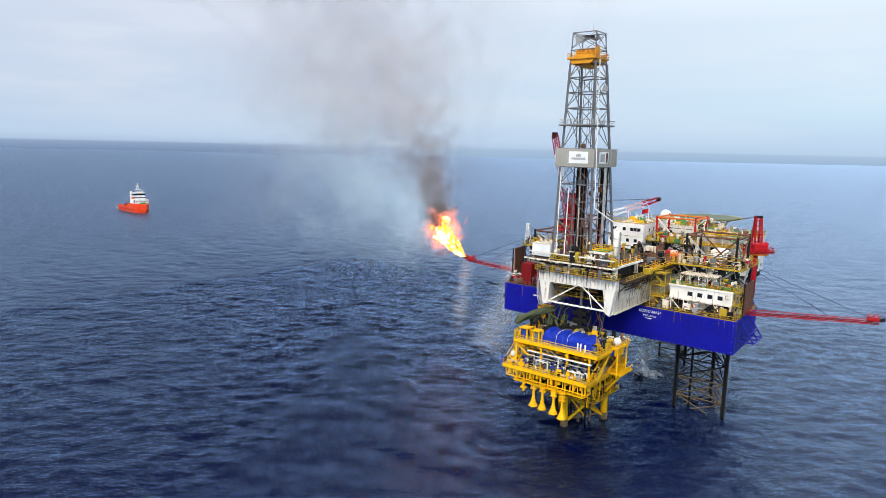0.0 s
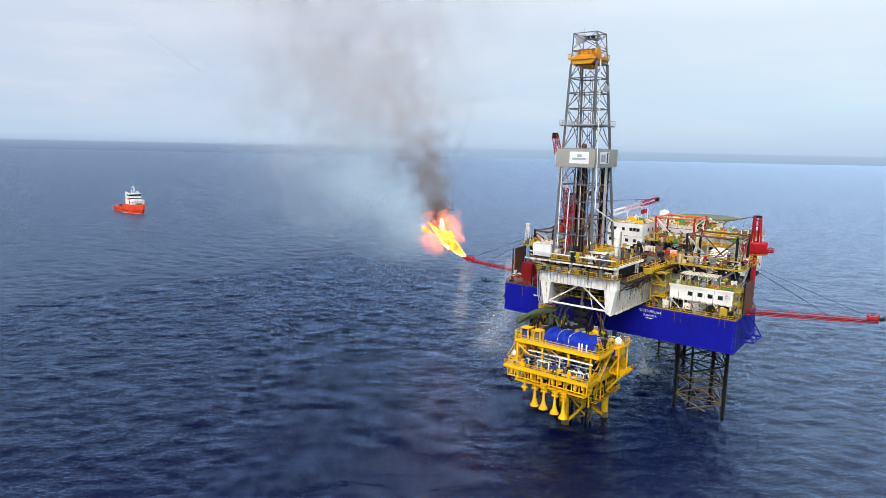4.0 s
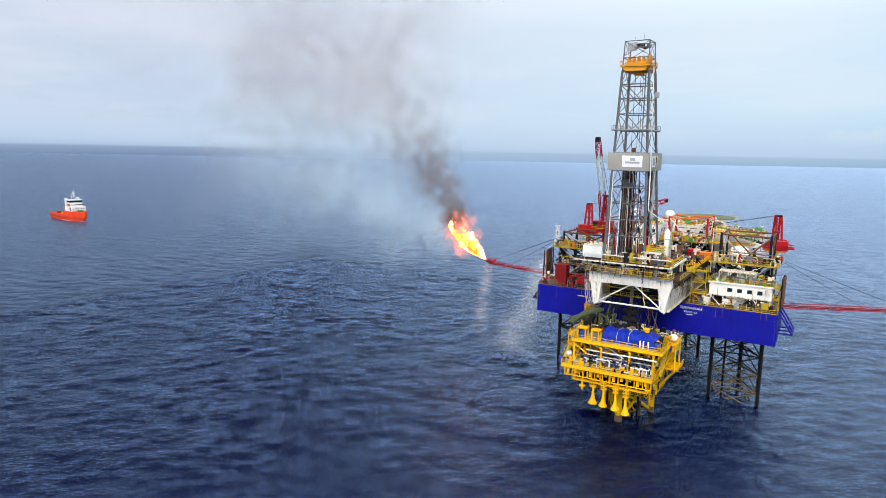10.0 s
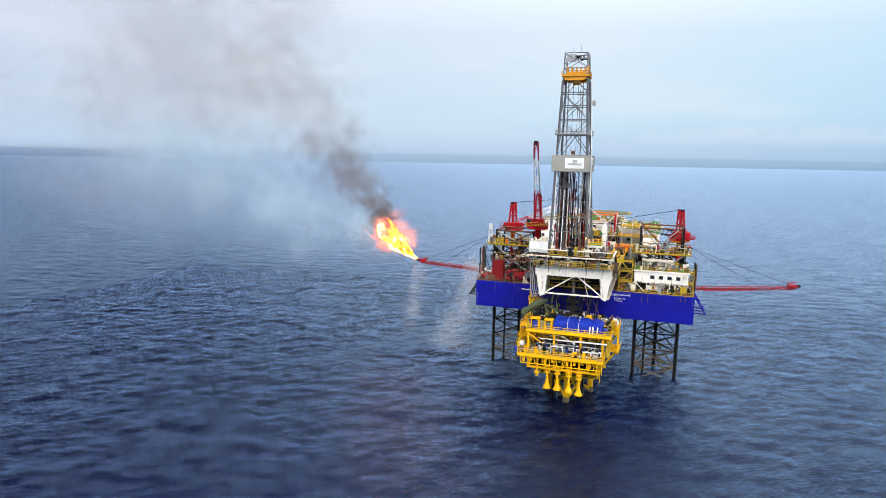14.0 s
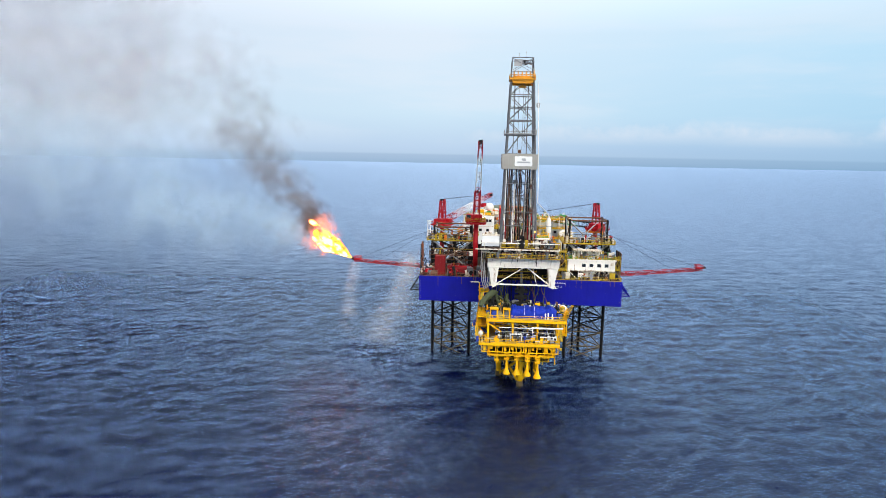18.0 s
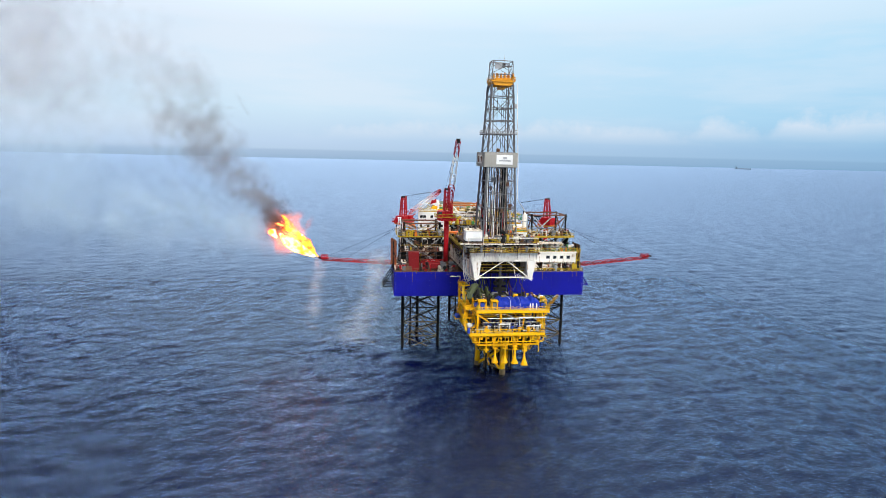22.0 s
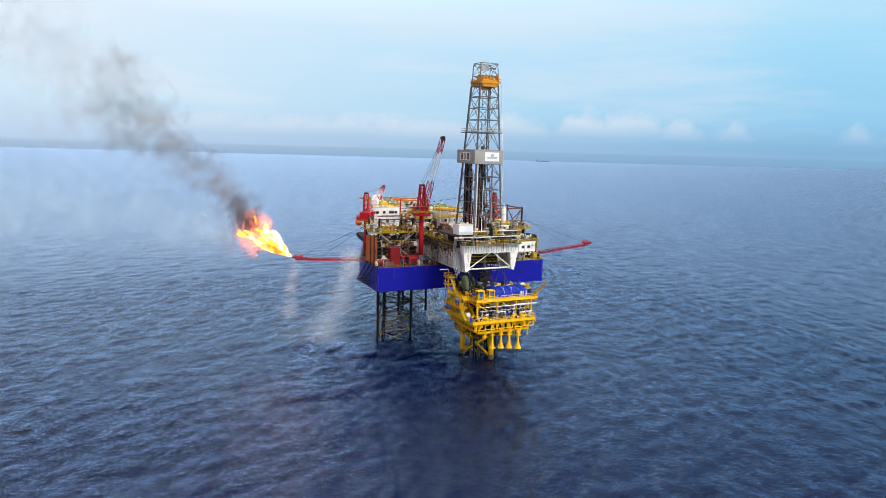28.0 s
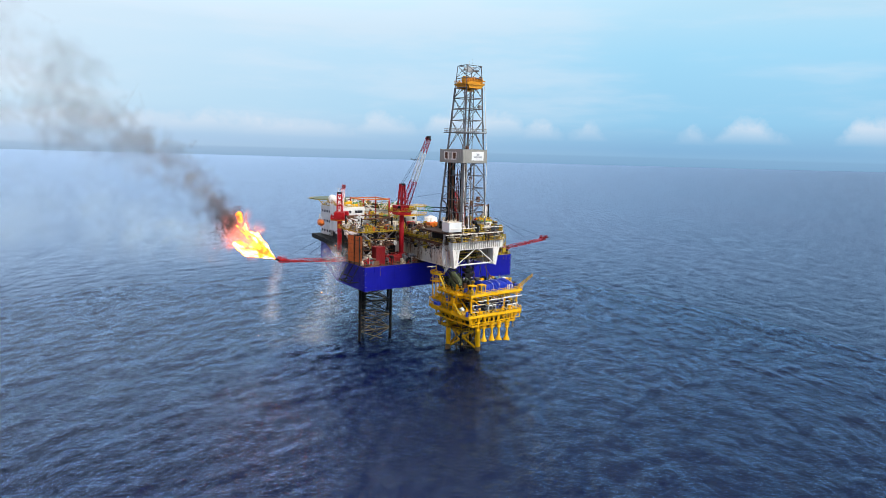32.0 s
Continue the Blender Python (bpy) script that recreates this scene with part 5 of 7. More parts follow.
def container(name, x0, x1, y0, y1, z0, z1, mat, label, category="container"):
    t = thing(name, (x0 + x1) / 2, (y0 + y1) / 2, z0, label, category, "deck containers")
    part("container_body", box(B(), x0, x1, y0, y1, z0 + 0.15, z1, 0.06), mat, t)
    for x in (x0 + 0.15, x1 - 0.15):
        for y in (y0 + 0.15, y1 - 0.15):
            part("corner_post", box(B(), x - 0.17, x + 0.17, y - 0.17, y + 0.17, z0, z1 + 0.1), mat, t)
    n = max(3, int((x1 - x0) / 0.6))
    for k in range(n):
        x = x0 + 0.4 + (x1 - x0 - 0.8) * (k + 0.5) / n
        part("rib", box(B(), x - 0.06, x + 0.06, y0 - 0.06, y0 + 0.02, z0 + 0.3, z1 - 0.2), mat, t)
    return t


container("red_container", -28.7, -25.2, 0.9, 4.0, DECK + 0.12, 36.1, DEEP_RED, "tall red steel container on the stern deck")
lb = thing("red_skid_tank", -19.8, 3.0, DECK, "long rounded red tank skid on the stern deck", "tank")
bm = box(B(), -23.6, -15.9, 1.4, 4.4, DECK + 0.5, 32.6, 0.7)
part("tank_shell", bm, DEEP_RED, lb)
part("tank_skid", box(B(), -23.4, -16.1, 1.6, 4.2, DECK + 0.12, DECK + 0.55), DARK, lb)
part("orange_cover", box(B(), -24.6, -22.8, 1.5, 3.6, 31.4, 32.9, 0.35), DEEP_RED, lb)
railing(lb, [(-23.2, 1.8, 32.6), (-16.3, 1.8, 32.6)], 0.9, RED, 1.5)

for k, (x, y, z, sx, sy, sz, m, nm, lab, cat) in enumerate((
        (-12.6, 24, 38.8, 5, 3, 1.7, ORANGE, "cargo_basket", "orange steel cargo basket on the pipe deck", "basket"),
        (8.6, 22, 38.8, 4.5, 3, 2.2, ORANGE, "cargo_basket", "orange steel cargo basket on the pipe deck", "basket"),
        (4.5, 30, 38.8, 3, 3, 1.8, RED, "red_container", "red steel container on the pipe deck", "container"),
        (-3.5, 33, 38.8, 4, 3, 1.8, STAINED, "white_container", "stained white container on the pipe deck", "container"))):
    container(nm, x, x + sx, y, y + sy, z, z + sz, m, lab, cat)


def pipe_deck():
    t = thing("pipe_rack", 1, 10, 38.8, "racks of dark drill pipe laid along the cantilever deck", "pipe rack")
    for k in range(26):
        x = -7.5 + k * 0.66
        z = 39.1 + 0.28 * (k % 2)
        bar("drill_pipe", (x, -2 + (k % 3) * 0.5, z), (x, 18 + (k % 4) * 0.6, z), 0.24, (DARK, BROWN, GREY, DARK)[k % 4], t)
    for x in (-8.6, 10.6):
        for y in (-1, 6, 13, 19):
            bar("stanchion", (x, y, 38.8), (x, y, 41.2), 0.16, DULL_YELLOW, t, True)
    part("catwalk", box(B(), 10.9, 12.6, -3, 24, 39.3, 39.5), DULL_YELLOW, t, "yellow catwalk")
    part("catwalk", box(B(), -12.4, -10.9, -3, 24, 39.3, 39.5), DULL_YELLOW, t, "yellow catwalk")
    for x in (10.9, 12.6, -10.9, -12.4):
        railing(t, [(x, -3, 39.5), (x, 24, 39.5)], 1.1, YELLOW if x > 0 else DULL_YELLOW, 1.9)
    part("blue_tarp_roll", tube(B(), (3.8, -2.6, 40.3), (8.6, -0.6, 40.6), 0.75, 12), TARP, t, "rolled blue tarpaulin")
    return t


pipe_deck()


def stair_tower(x0, x1, y0, y1, zb, zt, label):
    t = thing("stair_tower", (x0 + x1) / 2, (y0 + y1) / 2, zb, label, "stairs", "access towers")
    for x in (x0, x1):
        for y in (y0, y1):
            bar("tower_post", (x, y, zb), (x, y, zt + 1), 0.11, DULL_YELLOW, t)
    n = max(2, int((zt - zb) / 3))
    for k in range(n):
        z = zb + (zt - zb) * (k + 1) / n
        part("landing", box(B(), x0, x1, y0, y1, z - 0.12, z), DULL_YELLOW, t)
        railing(t, [(x0, y0, z), (x1, y0, z), (x1, y1, z)], 1.1, DULL_YELLOW, 1.3)
        a, b_ = ((x0 + 0.4, z - (zt - zb) / n), (x1 - 0.4, z))[:: 1 if k % 2 else -1]
        st = part("stair_flight", slab(B(), ((a[0], y0 + 0.1, z - (zt - zb) / n), (b_[0], y0 + 0.1, z - 0.1), (b_[0], y0 + 1.0, z - 0.1), (a[0], y0 + 1.0, z - (zt - zb) / n)), 0.12), DULL_YELLOW, t)
    return t


stair_tower(11.6, 15.4, 1.2, 5.0, DECK, 38.6, "yellow steel stair tower beside the cantilever")
stair_tower(31.2, 33.4, 3.2, 6.4, DECK, 36.0, "yellow steel stairs at the end of the deck house")


def clutter():
    rng = random.Random(21)
    kinds = ((STAINED, "valve_skid", "weathered white valve skid on deck", "valve skid"), (GREY, "pump_unit", "grey pump unit on deck", "pump"),
             (DARK, "winch", "dark mooring winch on deck", "winch"), (DULL_YELLOW, "gas_bottle_rack", "yellow gas bottle rack on deck", "bottle rack"),
             (BROWN, "tool_chest", "rusty tool chest on deck", "chest"), (WHITE, "vent_cowl", "white vent cowl on deck", "vent"))
    spots = [(rng.uniform(-33, -14), rng.uniform(0.9, 6)) for _ in range(16)] + [(rng.uniform(12, 33), rng.uniform(0.9, 9)) for _ in range(22)] + \
            [(rng.uniform(-32, 32), rng.uniform(24, 34)) for _ in range(26)]
    for x, y in spots:
        m, nm, lab, cat = rng.choice(kinds)
        t = thing(nm, x, y, DECK + 0.12, lab, cat, "deck gear")
        sx, sy, sz = rng.uniform(0.7, 2.0), rng.uniform(0.7, 1.6), rng.uniform(0.8, 2.4)
        part("base_frame", box(B(), x - sx / 2 - 0.1, x + sx / 2 + 0.1, y - sy / 2, y + sy / 2, DECK + 0.12, DECK + 0.3), DARK, t)
        if nm in ("pump_unit", "winch"):
            part("drum", tube(B(), (x - sx / 2, y, DECK + 0.3 + sz * 0.35), (x + sx / 2, y, DECK + 0.3 + sz * 0.35), sz * 0.35, 12), m, t)
            part("motor", box(B(), x - 0.3, x + 0.3, y - 0.3, y + 0.3, DECK + 0.3, DECK + 0.3 + sz * 0.8, 0.08), m, t)
        elif nm == "gas_bottle_rack":
            for i in range(4):
                bar("bottle", (x - sx / 2 + i * sx / 3, y, DECK + 0.3), (x - sx / 2 + i * sx / 3, y, DECK + 1.9), 0.16, rng.choice((DULL_YELLOW, RED, GREY)), t)
        else:
            part("casing", box(B(), x - sx / 2, x + sx / 2, y - sy / 2, y + sy / 2, DECK + 0.3, DECK + 0.3 + sz, 0.1), m, t)
            part("pipe_bend", pipe(B(), [(x, y, DECK + 0.3 + sz), (x, y, DECK + 0.9 + sz), (x + 0.7, y, DECK + 0.9 + sz)], 0.14), m, t)


clutter()


# ---- small fittings crowding the decks ----
FITTING = {}


def fitting_mesh(kind, mat):
    """A unit fitting standing on z = 0: valve, motor, junction box, cowl, drum, lamp post or gauge stand."""
    key = kind, mat.name
    if key in FITTING:
        return FITTING[key]
    bm = B()
    if kind == "valve":
        tube(bm, (-0.5, 0, 0.45), (0.5, 0, 0.45), 0.16, 8)
        for x in (-0.5, -0.2, 0.2, 0.42):
            tube(bm, (x, 0, 0.45), (x + 0.08, 0, 0.45), 0.27, 8)
        tube(bm, (0, 0, 0.1), (0, 0, 0.95), 0.1, 7)
        tube(bm, (0, 0, 0.92), (0, 0, 1.0), 0.32, 10)
        box(bm, -0.25, 0.25, -0.2, 0.2, 0, 0.12)
    elif kind == "motor":
        tube(bm, (-0.45, 0, 0.4), (0.3, 0, 0.4), 0.32, 10)
        for k in range(5):
            tube(bm, (-0.4 + k * 0.15, 0, 0.4), (-0.36 + k * 0.15, 0, 0.4), 0.37, 10)
        tube(bm, (0.3, 0, 0.4), (0.55, 0, 0.4), 0.12, 7)
        box(bm, -0.5, 0.5, -0.35, 0.35, 0, 0.1)
    elif kind == "junction_box":
        box(bm, -0.4, 0.4, -0.18, 0.18, 0.25, 1.0, 0.04)
        box(bm, -0.34, 0.34, -0.23, -0.17, 0.32, 0.93)
        for x in (-0.3, 0.3):
            tube(bm, (x, 0, 0), (x, 0, 0.27), 0.05, 5)
    elif kind == "cowl":
        pipe(bm, [(0, 0, 0), (0, 0, 0.65), (0.08, 0, 0.85), (0.26, 0, 0.95), (0.45, 0, 0.9)], 0.17, 8)
        tube(bm, (0, 0, 0), (0, 0, 0.08), 0.28, 8)
    elif kind == "drum":
        tube(bm, (0, 0, 0), (0, 0, 1), 0.33, 10)
        for z in (0.02, 0.33, 0.66, 0.95):
            tube(bm, (0, 0, z), (0, 0, z + 0.05), 0.36, 10)
    elif kind == "floodlight":
        tube(bm, (0, 0, 0), (0, 0, 0.85), 0.04, 5)
        box(bm, -0.2, 0.2, -0.14, 0.02, 0.8, 1.0, 0.03)
    else:
        for x in (-0.35, 0.35):
            tube(bm, (x, 0, 0), (x, 0, 1.0), 0.05, 5)
        for z in (0.3, 0.65, 0.95):
            tube(bm, (-0.4, 0, z), (0.4, 0, z), 0.05, 5)
        box(bm, -0.2, 0.2, -0.08, 0.08, 0.55, 0.9, 0.03)
    FITTING[key] = mesh_of(kind, bm, mat)
    return FITTING[key]


def fit_out(name, label, spots, n, seed, mats, size=(0.7, 1.9)):
    """Scatter fittings over flat patches (x0, x1, y0, y1, z) and run pipes between them."""
    rng = random.Random(seed)
    x0, x1, y0, y1, z = spots[0]
    t = thing(name, (x0 + x1) / 2, (y0 + y1) / 2, z, label, "deck fittings", "deck fittings")
    kinds = ("valve", "motor", "junction_box", "cowl", "drum", "gauge_stand", "valve", "junction_box", "floodlight")
    for k in range(n):
        x0, x1, y0, y1, z = rng.choice(spots)
        kind = rng.choice(kinds)
        ob = new(kind, fitting_mesh(kind, rng.choice(mats)))
        ob.parent = t
        r = rng.uniform(*size) * (1.3 if kind in ("floodlight", "cowl") else 1)
        ob.matrix_basis = Matrix.Translation(-base_of(t)) @ pose(rng.uniform(x0, x1), rng.uniform(y0, y1), z, 0, 0, rng.choice((0, 90, 180, 270)) + rng.uniform(-8, 8)) @ Matrix.Diagonal((r, r, r * rng.uniform(0.8, 1.3), 1))
        if k % 3 == 0:
            xa, y, h = rng.uniform(x0, x1), rng.uniform(y0, y1), z + rng.uniform(0.15, 1.6)
            xb = min(x1, xa + rng.uniform(1.5, 6))
            bar("service_pipe", (xa, y, h), (xb, y, h), rng.uniform(0.05, 0.13), rng.choice(mats), t)
            bar("pipe_drop", (xa, y, z), (xa, y, h), rng.uniform(0.05, 0.1), rng.choice(mats), t)
    return t


MIXED = (STAINED, WHITE, GREY, DARK, BROWN, RUST, DULL_YELLOW, LIGHT_GREY, DARK, RED)
PALE = (STAINED, WHITE, LIGHT_GREY, DULL_YELLOW, GREY, RUST, GREEN, ORANGE)
SOMBRE = (DARK, BROWN, RUST, GREY, DARK, STAINED, DULL_YELLOW)
fit_out("tower_fittings", "crowded pipes, valves and boxes on the port jacking tower", [(-31.5, -15, 7.2, 8.8, 40.85), (-31, -16, 8.0, 8.8, 35.5), (-31.8, -30.6, 10, 22, 40.85)], 70, 301, MIXED)
fit_out("tower_fittings", "crowded pipes, valves and boxes on the starboard jacking tower", [(15.2, 31.8, 7.8, 9.4, 40.85), (15.8, 31, 8.6, 9.4, 35.5), (31.0, 32.2, 11, 22, 40.85)], 70, 302, MIXED)
fit_out("stern_fittings", "clutter of machinery and pipes on the port stern deck", [(-32.5, -12, 4.8, 9, DECK + 0.12), (-24.5, -12, 0.8, 1.3, DECK + 0.12), (-15.4, -11.5, 0.8, 9, DECK + 0.12), (-33, -29, 0.8, 4, DECK + 0.12)], 80, 303, (RED, DARK, BROWN, STAINED, RUST, GREY, DARK, RED), (0.9, 2.6))
fit_out("stern_fittings", "clutter of machinery and pipes on the starboard stern deck", [(11.5, 16, 0.8, 9, DECK + 0.12), (16, 33, 0.8, 2.4, DECK + 0.12), (17, 31, 3.5, 9, DECK + 0.12)], 70, 304, (DULL_YELLOW, DARK, RUST, GREY, LIGHT_GREY, DARK, STAINED, BROWN), (0.8, 2.2))
fit_out("floor_fittings", "drilling tools, valves and hoses on the drill floor", [(-7, 3, -20, -18.6, 42.6), (-7, 9.6, -18, -4, 42.6), (3.5, 10, -20, -18.5, 42.6)], 70, 305, SOMBRE, (0.8, 2.8))
fit_out("end_fittings", "valves and boxes along the cantilever end walkway", [(-11, 10.8, -20.4, -19.8, 39.5)], 46, 306, SOMBRE, (0.7, 1.7))
fit_out("pipe_deck_fittings", "loose gear along the cantilever deck", [(-12, 11.8, 19, 35, 38.8), (8.5, 11.5, -4, 19, 38.8), (-11.5, -8.8, -4, 19, 38.8)], 80, 307, (DARK, BROWN, DARK, DULL_YELLOW, STAINED, GREY, RUST, BROWN), (0.8, 2.4))
fit_out("roof_fittings", "vents, lamps and boxes on the deck house roof", [(16.5, 31.5, 3.2, 4.0, 36.1), (28, 31.5, 3.2, 9, 36.1)], 26, 308, PALE, (0.7, 1.6))
fit_out("bow_fittings", "pipes and boxes packed round the bow tower and quarters", [(-8, 8, 46.6, 49, 40.85), (-8.2, -7, 50, 63, 40.85), (-13, 8, 67, 75, 44.8), (9, 22, 54, 71, 43.4)], 90, 309, PALE, (0.8, 2.4))


# ---- quarters, bow ----
def quarters(x0, x1, y0, y1, z0, z1, rows, label, cols=3):
    t = thing("living_quarters", (x0 + x1) / 2, (y0 + y1) / 2, z0, label, "living quarters", "quarters blocks")
    part("house_wall", box(B(), x0, x1, y0, y1, z0, z1, 0.08), CLEAN_WHITE, t)
    part("roof_deck", box(B(), x0 - 0.3, x1 + 0.3, y0 - 0.3, y1 + 0.3, z1, z1 + 0.2), STAINED, t, "weathered roof deck")
    railing(t, [(x0, y0, z1 + 0.2), (x1, y0, z1 + 0.2), (x1, y1, z1 + 0.2), (x0, y1, z1 + 0.2)], 1.15, DULL_YELLOW, 2.0, closed=True)
    for r in range(rows):
        z = z0 + 1.4 + r * (z1 - z0) / rows
        windows(t, [x0 + (x1 - x0) * (i + 0.5 + 0.12 * (r % 2)) / cols for i in range(cols)], y0, z, z + 1.0, 1.1)
        windows(t, [y0 + (y1 - y0) * (i + 0.4) / 4 for i in range(4)], x1, z, z + 1.0, 1.1, 1, "x")
        windows(t, [y0 + (y1 - y0) * (i + 0.4) / 4 for i in range(4)], x0, z, z + 1.0, 1.1, -1, "x")
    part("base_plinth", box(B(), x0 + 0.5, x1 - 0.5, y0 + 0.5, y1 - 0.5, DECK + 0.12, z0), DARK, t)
    return t


def port_quarters():
    t = thing("living_quarters", -14, 58, 34.6, "white three-storey quarters block with small dark windows", "living quarters", "quarters blocks")
    plan = [(-21.3, 45), (-8.8, 45), (-8.8, 74), (-12.0, 74), (-16.5, 58)]
    part("house_wall", prism(B(), plan, 34.6, 46.0, 0.08), CLEAN_WHITE, t)
    part("roof_deck", prism(B(), [(x * 1.01, y) for x, y in plan], 46.0, 46.2), STAINED, t, "weathered roof deck")
    railing(t, [(x, y, 46.2) for x, y in plan], 1.15, DULL_YELLOW, 2.0, closed=True)
    for z, xs in ((43.6, (-19.9, -18.6, -15.6, -12.9, -11.7, -10.4)), (39.8, (-20, -17, -14.2, -11.4)), (36.0, (-18, -12.6))):
        windows(t, xs, 45.0, z, z + 1.0, 1.0)
    for z, ys in ((43.4, (50, 54, 60, 66, 71)), (39.6, (48, 56, 64, 70))):
        windows(t, ys, -8.8, z, z + 1.0, 1.0, 1, "x")
    part("belt", box(B(), -21.35, -8.75, 44.9, 45.0, 41.7, 41.9), STAINED, t)
    part("base_plinth", prism(B(), [(-20, 46.5), (-9.5, 46.5), (-9.5, 70), (-11.5, 70), (-15.5, 58)], DECK + 0.12, 34.6), DARK, t)


port_quarters()
quarters(8.6, 23.0, 53.0, 72.0, 31.6, 43.2, 2, "white two-storey quarters block with small dark windows")
quarters(-13.9, 8.4, 66.0, 76.0, 31.6, 44.6, 3, "white linking block of the quarters behind the bow leg", 5)
pg = thing("deck_girder", 0, 62, 31, "steel underdeck carrying the quarters over the bow", "underdeck")
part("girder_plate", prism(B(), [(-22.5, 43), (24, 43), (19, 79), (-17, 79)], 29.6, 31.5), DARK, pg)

hd = thing("helideck", -1, 89, 46, "green octagonal helideck with yellow net edges over the bow", "helideck")
octo = [(-1 + 11 * math.cos(radians(22.5 + 45 * k)), 89 + 11 * math.sin(radians(22.5 + 45 * k))) for k in range(8)]
part("landing_deck", prism(B(), octo, 46.0, 46.4), HELI_GREEN, hd)
big = [(-1 + 12.4 * math.cos(radians(22.5 + 45 * k)), 89 + 12.4 * math.sin(radians(22.5 + 45 * k))) for k in range(8)]
for k in range(8):
    a, b_, c, d = octo[k], octo[(k + 1) % 8], big[(k + 1) % 8], big[k]
    part("safety_net", slab(B(), ((*a, 46.0), (*b_, 46.0), (*c, 46.3), (*d, 46.3)), 0.08), DULL_YELLOW, hd)
for x, y in ((-8, 80), (6, 80), (-8, 92), (6, 92), (-1, 96)):
    bar("support", (x, y, 46.0), (x * 0.7, 76, 38.0), 0.25, DULL_YELLOW, hd)
sd = thing("satellite_dome", -10.9, 70.5, 44.8, "white satellite dome on a pedestal on the quarters roof", "antenna dome")
b2 = B()
bmesh.ops.create_uvsphere(b2, u_segments=20, v_segments=12, radius=1.9, matrix=Matrix.Translation((-10.9, 70.5, 47.6)))
part("radome", b2, CLEAN_WHITE, sd, smooth=True)
part("pedestal", tube(B(), (-10.9, 70.5, 44.8), (-10.9, 70.5, 46.3), 0.8, 12), WHITE, sd)
for x, y, h in ((-14.5, 58, 9.0), (-13.2, 60, 6.0), (-19, 56, 4.5)):
    a = thing("aerial_mast", x, y, 46.2, "slim white aerial mast on the quarters roof", "mast", "roof masts")
    part("mast_pole", tube(B(), (x, y, 46.2), (x, y, 46.2 + h), 0.12, 8, 0.05), CLEAN_WHITE, a)
    for k in (0.55, 0.75):
        part("cross_arm", tube(B(), (x - 0.9, y, 46.2 + h * k), (x + 0.9, y, 46.2 + h * k), 0.05, 6), CLEAN_WHITE, a)
    for k in range(3):
        bar("mast_stay", (x, y, 46.2 + h * 0.7), (x + 1.6 * math.cos(k * 2.1), y + 1.6 * math.sin(k * 2.1), 46.2), 0.05, CLEAN_WHITE, a)
fl = thing("flag", -12.2, 57, 46.2, "dark red flag flying from a short staff", "flag")
part("staff", tube(B(), (-12.2, 57, 46.2), (-12.2, 57, 50.6), 0.06, 6), CLEAN_WHITE, fl)
bm = B()
for k in range(6):
    slab(bm, ((-12.2 - k * 0.4, 57 + 0.15 * math.sin(k * 1.5), 49.0 - k * 0.1), (-12.2 - (k + 1) * 0.4, 57 + 0.15 * math.sin(k * 1.5 + 1.5), 48.9 - k * 0.1),
              (-12.2 - (k + 1) * 0.4, 57 + 0.15 * math.sin(k * 1.5 + 1.5), 50.4 - k * 0.1), (-12.2 - k * 0.4, 57 + 0.15 * math.sin(k * 1.5), 50.5 - k * 0.1)), 0.03)
part("flag_cloth", bm, RED, fl)
tk = thing("white_tank", 19, 38, DECK, "large white upright storage tank behind the jacking tower", "tank", "storage tanks")
part("tank_shell", tube(B(), (19, 36, DECK + 0.12), (19, 36, 41.4), 2.7, 24), WHITE, tk, smooth=True)
part("tank_top", tube(B(), (19, 36, 41.4), (19, 36, 42.2), 2.7, 24, 1.0), WHITE, tk)


def lifeboat(x, y, z, yaw, label, k0=1.0):
    t = thing("lifeboat", x, y, z, label, "lifeboat", "lifeboats")
    m = Matrix.Translation((x, y, z)) @ Matrix.Rotation(radians(yaw), 4, "Z") @ Matrix.Scale(k0, 4)
    b2 = B()
    bmesh.ops.create_uvsphere(b2, u_segments=16, v_segments=10, radius=1, matrix=m @ Matrix.Diagonal((3.9, 1.45, 1.3, 1)))
    part("boat_hull", b2, ORANGE, t, smooth=True)
    b2 = box(B(), -2.2, 2.2, -1.0, 1.0, 0.4, 1.5, 0.45)
    bmesh.ops.transform(b2, matrix=m, verts=b2.verts)
    part("canopy", b2, ORANGE, t)
    for k in (-2.4, 2.4):
        b2 = box(B(), k - 0.15, k + 0.15, -0.15, 0.15, 1.2, 3.4)
        bmesh.ops.transform(b2, matrix=m, verts=b2.verts)
        part("davit", b2, WHITE, t)


lifeboat(-22.6, 58, 38.6, 75, "orange enclosed lifeboat hung at the side of the quarters")
mst = thing("signal_mast", -31.6, 8.6, 40.85, "white lattice signal mast on the jacking tower walkway", "mast")
ladder_truss(mst, (-31.6, 8.6, 40.9), (-31.6, 8.6, 47.3), 1.4, 0.7, 4, CLEAN_WHITE, 0.09, 0.06, up=Vector((0, 1, 0)))
part("mast_top", box(B(), -32.4, -30.8, 8.2, 9.0, 47.2, 47.4), CLEAN_WHITE, mst)


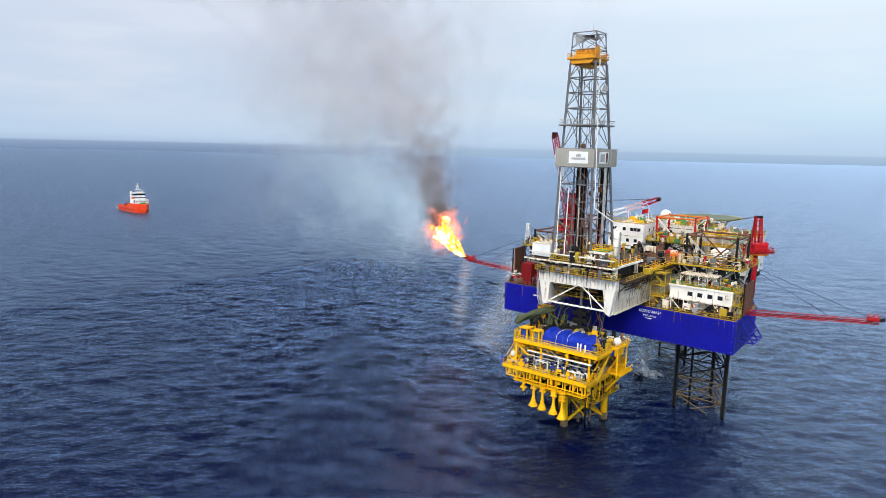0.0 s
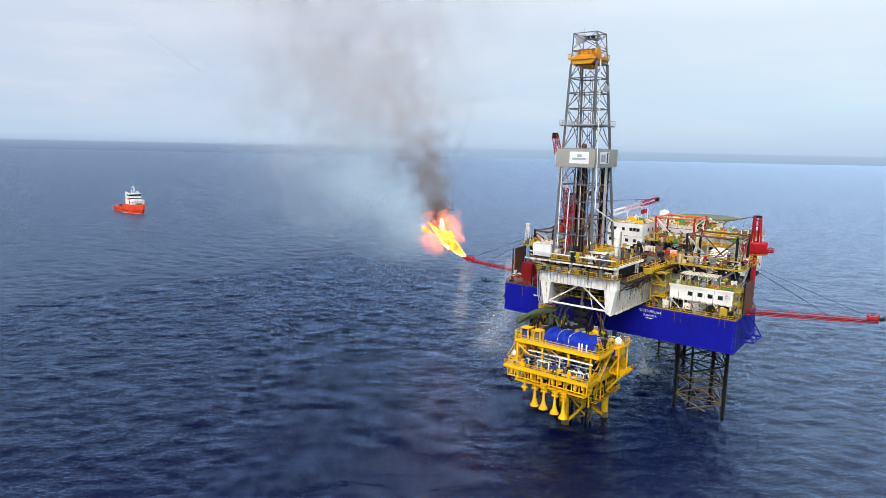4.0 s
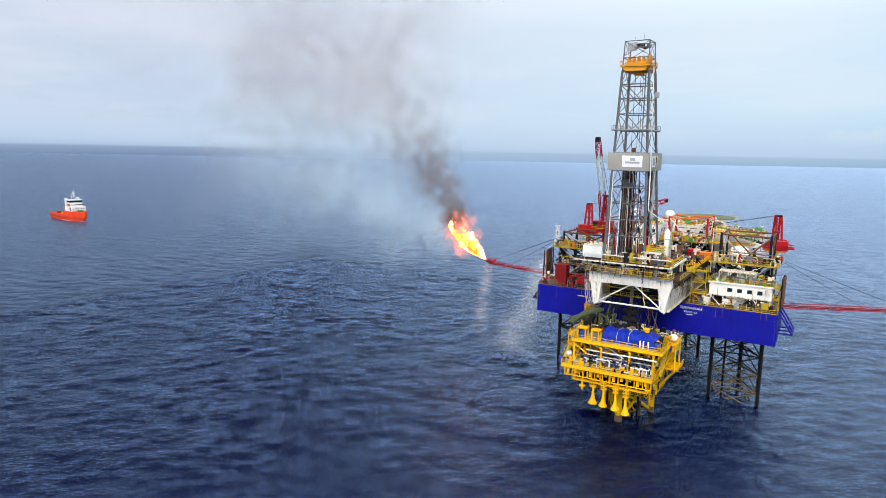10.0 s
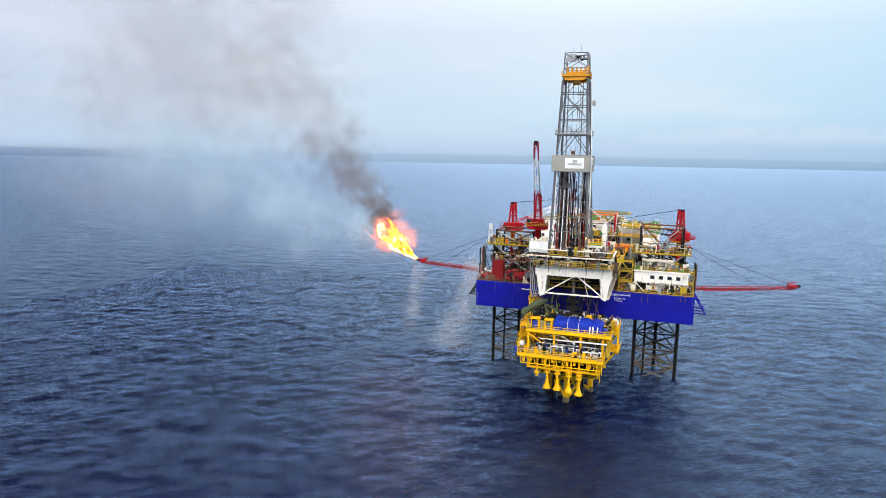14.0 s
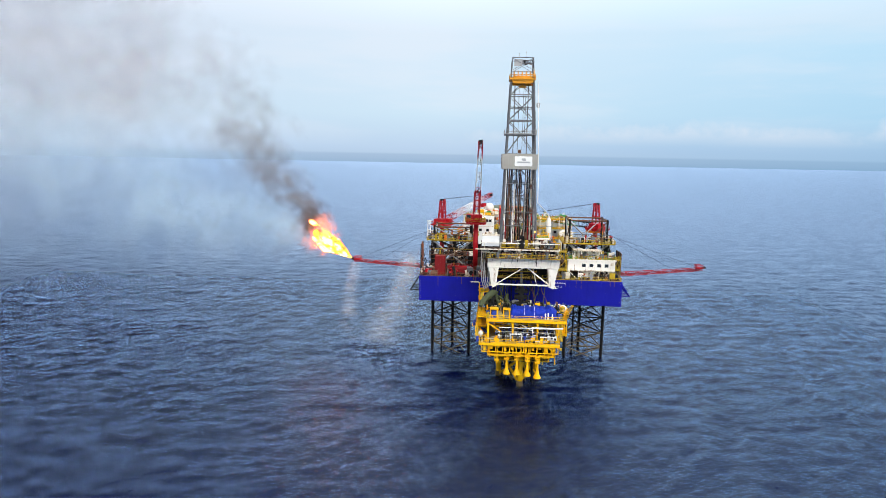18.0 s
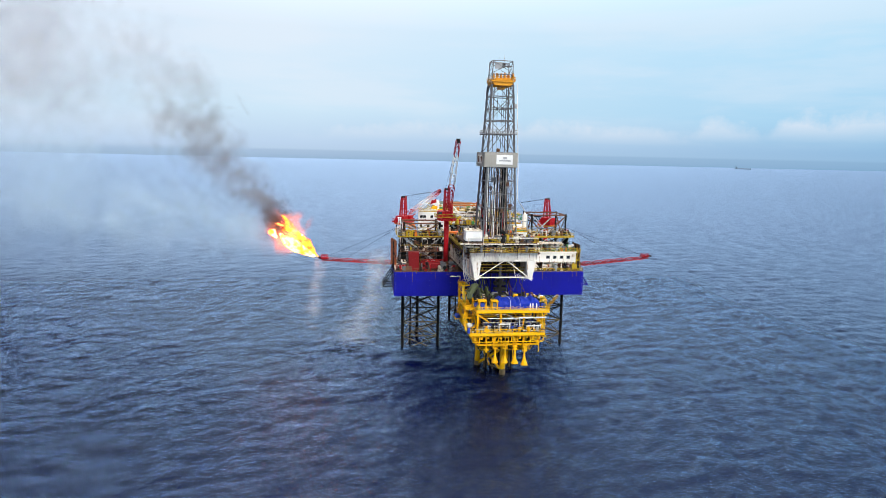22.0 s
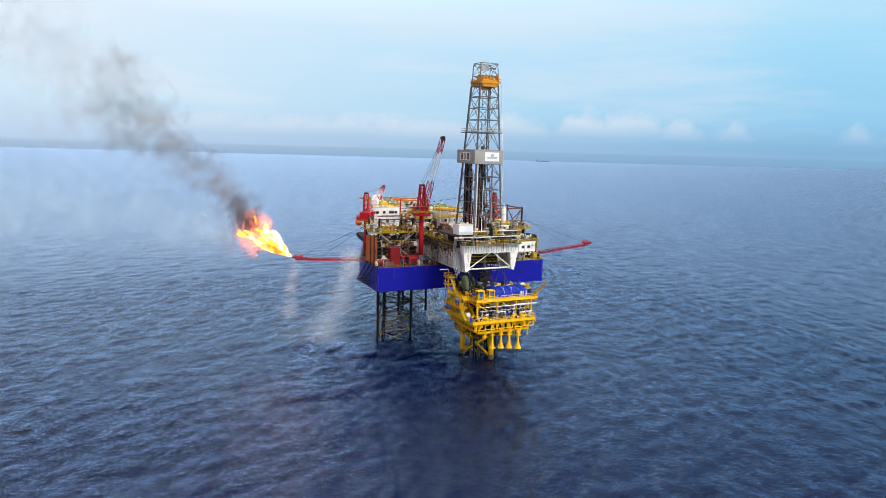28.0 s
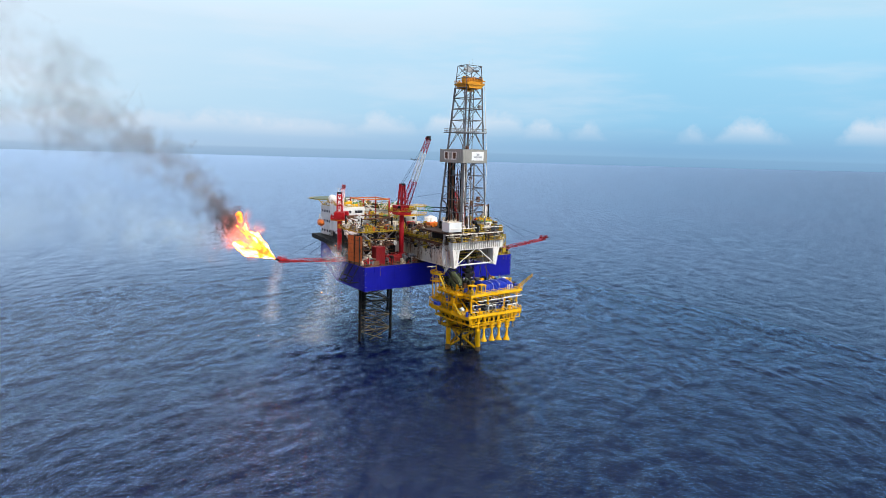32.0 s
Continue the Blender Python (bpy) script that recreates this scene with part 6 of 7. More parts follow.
def roof_gear():
    """Boxes, fans, ducts and rails crowding the roofs of the quarters and the bow tower."""
    rng = random.Random(64)
    t = thing("roof_gear", 0, 66, 46.2, "crowded vents, ducts and lockers on the quarters roof", "roof equipment")
    for x0, x1, y0, y1, z, n in ((-16, -9, 46, 56, 46.2, 14), (9, 22, 54, 71, 43.4, 26), (-13, 8, 67, 75, 44.8, 30), (-7, 7, 48, 51, 40.85, 14)):
        for k in range(n):
            x, y = rng.uniform(x0, x1 - 1), rng.uniform(y0, y1 - 1)
            m = rng.choice((WHITE, STAINED, DULL_YELLOW, YELLOW, GREY, RUST, CLEAN_WHITE, RED, GREEN))
            if k % 4 == 0:
                part("vent_pipe", pipe(B(), [(x, y, z), (x, y, z + rng.uniform(1, 2.6)), (x + 0.8, y, z + rng.uniform(1, 2.6))], 0.2, 7), m, t)
            else:
                part("roof_box", box(B(), x, x + rng.uniform(0.6, 2.4), y, y + rng.uniform(0.6, 1.8), z, z + rng.uniform(0.5, 2.0), 0.06), m, t)
    f = thing("access_frame", 12, 46, 40.9, "pale tubular access frame with yellow walkways behind the tower", "access frame")
    for x in (9.5, 13, 17, 21):
        for y in (44, 50):
            bar("frame_post", (x, y, 31.5), (x, y, 46.5), 0.16, WHITE, f)
        bar("frame_brace", (x, 44, 41), (x + 3, 44, 46), 0.13, STAINED, f)
    for z in (37.5, 41.5, 45.2):
        part("frame_walkway", box(B(), 9, 22, 43.6, 50.4, z, z + 0.15), DULL_YELLOW, f)
        railing(f, [(9, 43.6, z + 0.15), (22, 43.6, z + 0.15)], 1.1, YELLOW, 1.8)


roof_gear()


# ---- the yellow wellhead platform ----
def platform():
    t = thing("wellhead_platform", 0, -20, 0, "bright yellow steel wellhead platform on three legs", "wellhead platform")
    piles = [(0.0, -21.6), (5.6, -10.2), (-6.4, -12.6)]
    for x, y in piles:
        p = part("platform_leg", tube(B(), (x, y, -6), (x, y, 15.4), 0.85, 18), YELLOW, t, "yellow tubular leg", True)
        part("pile_sleeve", tube(B(), (x, y, -3), (x, y, 1.6), 0.98, 18), FOULED, p, "weed-fouled splash zone", True)
    for i in range(3):
        a, b_ = piles[i], piles[(i + 1) % 3]
        bar("jacket_brace", (*a, 0.5), (*b_, 8.5), 0.4, YELLOW, t)
        bar("jacket_brace", (*b_, 0.5), (*a, 8.5), 0.4, YELLOW, t)
        bar("jacket_tie", (*a, 9.2), (*b_, 9.2), 0.42, YELLOW, t)
        bar("jacket_brace", (*a, 9.2), ((a[0] + b_[0]) / 2, (a[1] + b_[1]) / 2, 15), 0.35, YELLOW, t)
    for k in range(10):
        x, y = -4.5 + (k % 5) * 2.1, -17.5 + (k // 5) * 2.4
        bar("conductor", (x, y, -6), (x, y, 15), 0.32, FOULED if k % 2 else DARK, t, False, "stained well conductor pipe")
    w = part("spider_deck", box(B(), -8.0, 8.6, -22.5, -8.5, 8.0, 8.2), FOULED, t, "low inspection walkway")
    railing(t, [(-8, -22.5, 8.2), (8.6, -22.5, 8.2), (8.6, -8.5, 8.2), (-8, -8.5, 8.2)], 1.1, YELLOW, 1.8, closed=True)
    # lower and main decks
    for q in ((-10.2, 9.2, -30.6, -30.0), (-10.2, 9.2, -22.3, -21.8), (-10.2, 9.2, -10.1, -9.5), (-10.3, -9.8, -30.0, -10.1), (8.8, 9.3, -30.0, -10.1)):
        part("sub_frame", box(B(), *q, 12.1, 12.6), YELLOW, t)
    # grating coloured near black to put shade in the gaps between the posts
    part("sub_grating", box(B(), -9.8, 8.8, -29.9, -10.2, 12.2, 12.3), DARK, t)
    part("main_deck_beam", box(B(), -12.8, 10.6, -32.0, -9.0, 15.5, 16.3, 0.05), YELLOW, t)
    part("main_deck_plate", box(B(), -12.6, 10.4, -31.8, -9.2, 16.304, 16.4), DECK_TAN, t, "tan deck plating")
    part("upper_deck_beam", box(B(), -10.8, 12.2, -30.4, -12.0, 22.2, 22.9, 0.05), YELLOW, t)
    part("upper_deck_plate", box(B(), -10.6, 12.0, -30.2, -12.2, 22.904, 23.0), DECK_TAN, t, "tan deck plating")
    for k in range(9):
        x = -9.6 + k * 2.3
        bar("hanger_post", (x, -30.2, 12.4), (x, -30.2, 15.4), 0.2, YELLOW, t, True)
        bar("hanger_post", (x * 0.98, -22, 12.4), (x * 0.98, -22, 15.4), 0.2, YELLOW, t, True)
    for k in range(8):
        y = -29 + k * 2.7
        bar("hanger_post", (9.0, y, 12.4), (9.0, y, 15.4), 0.2, YELLOW, t, True)
        bar("hanger_post", (-10.0, y, 12.4), (-10.0, y, 15.4), 0.2, YELLOW, t, True)
    for x in (-10.2, -3.0, 4.2, 10.0):
        for y in (-29.8, -21.5, -13.0):
            bar("deck_post", (x, y, 16.3), (x, y, 22.0), 0.32, YELLOW, t)
    for x in (-10.2, 10.0):
        bar("deck_brace", (x, -29.8, 16.4), (x, -21.5, 21.9), 0.22, YELLOW, t)
        bar("deck_brace", (x, -13, 16.4), (x, -21.5, 21.9), 0.22, YELLOW, t)
    bar("deck_brace", (-10.2, -29.8, 21.6), (-6.4, -29.8, 19.2), 0.2, YELLOW, t)
    # under-deck framing
    for k in range(10):
        x = -12 + k * 2.45
        part("deck_joist", box(B(), x, x + 0.18, -31.6, -9.4, 14.7, 15.2), YELLOW, t)
        part("deck_joist", box(B(), x + 1.2, x + 1.38, -30.2, -12.2, 21.4, 21.9), YELLOW, t)
    railing(t, [(-12.7, -9.2, 16.4), (-12.7, -31.9, 16.4), (10.5, -31.9, 16.4), (10.5, -9.2, 16.4)], 1.1, YELLOW, 1.7)
    railing(t, [(-10.7, -12.2, 23), (-10.7, -30.3, 23), (12.1, -30.3, 23), (12.1, -12.2, 23)], 1.1, YELLOW, 1.7)
    # half deck on the west side, with blue store and stairs
    part("side_deck", box(B(), -13.8, -10.8, -24.5, -11.5, 19.1, 19.4), YELLOW, t)
    railing(t, [(-10.8, -24.5, 19.4), (-13.8, -24.5, 19.4), (-13.8, -11.5, 19.4)], 1.1, YELLOW, 1.6)
    part("side_deck", box(B(), -13.4, -10.8, -26.0, -14.0, 22.3, 22.6), YELLOW, t)
    railing(t, [(-10.8, -26, 22.6), (-13.4, -26, 22.6), (-13.4, -14, 22.6)], 1.1, YELLOW, 1.6)
    part("top_landing", box(B(), -13.4, -10.2, -14.5, -10.5, 27.4, 27.6), DULL_YELLOW, t)
    railing(t, [(-10.2, -14.5, 27.6), (-13.4, -14.5, 27.6), (-13.4, -10.5, 27.6), (-10.2, -10.5, 27.6)], 1.1, YELLOW, 1.4)
    bar("davit_post", (-13.2, -13.5, 19.4), (-13.2, -13.5, 30.6), 0.12, YELLOW, t)
    bar("davit_arm", (-13.2, -13.5, 30.5), (-16.2, -12.5, 30.3), 0.16, STAINED, t)
    for x, y in ((-13.2, -14.2), (-10.6, -12.2), (-13.2, -11.7)):
        bar("side_post", (x, y, 16.4 if x > -12 else 19.4), (x, y, 27.3), 0.13, YELLOW, t)
    bar("side_knee", (-10.4, -17, 15.4), (-13.4, -17, 19.0), 0.24, YELLOW, t)
    bar("side_knee", (-10.4, -23, 15.4), (-13.4, -23, 19.0), 0.24, YELLOW, t)
    part("blue_store", box(B(), -14.9, -13.5, -17.4, -15.0, 17.4, 18.5, 0.1), ENGINE_BLUE, t, "blue storage crate")
    part("store_shelf", box(B(), -15.2, -12, -17.8, -14.6, 17.2, 17.4), YELLOW, t)
    for x0, y0, z0, x1, y1, z1 in ((-13.4, -28.5, 16.4, -13.4, -24.6, 19.3), (-13.2, -13.5, 19.4, -13.2, -18.5, 22.6), (-12.4, -18.6, 22.6, -12.4, -14.4, 27.4), (11.4, -28, 16.4, 11.4, -21, 22.8)):
        st = part("stair_flight", slab(B(), ((x0 - 0.4, y0, z0), (x0 + 0.4, y0, z0), (x1 + 0.4, y1, z1), (x1 - 0.4, y1, z1)), 0.12), DULL_YELLOW, t)
        for s in (-0.5, 0.5):
            part("stair_rail", tube(B(), (x0 + s, y0, z0 + 1), (x1 + s, y1, z1 + 1), 0.06, 5), YELLOW, st)
    # east corner: instrument deck
    part("corner_deck", box(B(), 11.8, 13.7, -22.4, -16.2, 23.0, 23.4), YELLOW, t)
    part("corner_store", box(B(), 12.2, 13.5, -21.6, -18.4, 21.2, 23.0, 0.05), YELLOW, t)
    railing(t, [(11.8, -22.4, 23.4), (13.7, -22.4, 23.4), (13.7, -16.2, 23.4)], 1.1, YELLOW, 1.5)
    part("corner_landing", box(B(), 10.6, 13.9, -20.0, -13.4, 15.9, 16.3), YELLOW, t)
    railing(t, [(10.6, -20, 16.3), (13.9, -20, 16.3), (13.9, -13.4, 16.3)], 1.1, YELLOW, 1.5)
    bar("corner_brace", (9.2, -18, 10.5), (13.2, -18, 15.9), 0.3, YELLOW, t)
    bar("corner_brace", (10.4, -20, 16.4), (13.3, -20, 21.6), 0.24, YELLOW, t)
    for y in (-21.8, -16.6):
        bar("deck_post", (13.4, y, 16.0), (13.4, y, 23.0), 0.2, YELLOW, t)
    # small crane boom at the east edge
    ladder_truss(t, (12.0, -28.3, 23.3), (13.4, -33.7, 28.5), 0.9, 0.45, 7, YELLOW, 0.055, 0.035)
    # pipework on the main deck: white manifold lines
    for pts, r in (([(-3.6, -31.0, 16.8), (-3.6, -31.0, 18.9), (-0.4, -31.0, 18.9), (-0.4, -31.0, 17.0)], 0.16), ([(2.6, -31.2, 16.9), (2.6, -31.2, 21.0), (11.2, -31.2, 21.0)], 0.2),
                   ([(2.6, -31.2, 16.9), (7.2, -31.2, 16.9), (7.2, -31.2, 18.4), (9.4, -31.2, 18.4)], 0.18), ([(-8, -28.6, 17.6), (9, -28.6, 17.6)], 0.2), ([(-8, -27.6, 18.6), (9, -27.6, 18.6)], 0.16),
                   ([(-7, -29.6, 20.4), (9.4, -29.6, 20.4)], 0.14), ([(5, -30.8, 16.6), (5, -30.8, 18.2), (8.8, -30.8, 18.2), (8.8, -30.8, 16.6)], 0.15)):
        part("flow_line", pipe(B(), pts, r), CLEAN_WHITE, t, "white flow line")
    for k in range(9):
        y = -12.5 - k * 1.9
        part("pipe_support", box(B(), -8.5, 8.5, y, y + 0.14, 19.9, 20.1), YELLOW, t)
    rng = random.Random(33)
    for k in range(44):
        x, y, z = rng.uniform(-9.5, 9), rng.uniform(-24, -12), rng.choice((16.4, 16.4, 17.8, 19.2))
        part("process_unit", box(B(), x, x + rng.uniform(0.4, 1.6), y, y + rng.uniform(0.4, 1.4), z, z + rng.uniform(0.7, 2.4), 0.06), rng.choice((DARK, GREY, DARK, BROWN, YELLOW, ENGINE_BLUE, LIGHT_GREY)), t)
    for k in range(22):
        z, y = rng.uniform(16.9, 21.6), rng.uniform(-30.6, -14)
        xa = rng.uniform(-9.5, 2)
        part("process_pipe", pipe(B(), [(xa, y, z), (xa + rng.uniform(2, 7), y, z), (xa + rng.uniform(7, 8), y, z - rng.uniform(0.4, 2))], rng.uniform(0.06, 0.15), 6), rng.choice((LIGHT_GREY, CLEAN_WHITE, DARK, YELLOW, GREY, DARK)), t)
    for k in range(40):
        x, y = rng.uniform(-10, 11), rng.uniform(-21.6, -13)
        part("deck_gear", box(B(), x, x + rng.uniform(0.4, 1.7), y, y + rng.uniform(0.4, 1.5), 23.0, 23.0 + rng.uniform(0.5, 2.2), 0.06), rng.choice((DARK, GREY, DARK, BROWN, YELLOW, STAINED, DARK)), t)
    for k in range(12):
        x, y = rng.uniform(-10, 11), rng.uniform(-21.6, -13)
        part("deck_hose", pipe(B(), [(x, y, 23.1), (x + 0.5, y + 1, 24.4), (x + 2, y + 1.6, 24.2), (x + 2.6, y + 3, 23.1)], 0.14, 6), rng.choice((DARK, GREY, STAINED)), t)
    # light framing below the main deck
    for k in range(12):
        x = -11.8 + k * 2.0
        bar("underslung_post", (x, -31.4, 13.6), (x, -31.4, 15.5), 0.12, YELLOW, t, True)
        part("underslung_box", box(B(), x + 0.4, x + 1.1, -31.3, -30.7, 13.8 + 0.4 * (k % 3), 15.2, 0.04), (YELLOW, YELLOW, DULL_YELLOW)[k % 3], t)
    part("underslung_rail", box(B(), -11.9, 10.3, -31.5, -31.3, 13.4, 13.65), YELLOW, t)
    for k in range(64):
        x, y = rng.uniform(-9, 8.6), rng.uniform(-26, -9.4)
        za, zb = rng.uniform(8.3, 11), rng.uniform(11.5, 15.2)
        m = rng.choice((YELLOW, YELLOW, DULL_YELLOW, FOULED, DARK, BROWN))
        if k % 3:
            bar("hang_post", (x, y, za), (x, y, zb), rng.uniform(0.1, 0.2), m, t)
        else:
            bar("sway_brace", (x, y, za), (x + rng.choice((-3, 3)), y + rng.uniform(-1, 1), zb), rng.uniform(0.12, 0.2), m, t)
    for k in range(14):
        y = rng.uniform(-24, -10)
        bar("spider_beam", (-8, y, 8.6 + (k % 3) * 1.6), (8.4, y, 8.6 + (k % 3) * 1.6), 0.15, (YELLOW, DULL_YELLOW, FOULED)[k % 3], t)
    for a, b_ in zip(piles, piles[1:] + piles[:1]):
        bar("low_tie", (*a, 1.4), (*b_, 1.4), 0.28, FOULED, t)
        bar("low_brace", (*a, 9.0), ((a[0] + b_[0]) / 2, (a[1] + b_[1]) / 2, 1.4), 0.24, YELLOW, t)
    # west side: posts, ladders and stiffeners between the half decks
    for k in range(7):
        y = -26 + k * 2.3
        bar("side_post", (-13.3, y, 16.4), (-13.3, y, 22.3), 0.12, YELLOW, t)
        bar("side_brace", (-13.3, y, 16.4), (-13.3, y + 2.3, 19.1), 0.09, DULL_YELLOW if k % 2 else YELLOW, t)
        bar("side_knee", (-10.4, y, 12.4), (-12.7, y, 15.5), 0.14, YELLOW, t)
    for k in range(4):
        part("locker", box(B(), -13.2, -12.2, -23.6 + k * 2.8, -22.4 + k * 2.8, 19.4, 21.0, 0.06), (YELLOW, ENGINE_BLUE, DULL_YELLOW, YELLOW)[k], t)
    part("side_deck", box(B(), -13.4, -10.8, -13.8, -10.4, 24.8, 25.0), YELLOW, t)
    railing(t, [(-10.8, -13.8, 25), (-13.4, -13.8, 25), (-13.4, -10.4, 25)], 1.1, YELLOW, 1.4)
    for k in range(9):
        y = -29 + k * 2.2
        bar("drop_line", (9.6, y, 9.5 + (k % 3)), (9.6, y, 15.4), 0.13, (YELLOW, DARK, DULL_YELLOW)[k % 3], t)
        bar("drop_line", (-9.4 + k * 2.1, -24, 9.5 + k % 3), (-9.4 + k * 2.1, -24, 15.4), 0.14, (YELLOW, DARK, DULL_YELLOW)[k % 3], t)
    return t


platform()
fit_out("platform_fittings", "small valves, boxes and pipes on the platform's top deck", [(-10.3, 11.5, -22, -12.6, 23.0), (-10.3, -9.2, -30, -22, 23.0), (9.8, 11.6, -29.6, -22, 23.0)], 60, 320, (DARK, GREY, YELLOW, STAINED, DULL_YELLOW, DARK, ENGINE_BLUE), (0.7, 1.9))
fit_out("platform_fittings", "small valves, gauges and pipes on the platform's main deck", [(-12.3, 10.1, -31.6, -30.6, 16.4), (-12.3, -10.4, -30, -10, 16.4), (9.2, 10.2, -30, -10, 16.4), (-9, 9, -22, -10, 16.4)], 110, 321, (ENGINE_BLUE, LIGHT_GREY, DARK, YELLOW, GREY, DARK, YELLOW), (0.6, 1.6))


def caisson_bell(x, y, zb):
    """A hanging pump caisson that flares to a bell mouth."""
    t = thing("bell_caisson", x, y, zb, "yellow hanging caisson with a flared bell mouth", "caisson", "bell caissons")
    prof = [(0.30, 6.6), (0.30, 3.4), (0.36, 2.4), (0.52, 1.5), (0.82, 0.7), (1.12, 0.12), (1.14, 0.0)]
    bm = B()
    rings = []
    for r, h in prof:
        rings.append([bm.verts.new((x + r * math.cos(a * math.pi / 8), y + r * math.sin(a * math.pi / 8), zb + h)) for a in range(16)])
    for a, b_ in zip(rings, rings[1:]):
        for k in range(16):
            bm.faces.new((a[k], b_[k], b_[(k + 1) % 16], a[(k + 1) % 16]))
    bm.faces.new(rings[0])
    bm.faces.new(rings[-1][::-1])
    bmesh.ops.recalc_face_normals(bm, faces=bm.faces)
    part("bell", bm, YELLOW, t, smooth=True)
    for h in (4.4, 5.4, 6.2):
        part("collar", box(B(), x - 0.75, x + 0.75, y - 0.5, y + 0.5, zb + h, zb + h + 0.28), YELLOW, t)
    for s in (-0.6, 0.6):
        part("guide_bar", box(B(), x + s - 0.09, x + s + 0.09, y - 0.12, y + 0.12, zb + 4.2, zb + 7.0), YELLOW, t)


for x, y, zb in ((-4.48, -30.0, 6.6), (-1.55, -30.7, 6.7), (1.57, -30.7, 6.4), (4.4, -32.2 + 0.6, 6.2)):
    caisson_bell(x, y, zb)
st = thing("guide_stub", -7.4, -30.2, 9.8, "short yellow guide stub hanging under the deck", "guide")
part("stub_tube", tube(B(), (-7.4, -30.2, 9.8), (-7.4, -30.2, 12.4), 0.3, 12), YELLOW, st)
part("stub_collar", box(B(), -8.1, -6.7, -30.7, -29.7, 10.6, 11.0), YELLOW, st)


def tarp_package():
    t = thing("covered_package", 2.8, -25, 23, "large equipment package wrapped in bright blue tarpaulin", "covered equipment")
    bm = B()
    nx, nz = 30, 8
    prof = [(-3.1, 0.1), (-3.0, 0.8), (-2.85, 1.6), (-2.7, 2.25), (-2.1, 2.7), (-0.8, 2.85), (0.9, 2.95), (2.2, 2.8), (2.8, 2.2), (2.9, 1.3), (3.0, 0.1)]
    rng = random.Random(9)
    cols = []
    for i in range(nx + 1):
        x = -3.6 + 13.4 * i / nx
        sag = 0.25 * math.sin(i * 0.8) + rng.uniform(-0.3, 0.2) - (0.45 if i in (0, nx) else 0)
        cols.append([bm.verts.new((x, -25.4 + y * (1 + rng.uniform(-0.05, 0.05)), 23.0 + max(0.02, z + (sag if z > 1.5 else 0)))) for k, (y, z) in enumerate(prof)])
    for a, b_ in zip(cols, cols[1:]):
        for k in range(len(prof) - 1):
            bm.faces.new((a[k], b_[k], b_[k + 1], a[k + 1]))
    bm.faces.new(cols[0])
    bm.faces.new(cols[-1][::-1])
    bmesh.ops.recalc_face_normals(bm, faces=bm.faces)
    part("tarpaulin", bm, TARP, t, "wrinkled blue tarpaulin")
    for i in (9, 16):
        x = -3.6 + 12.9 * i / nx
        part("lashing", pipe(B(), [(x, -25.4 + y * 1.05, 23.05 + z * 1.04) for y, z in prof], 0.05, 4), CLEAN_WHITE, t)
    for x in (6.2, 7.0, 8.2):
        part("white_bag", box(B(), x, x + 0.35, -29.2, -28.85, 23.0, 24.9, 0.08), WHITE, t)


tarp_package()
for x, y, s in ((-8.6, -28.2, 1.0), (-4.9, -28.6, 0.85)):
    c = thing("yellow_cabinet", x, y, 23, "yellow control cabinet with dark openings on the top deck", "cabinet", "top deck cabinets")
    for a in (-1, 1):
        for b_ in (-1, 1):
            bar("frame_post", (x + a * s, y + b_ * s, 23), (x + a * s, y + b_ * s, 25.6), 0.16, YELLOW, c, True)
    part("cabinet_roof", box(B(), x - s - 0.3, x + s + 0.3, y - s - 0.3, y + s + 0.3, 25.6, 25.9, 0.05), YELLOW, c)
    part("cabinet_core", box(B(), x - s * 0.7, x + s * 0.7, y - s * 0.7, y + s * 0.7, 23, 25.2, 0.08), ENGINE_BLUE if x < -6 else GREY, c)
dm = thing("white_dome", 12.4, -20.2, 23.4, "small white dome on the corner deck of the platform", "antenna dome")
b2 = B()
bmesh.ops.create_uvsphere(b2, u_segments=16, v_segments=10, radius=1.05, matrix=Matrix.Translation((12.4, -20.2, 24.5)))
part("radome", b2, CLEAN_WHITE, dm, smooth=True)
part("dome_stand", tube(B(), (12.4, -20.2, 23.4), (12.4, -20.2, 23.8), 0.5, 10), GREY, dm)
for k in range(5):
    x, y = 12.2 + 0.3 * k, -17.8 + 0.3 * k
    bar("aerial", (x, y, 23.4), (x, y, 25.2 + 0.3 * (k % 3)), 0.07, GREY, dm)
for x, y, m in ((12.0, -21.5, TARP), (-13.2, -31.2, ENGINE_BLUE)):
    d = thing("blue_drum_cover", x, y, 21.4 if x > 0 else 16.4, "blue wrapped drum on the platform", "drum")
    z = d.location.z
    part("drum_body", tube(B(), (x, y - 0.2, z), (x, y - 0.2, z + 1.5), 0.45, 14), m, d)
    part("drum_lid", tube(B(), (x, y - 0.2, z + 1.5), (x, y - 0.2, z + 1.65), 0.48, 14, 0.3), m, d)
wd = thing("white_float", -12.3, -27.6, 16.4, "white round float on the deck corner", "float")
b2 = B()
bmesh.ops.create_uvsphere(b2, u_segments=14, v_segments=8, radius=0.8, matrix=Matrix.Translation((-12.3, -27.6, 17.9)))
part("float_ball", b2, CLEAN_WHITE, wd, smooth=True)
part("float_post", tube(B(), (-12.3, -27.6, 16.4), (-12.3, -27.6, 17.2), 0.12, 8), CLEAN_WHITE, wd)


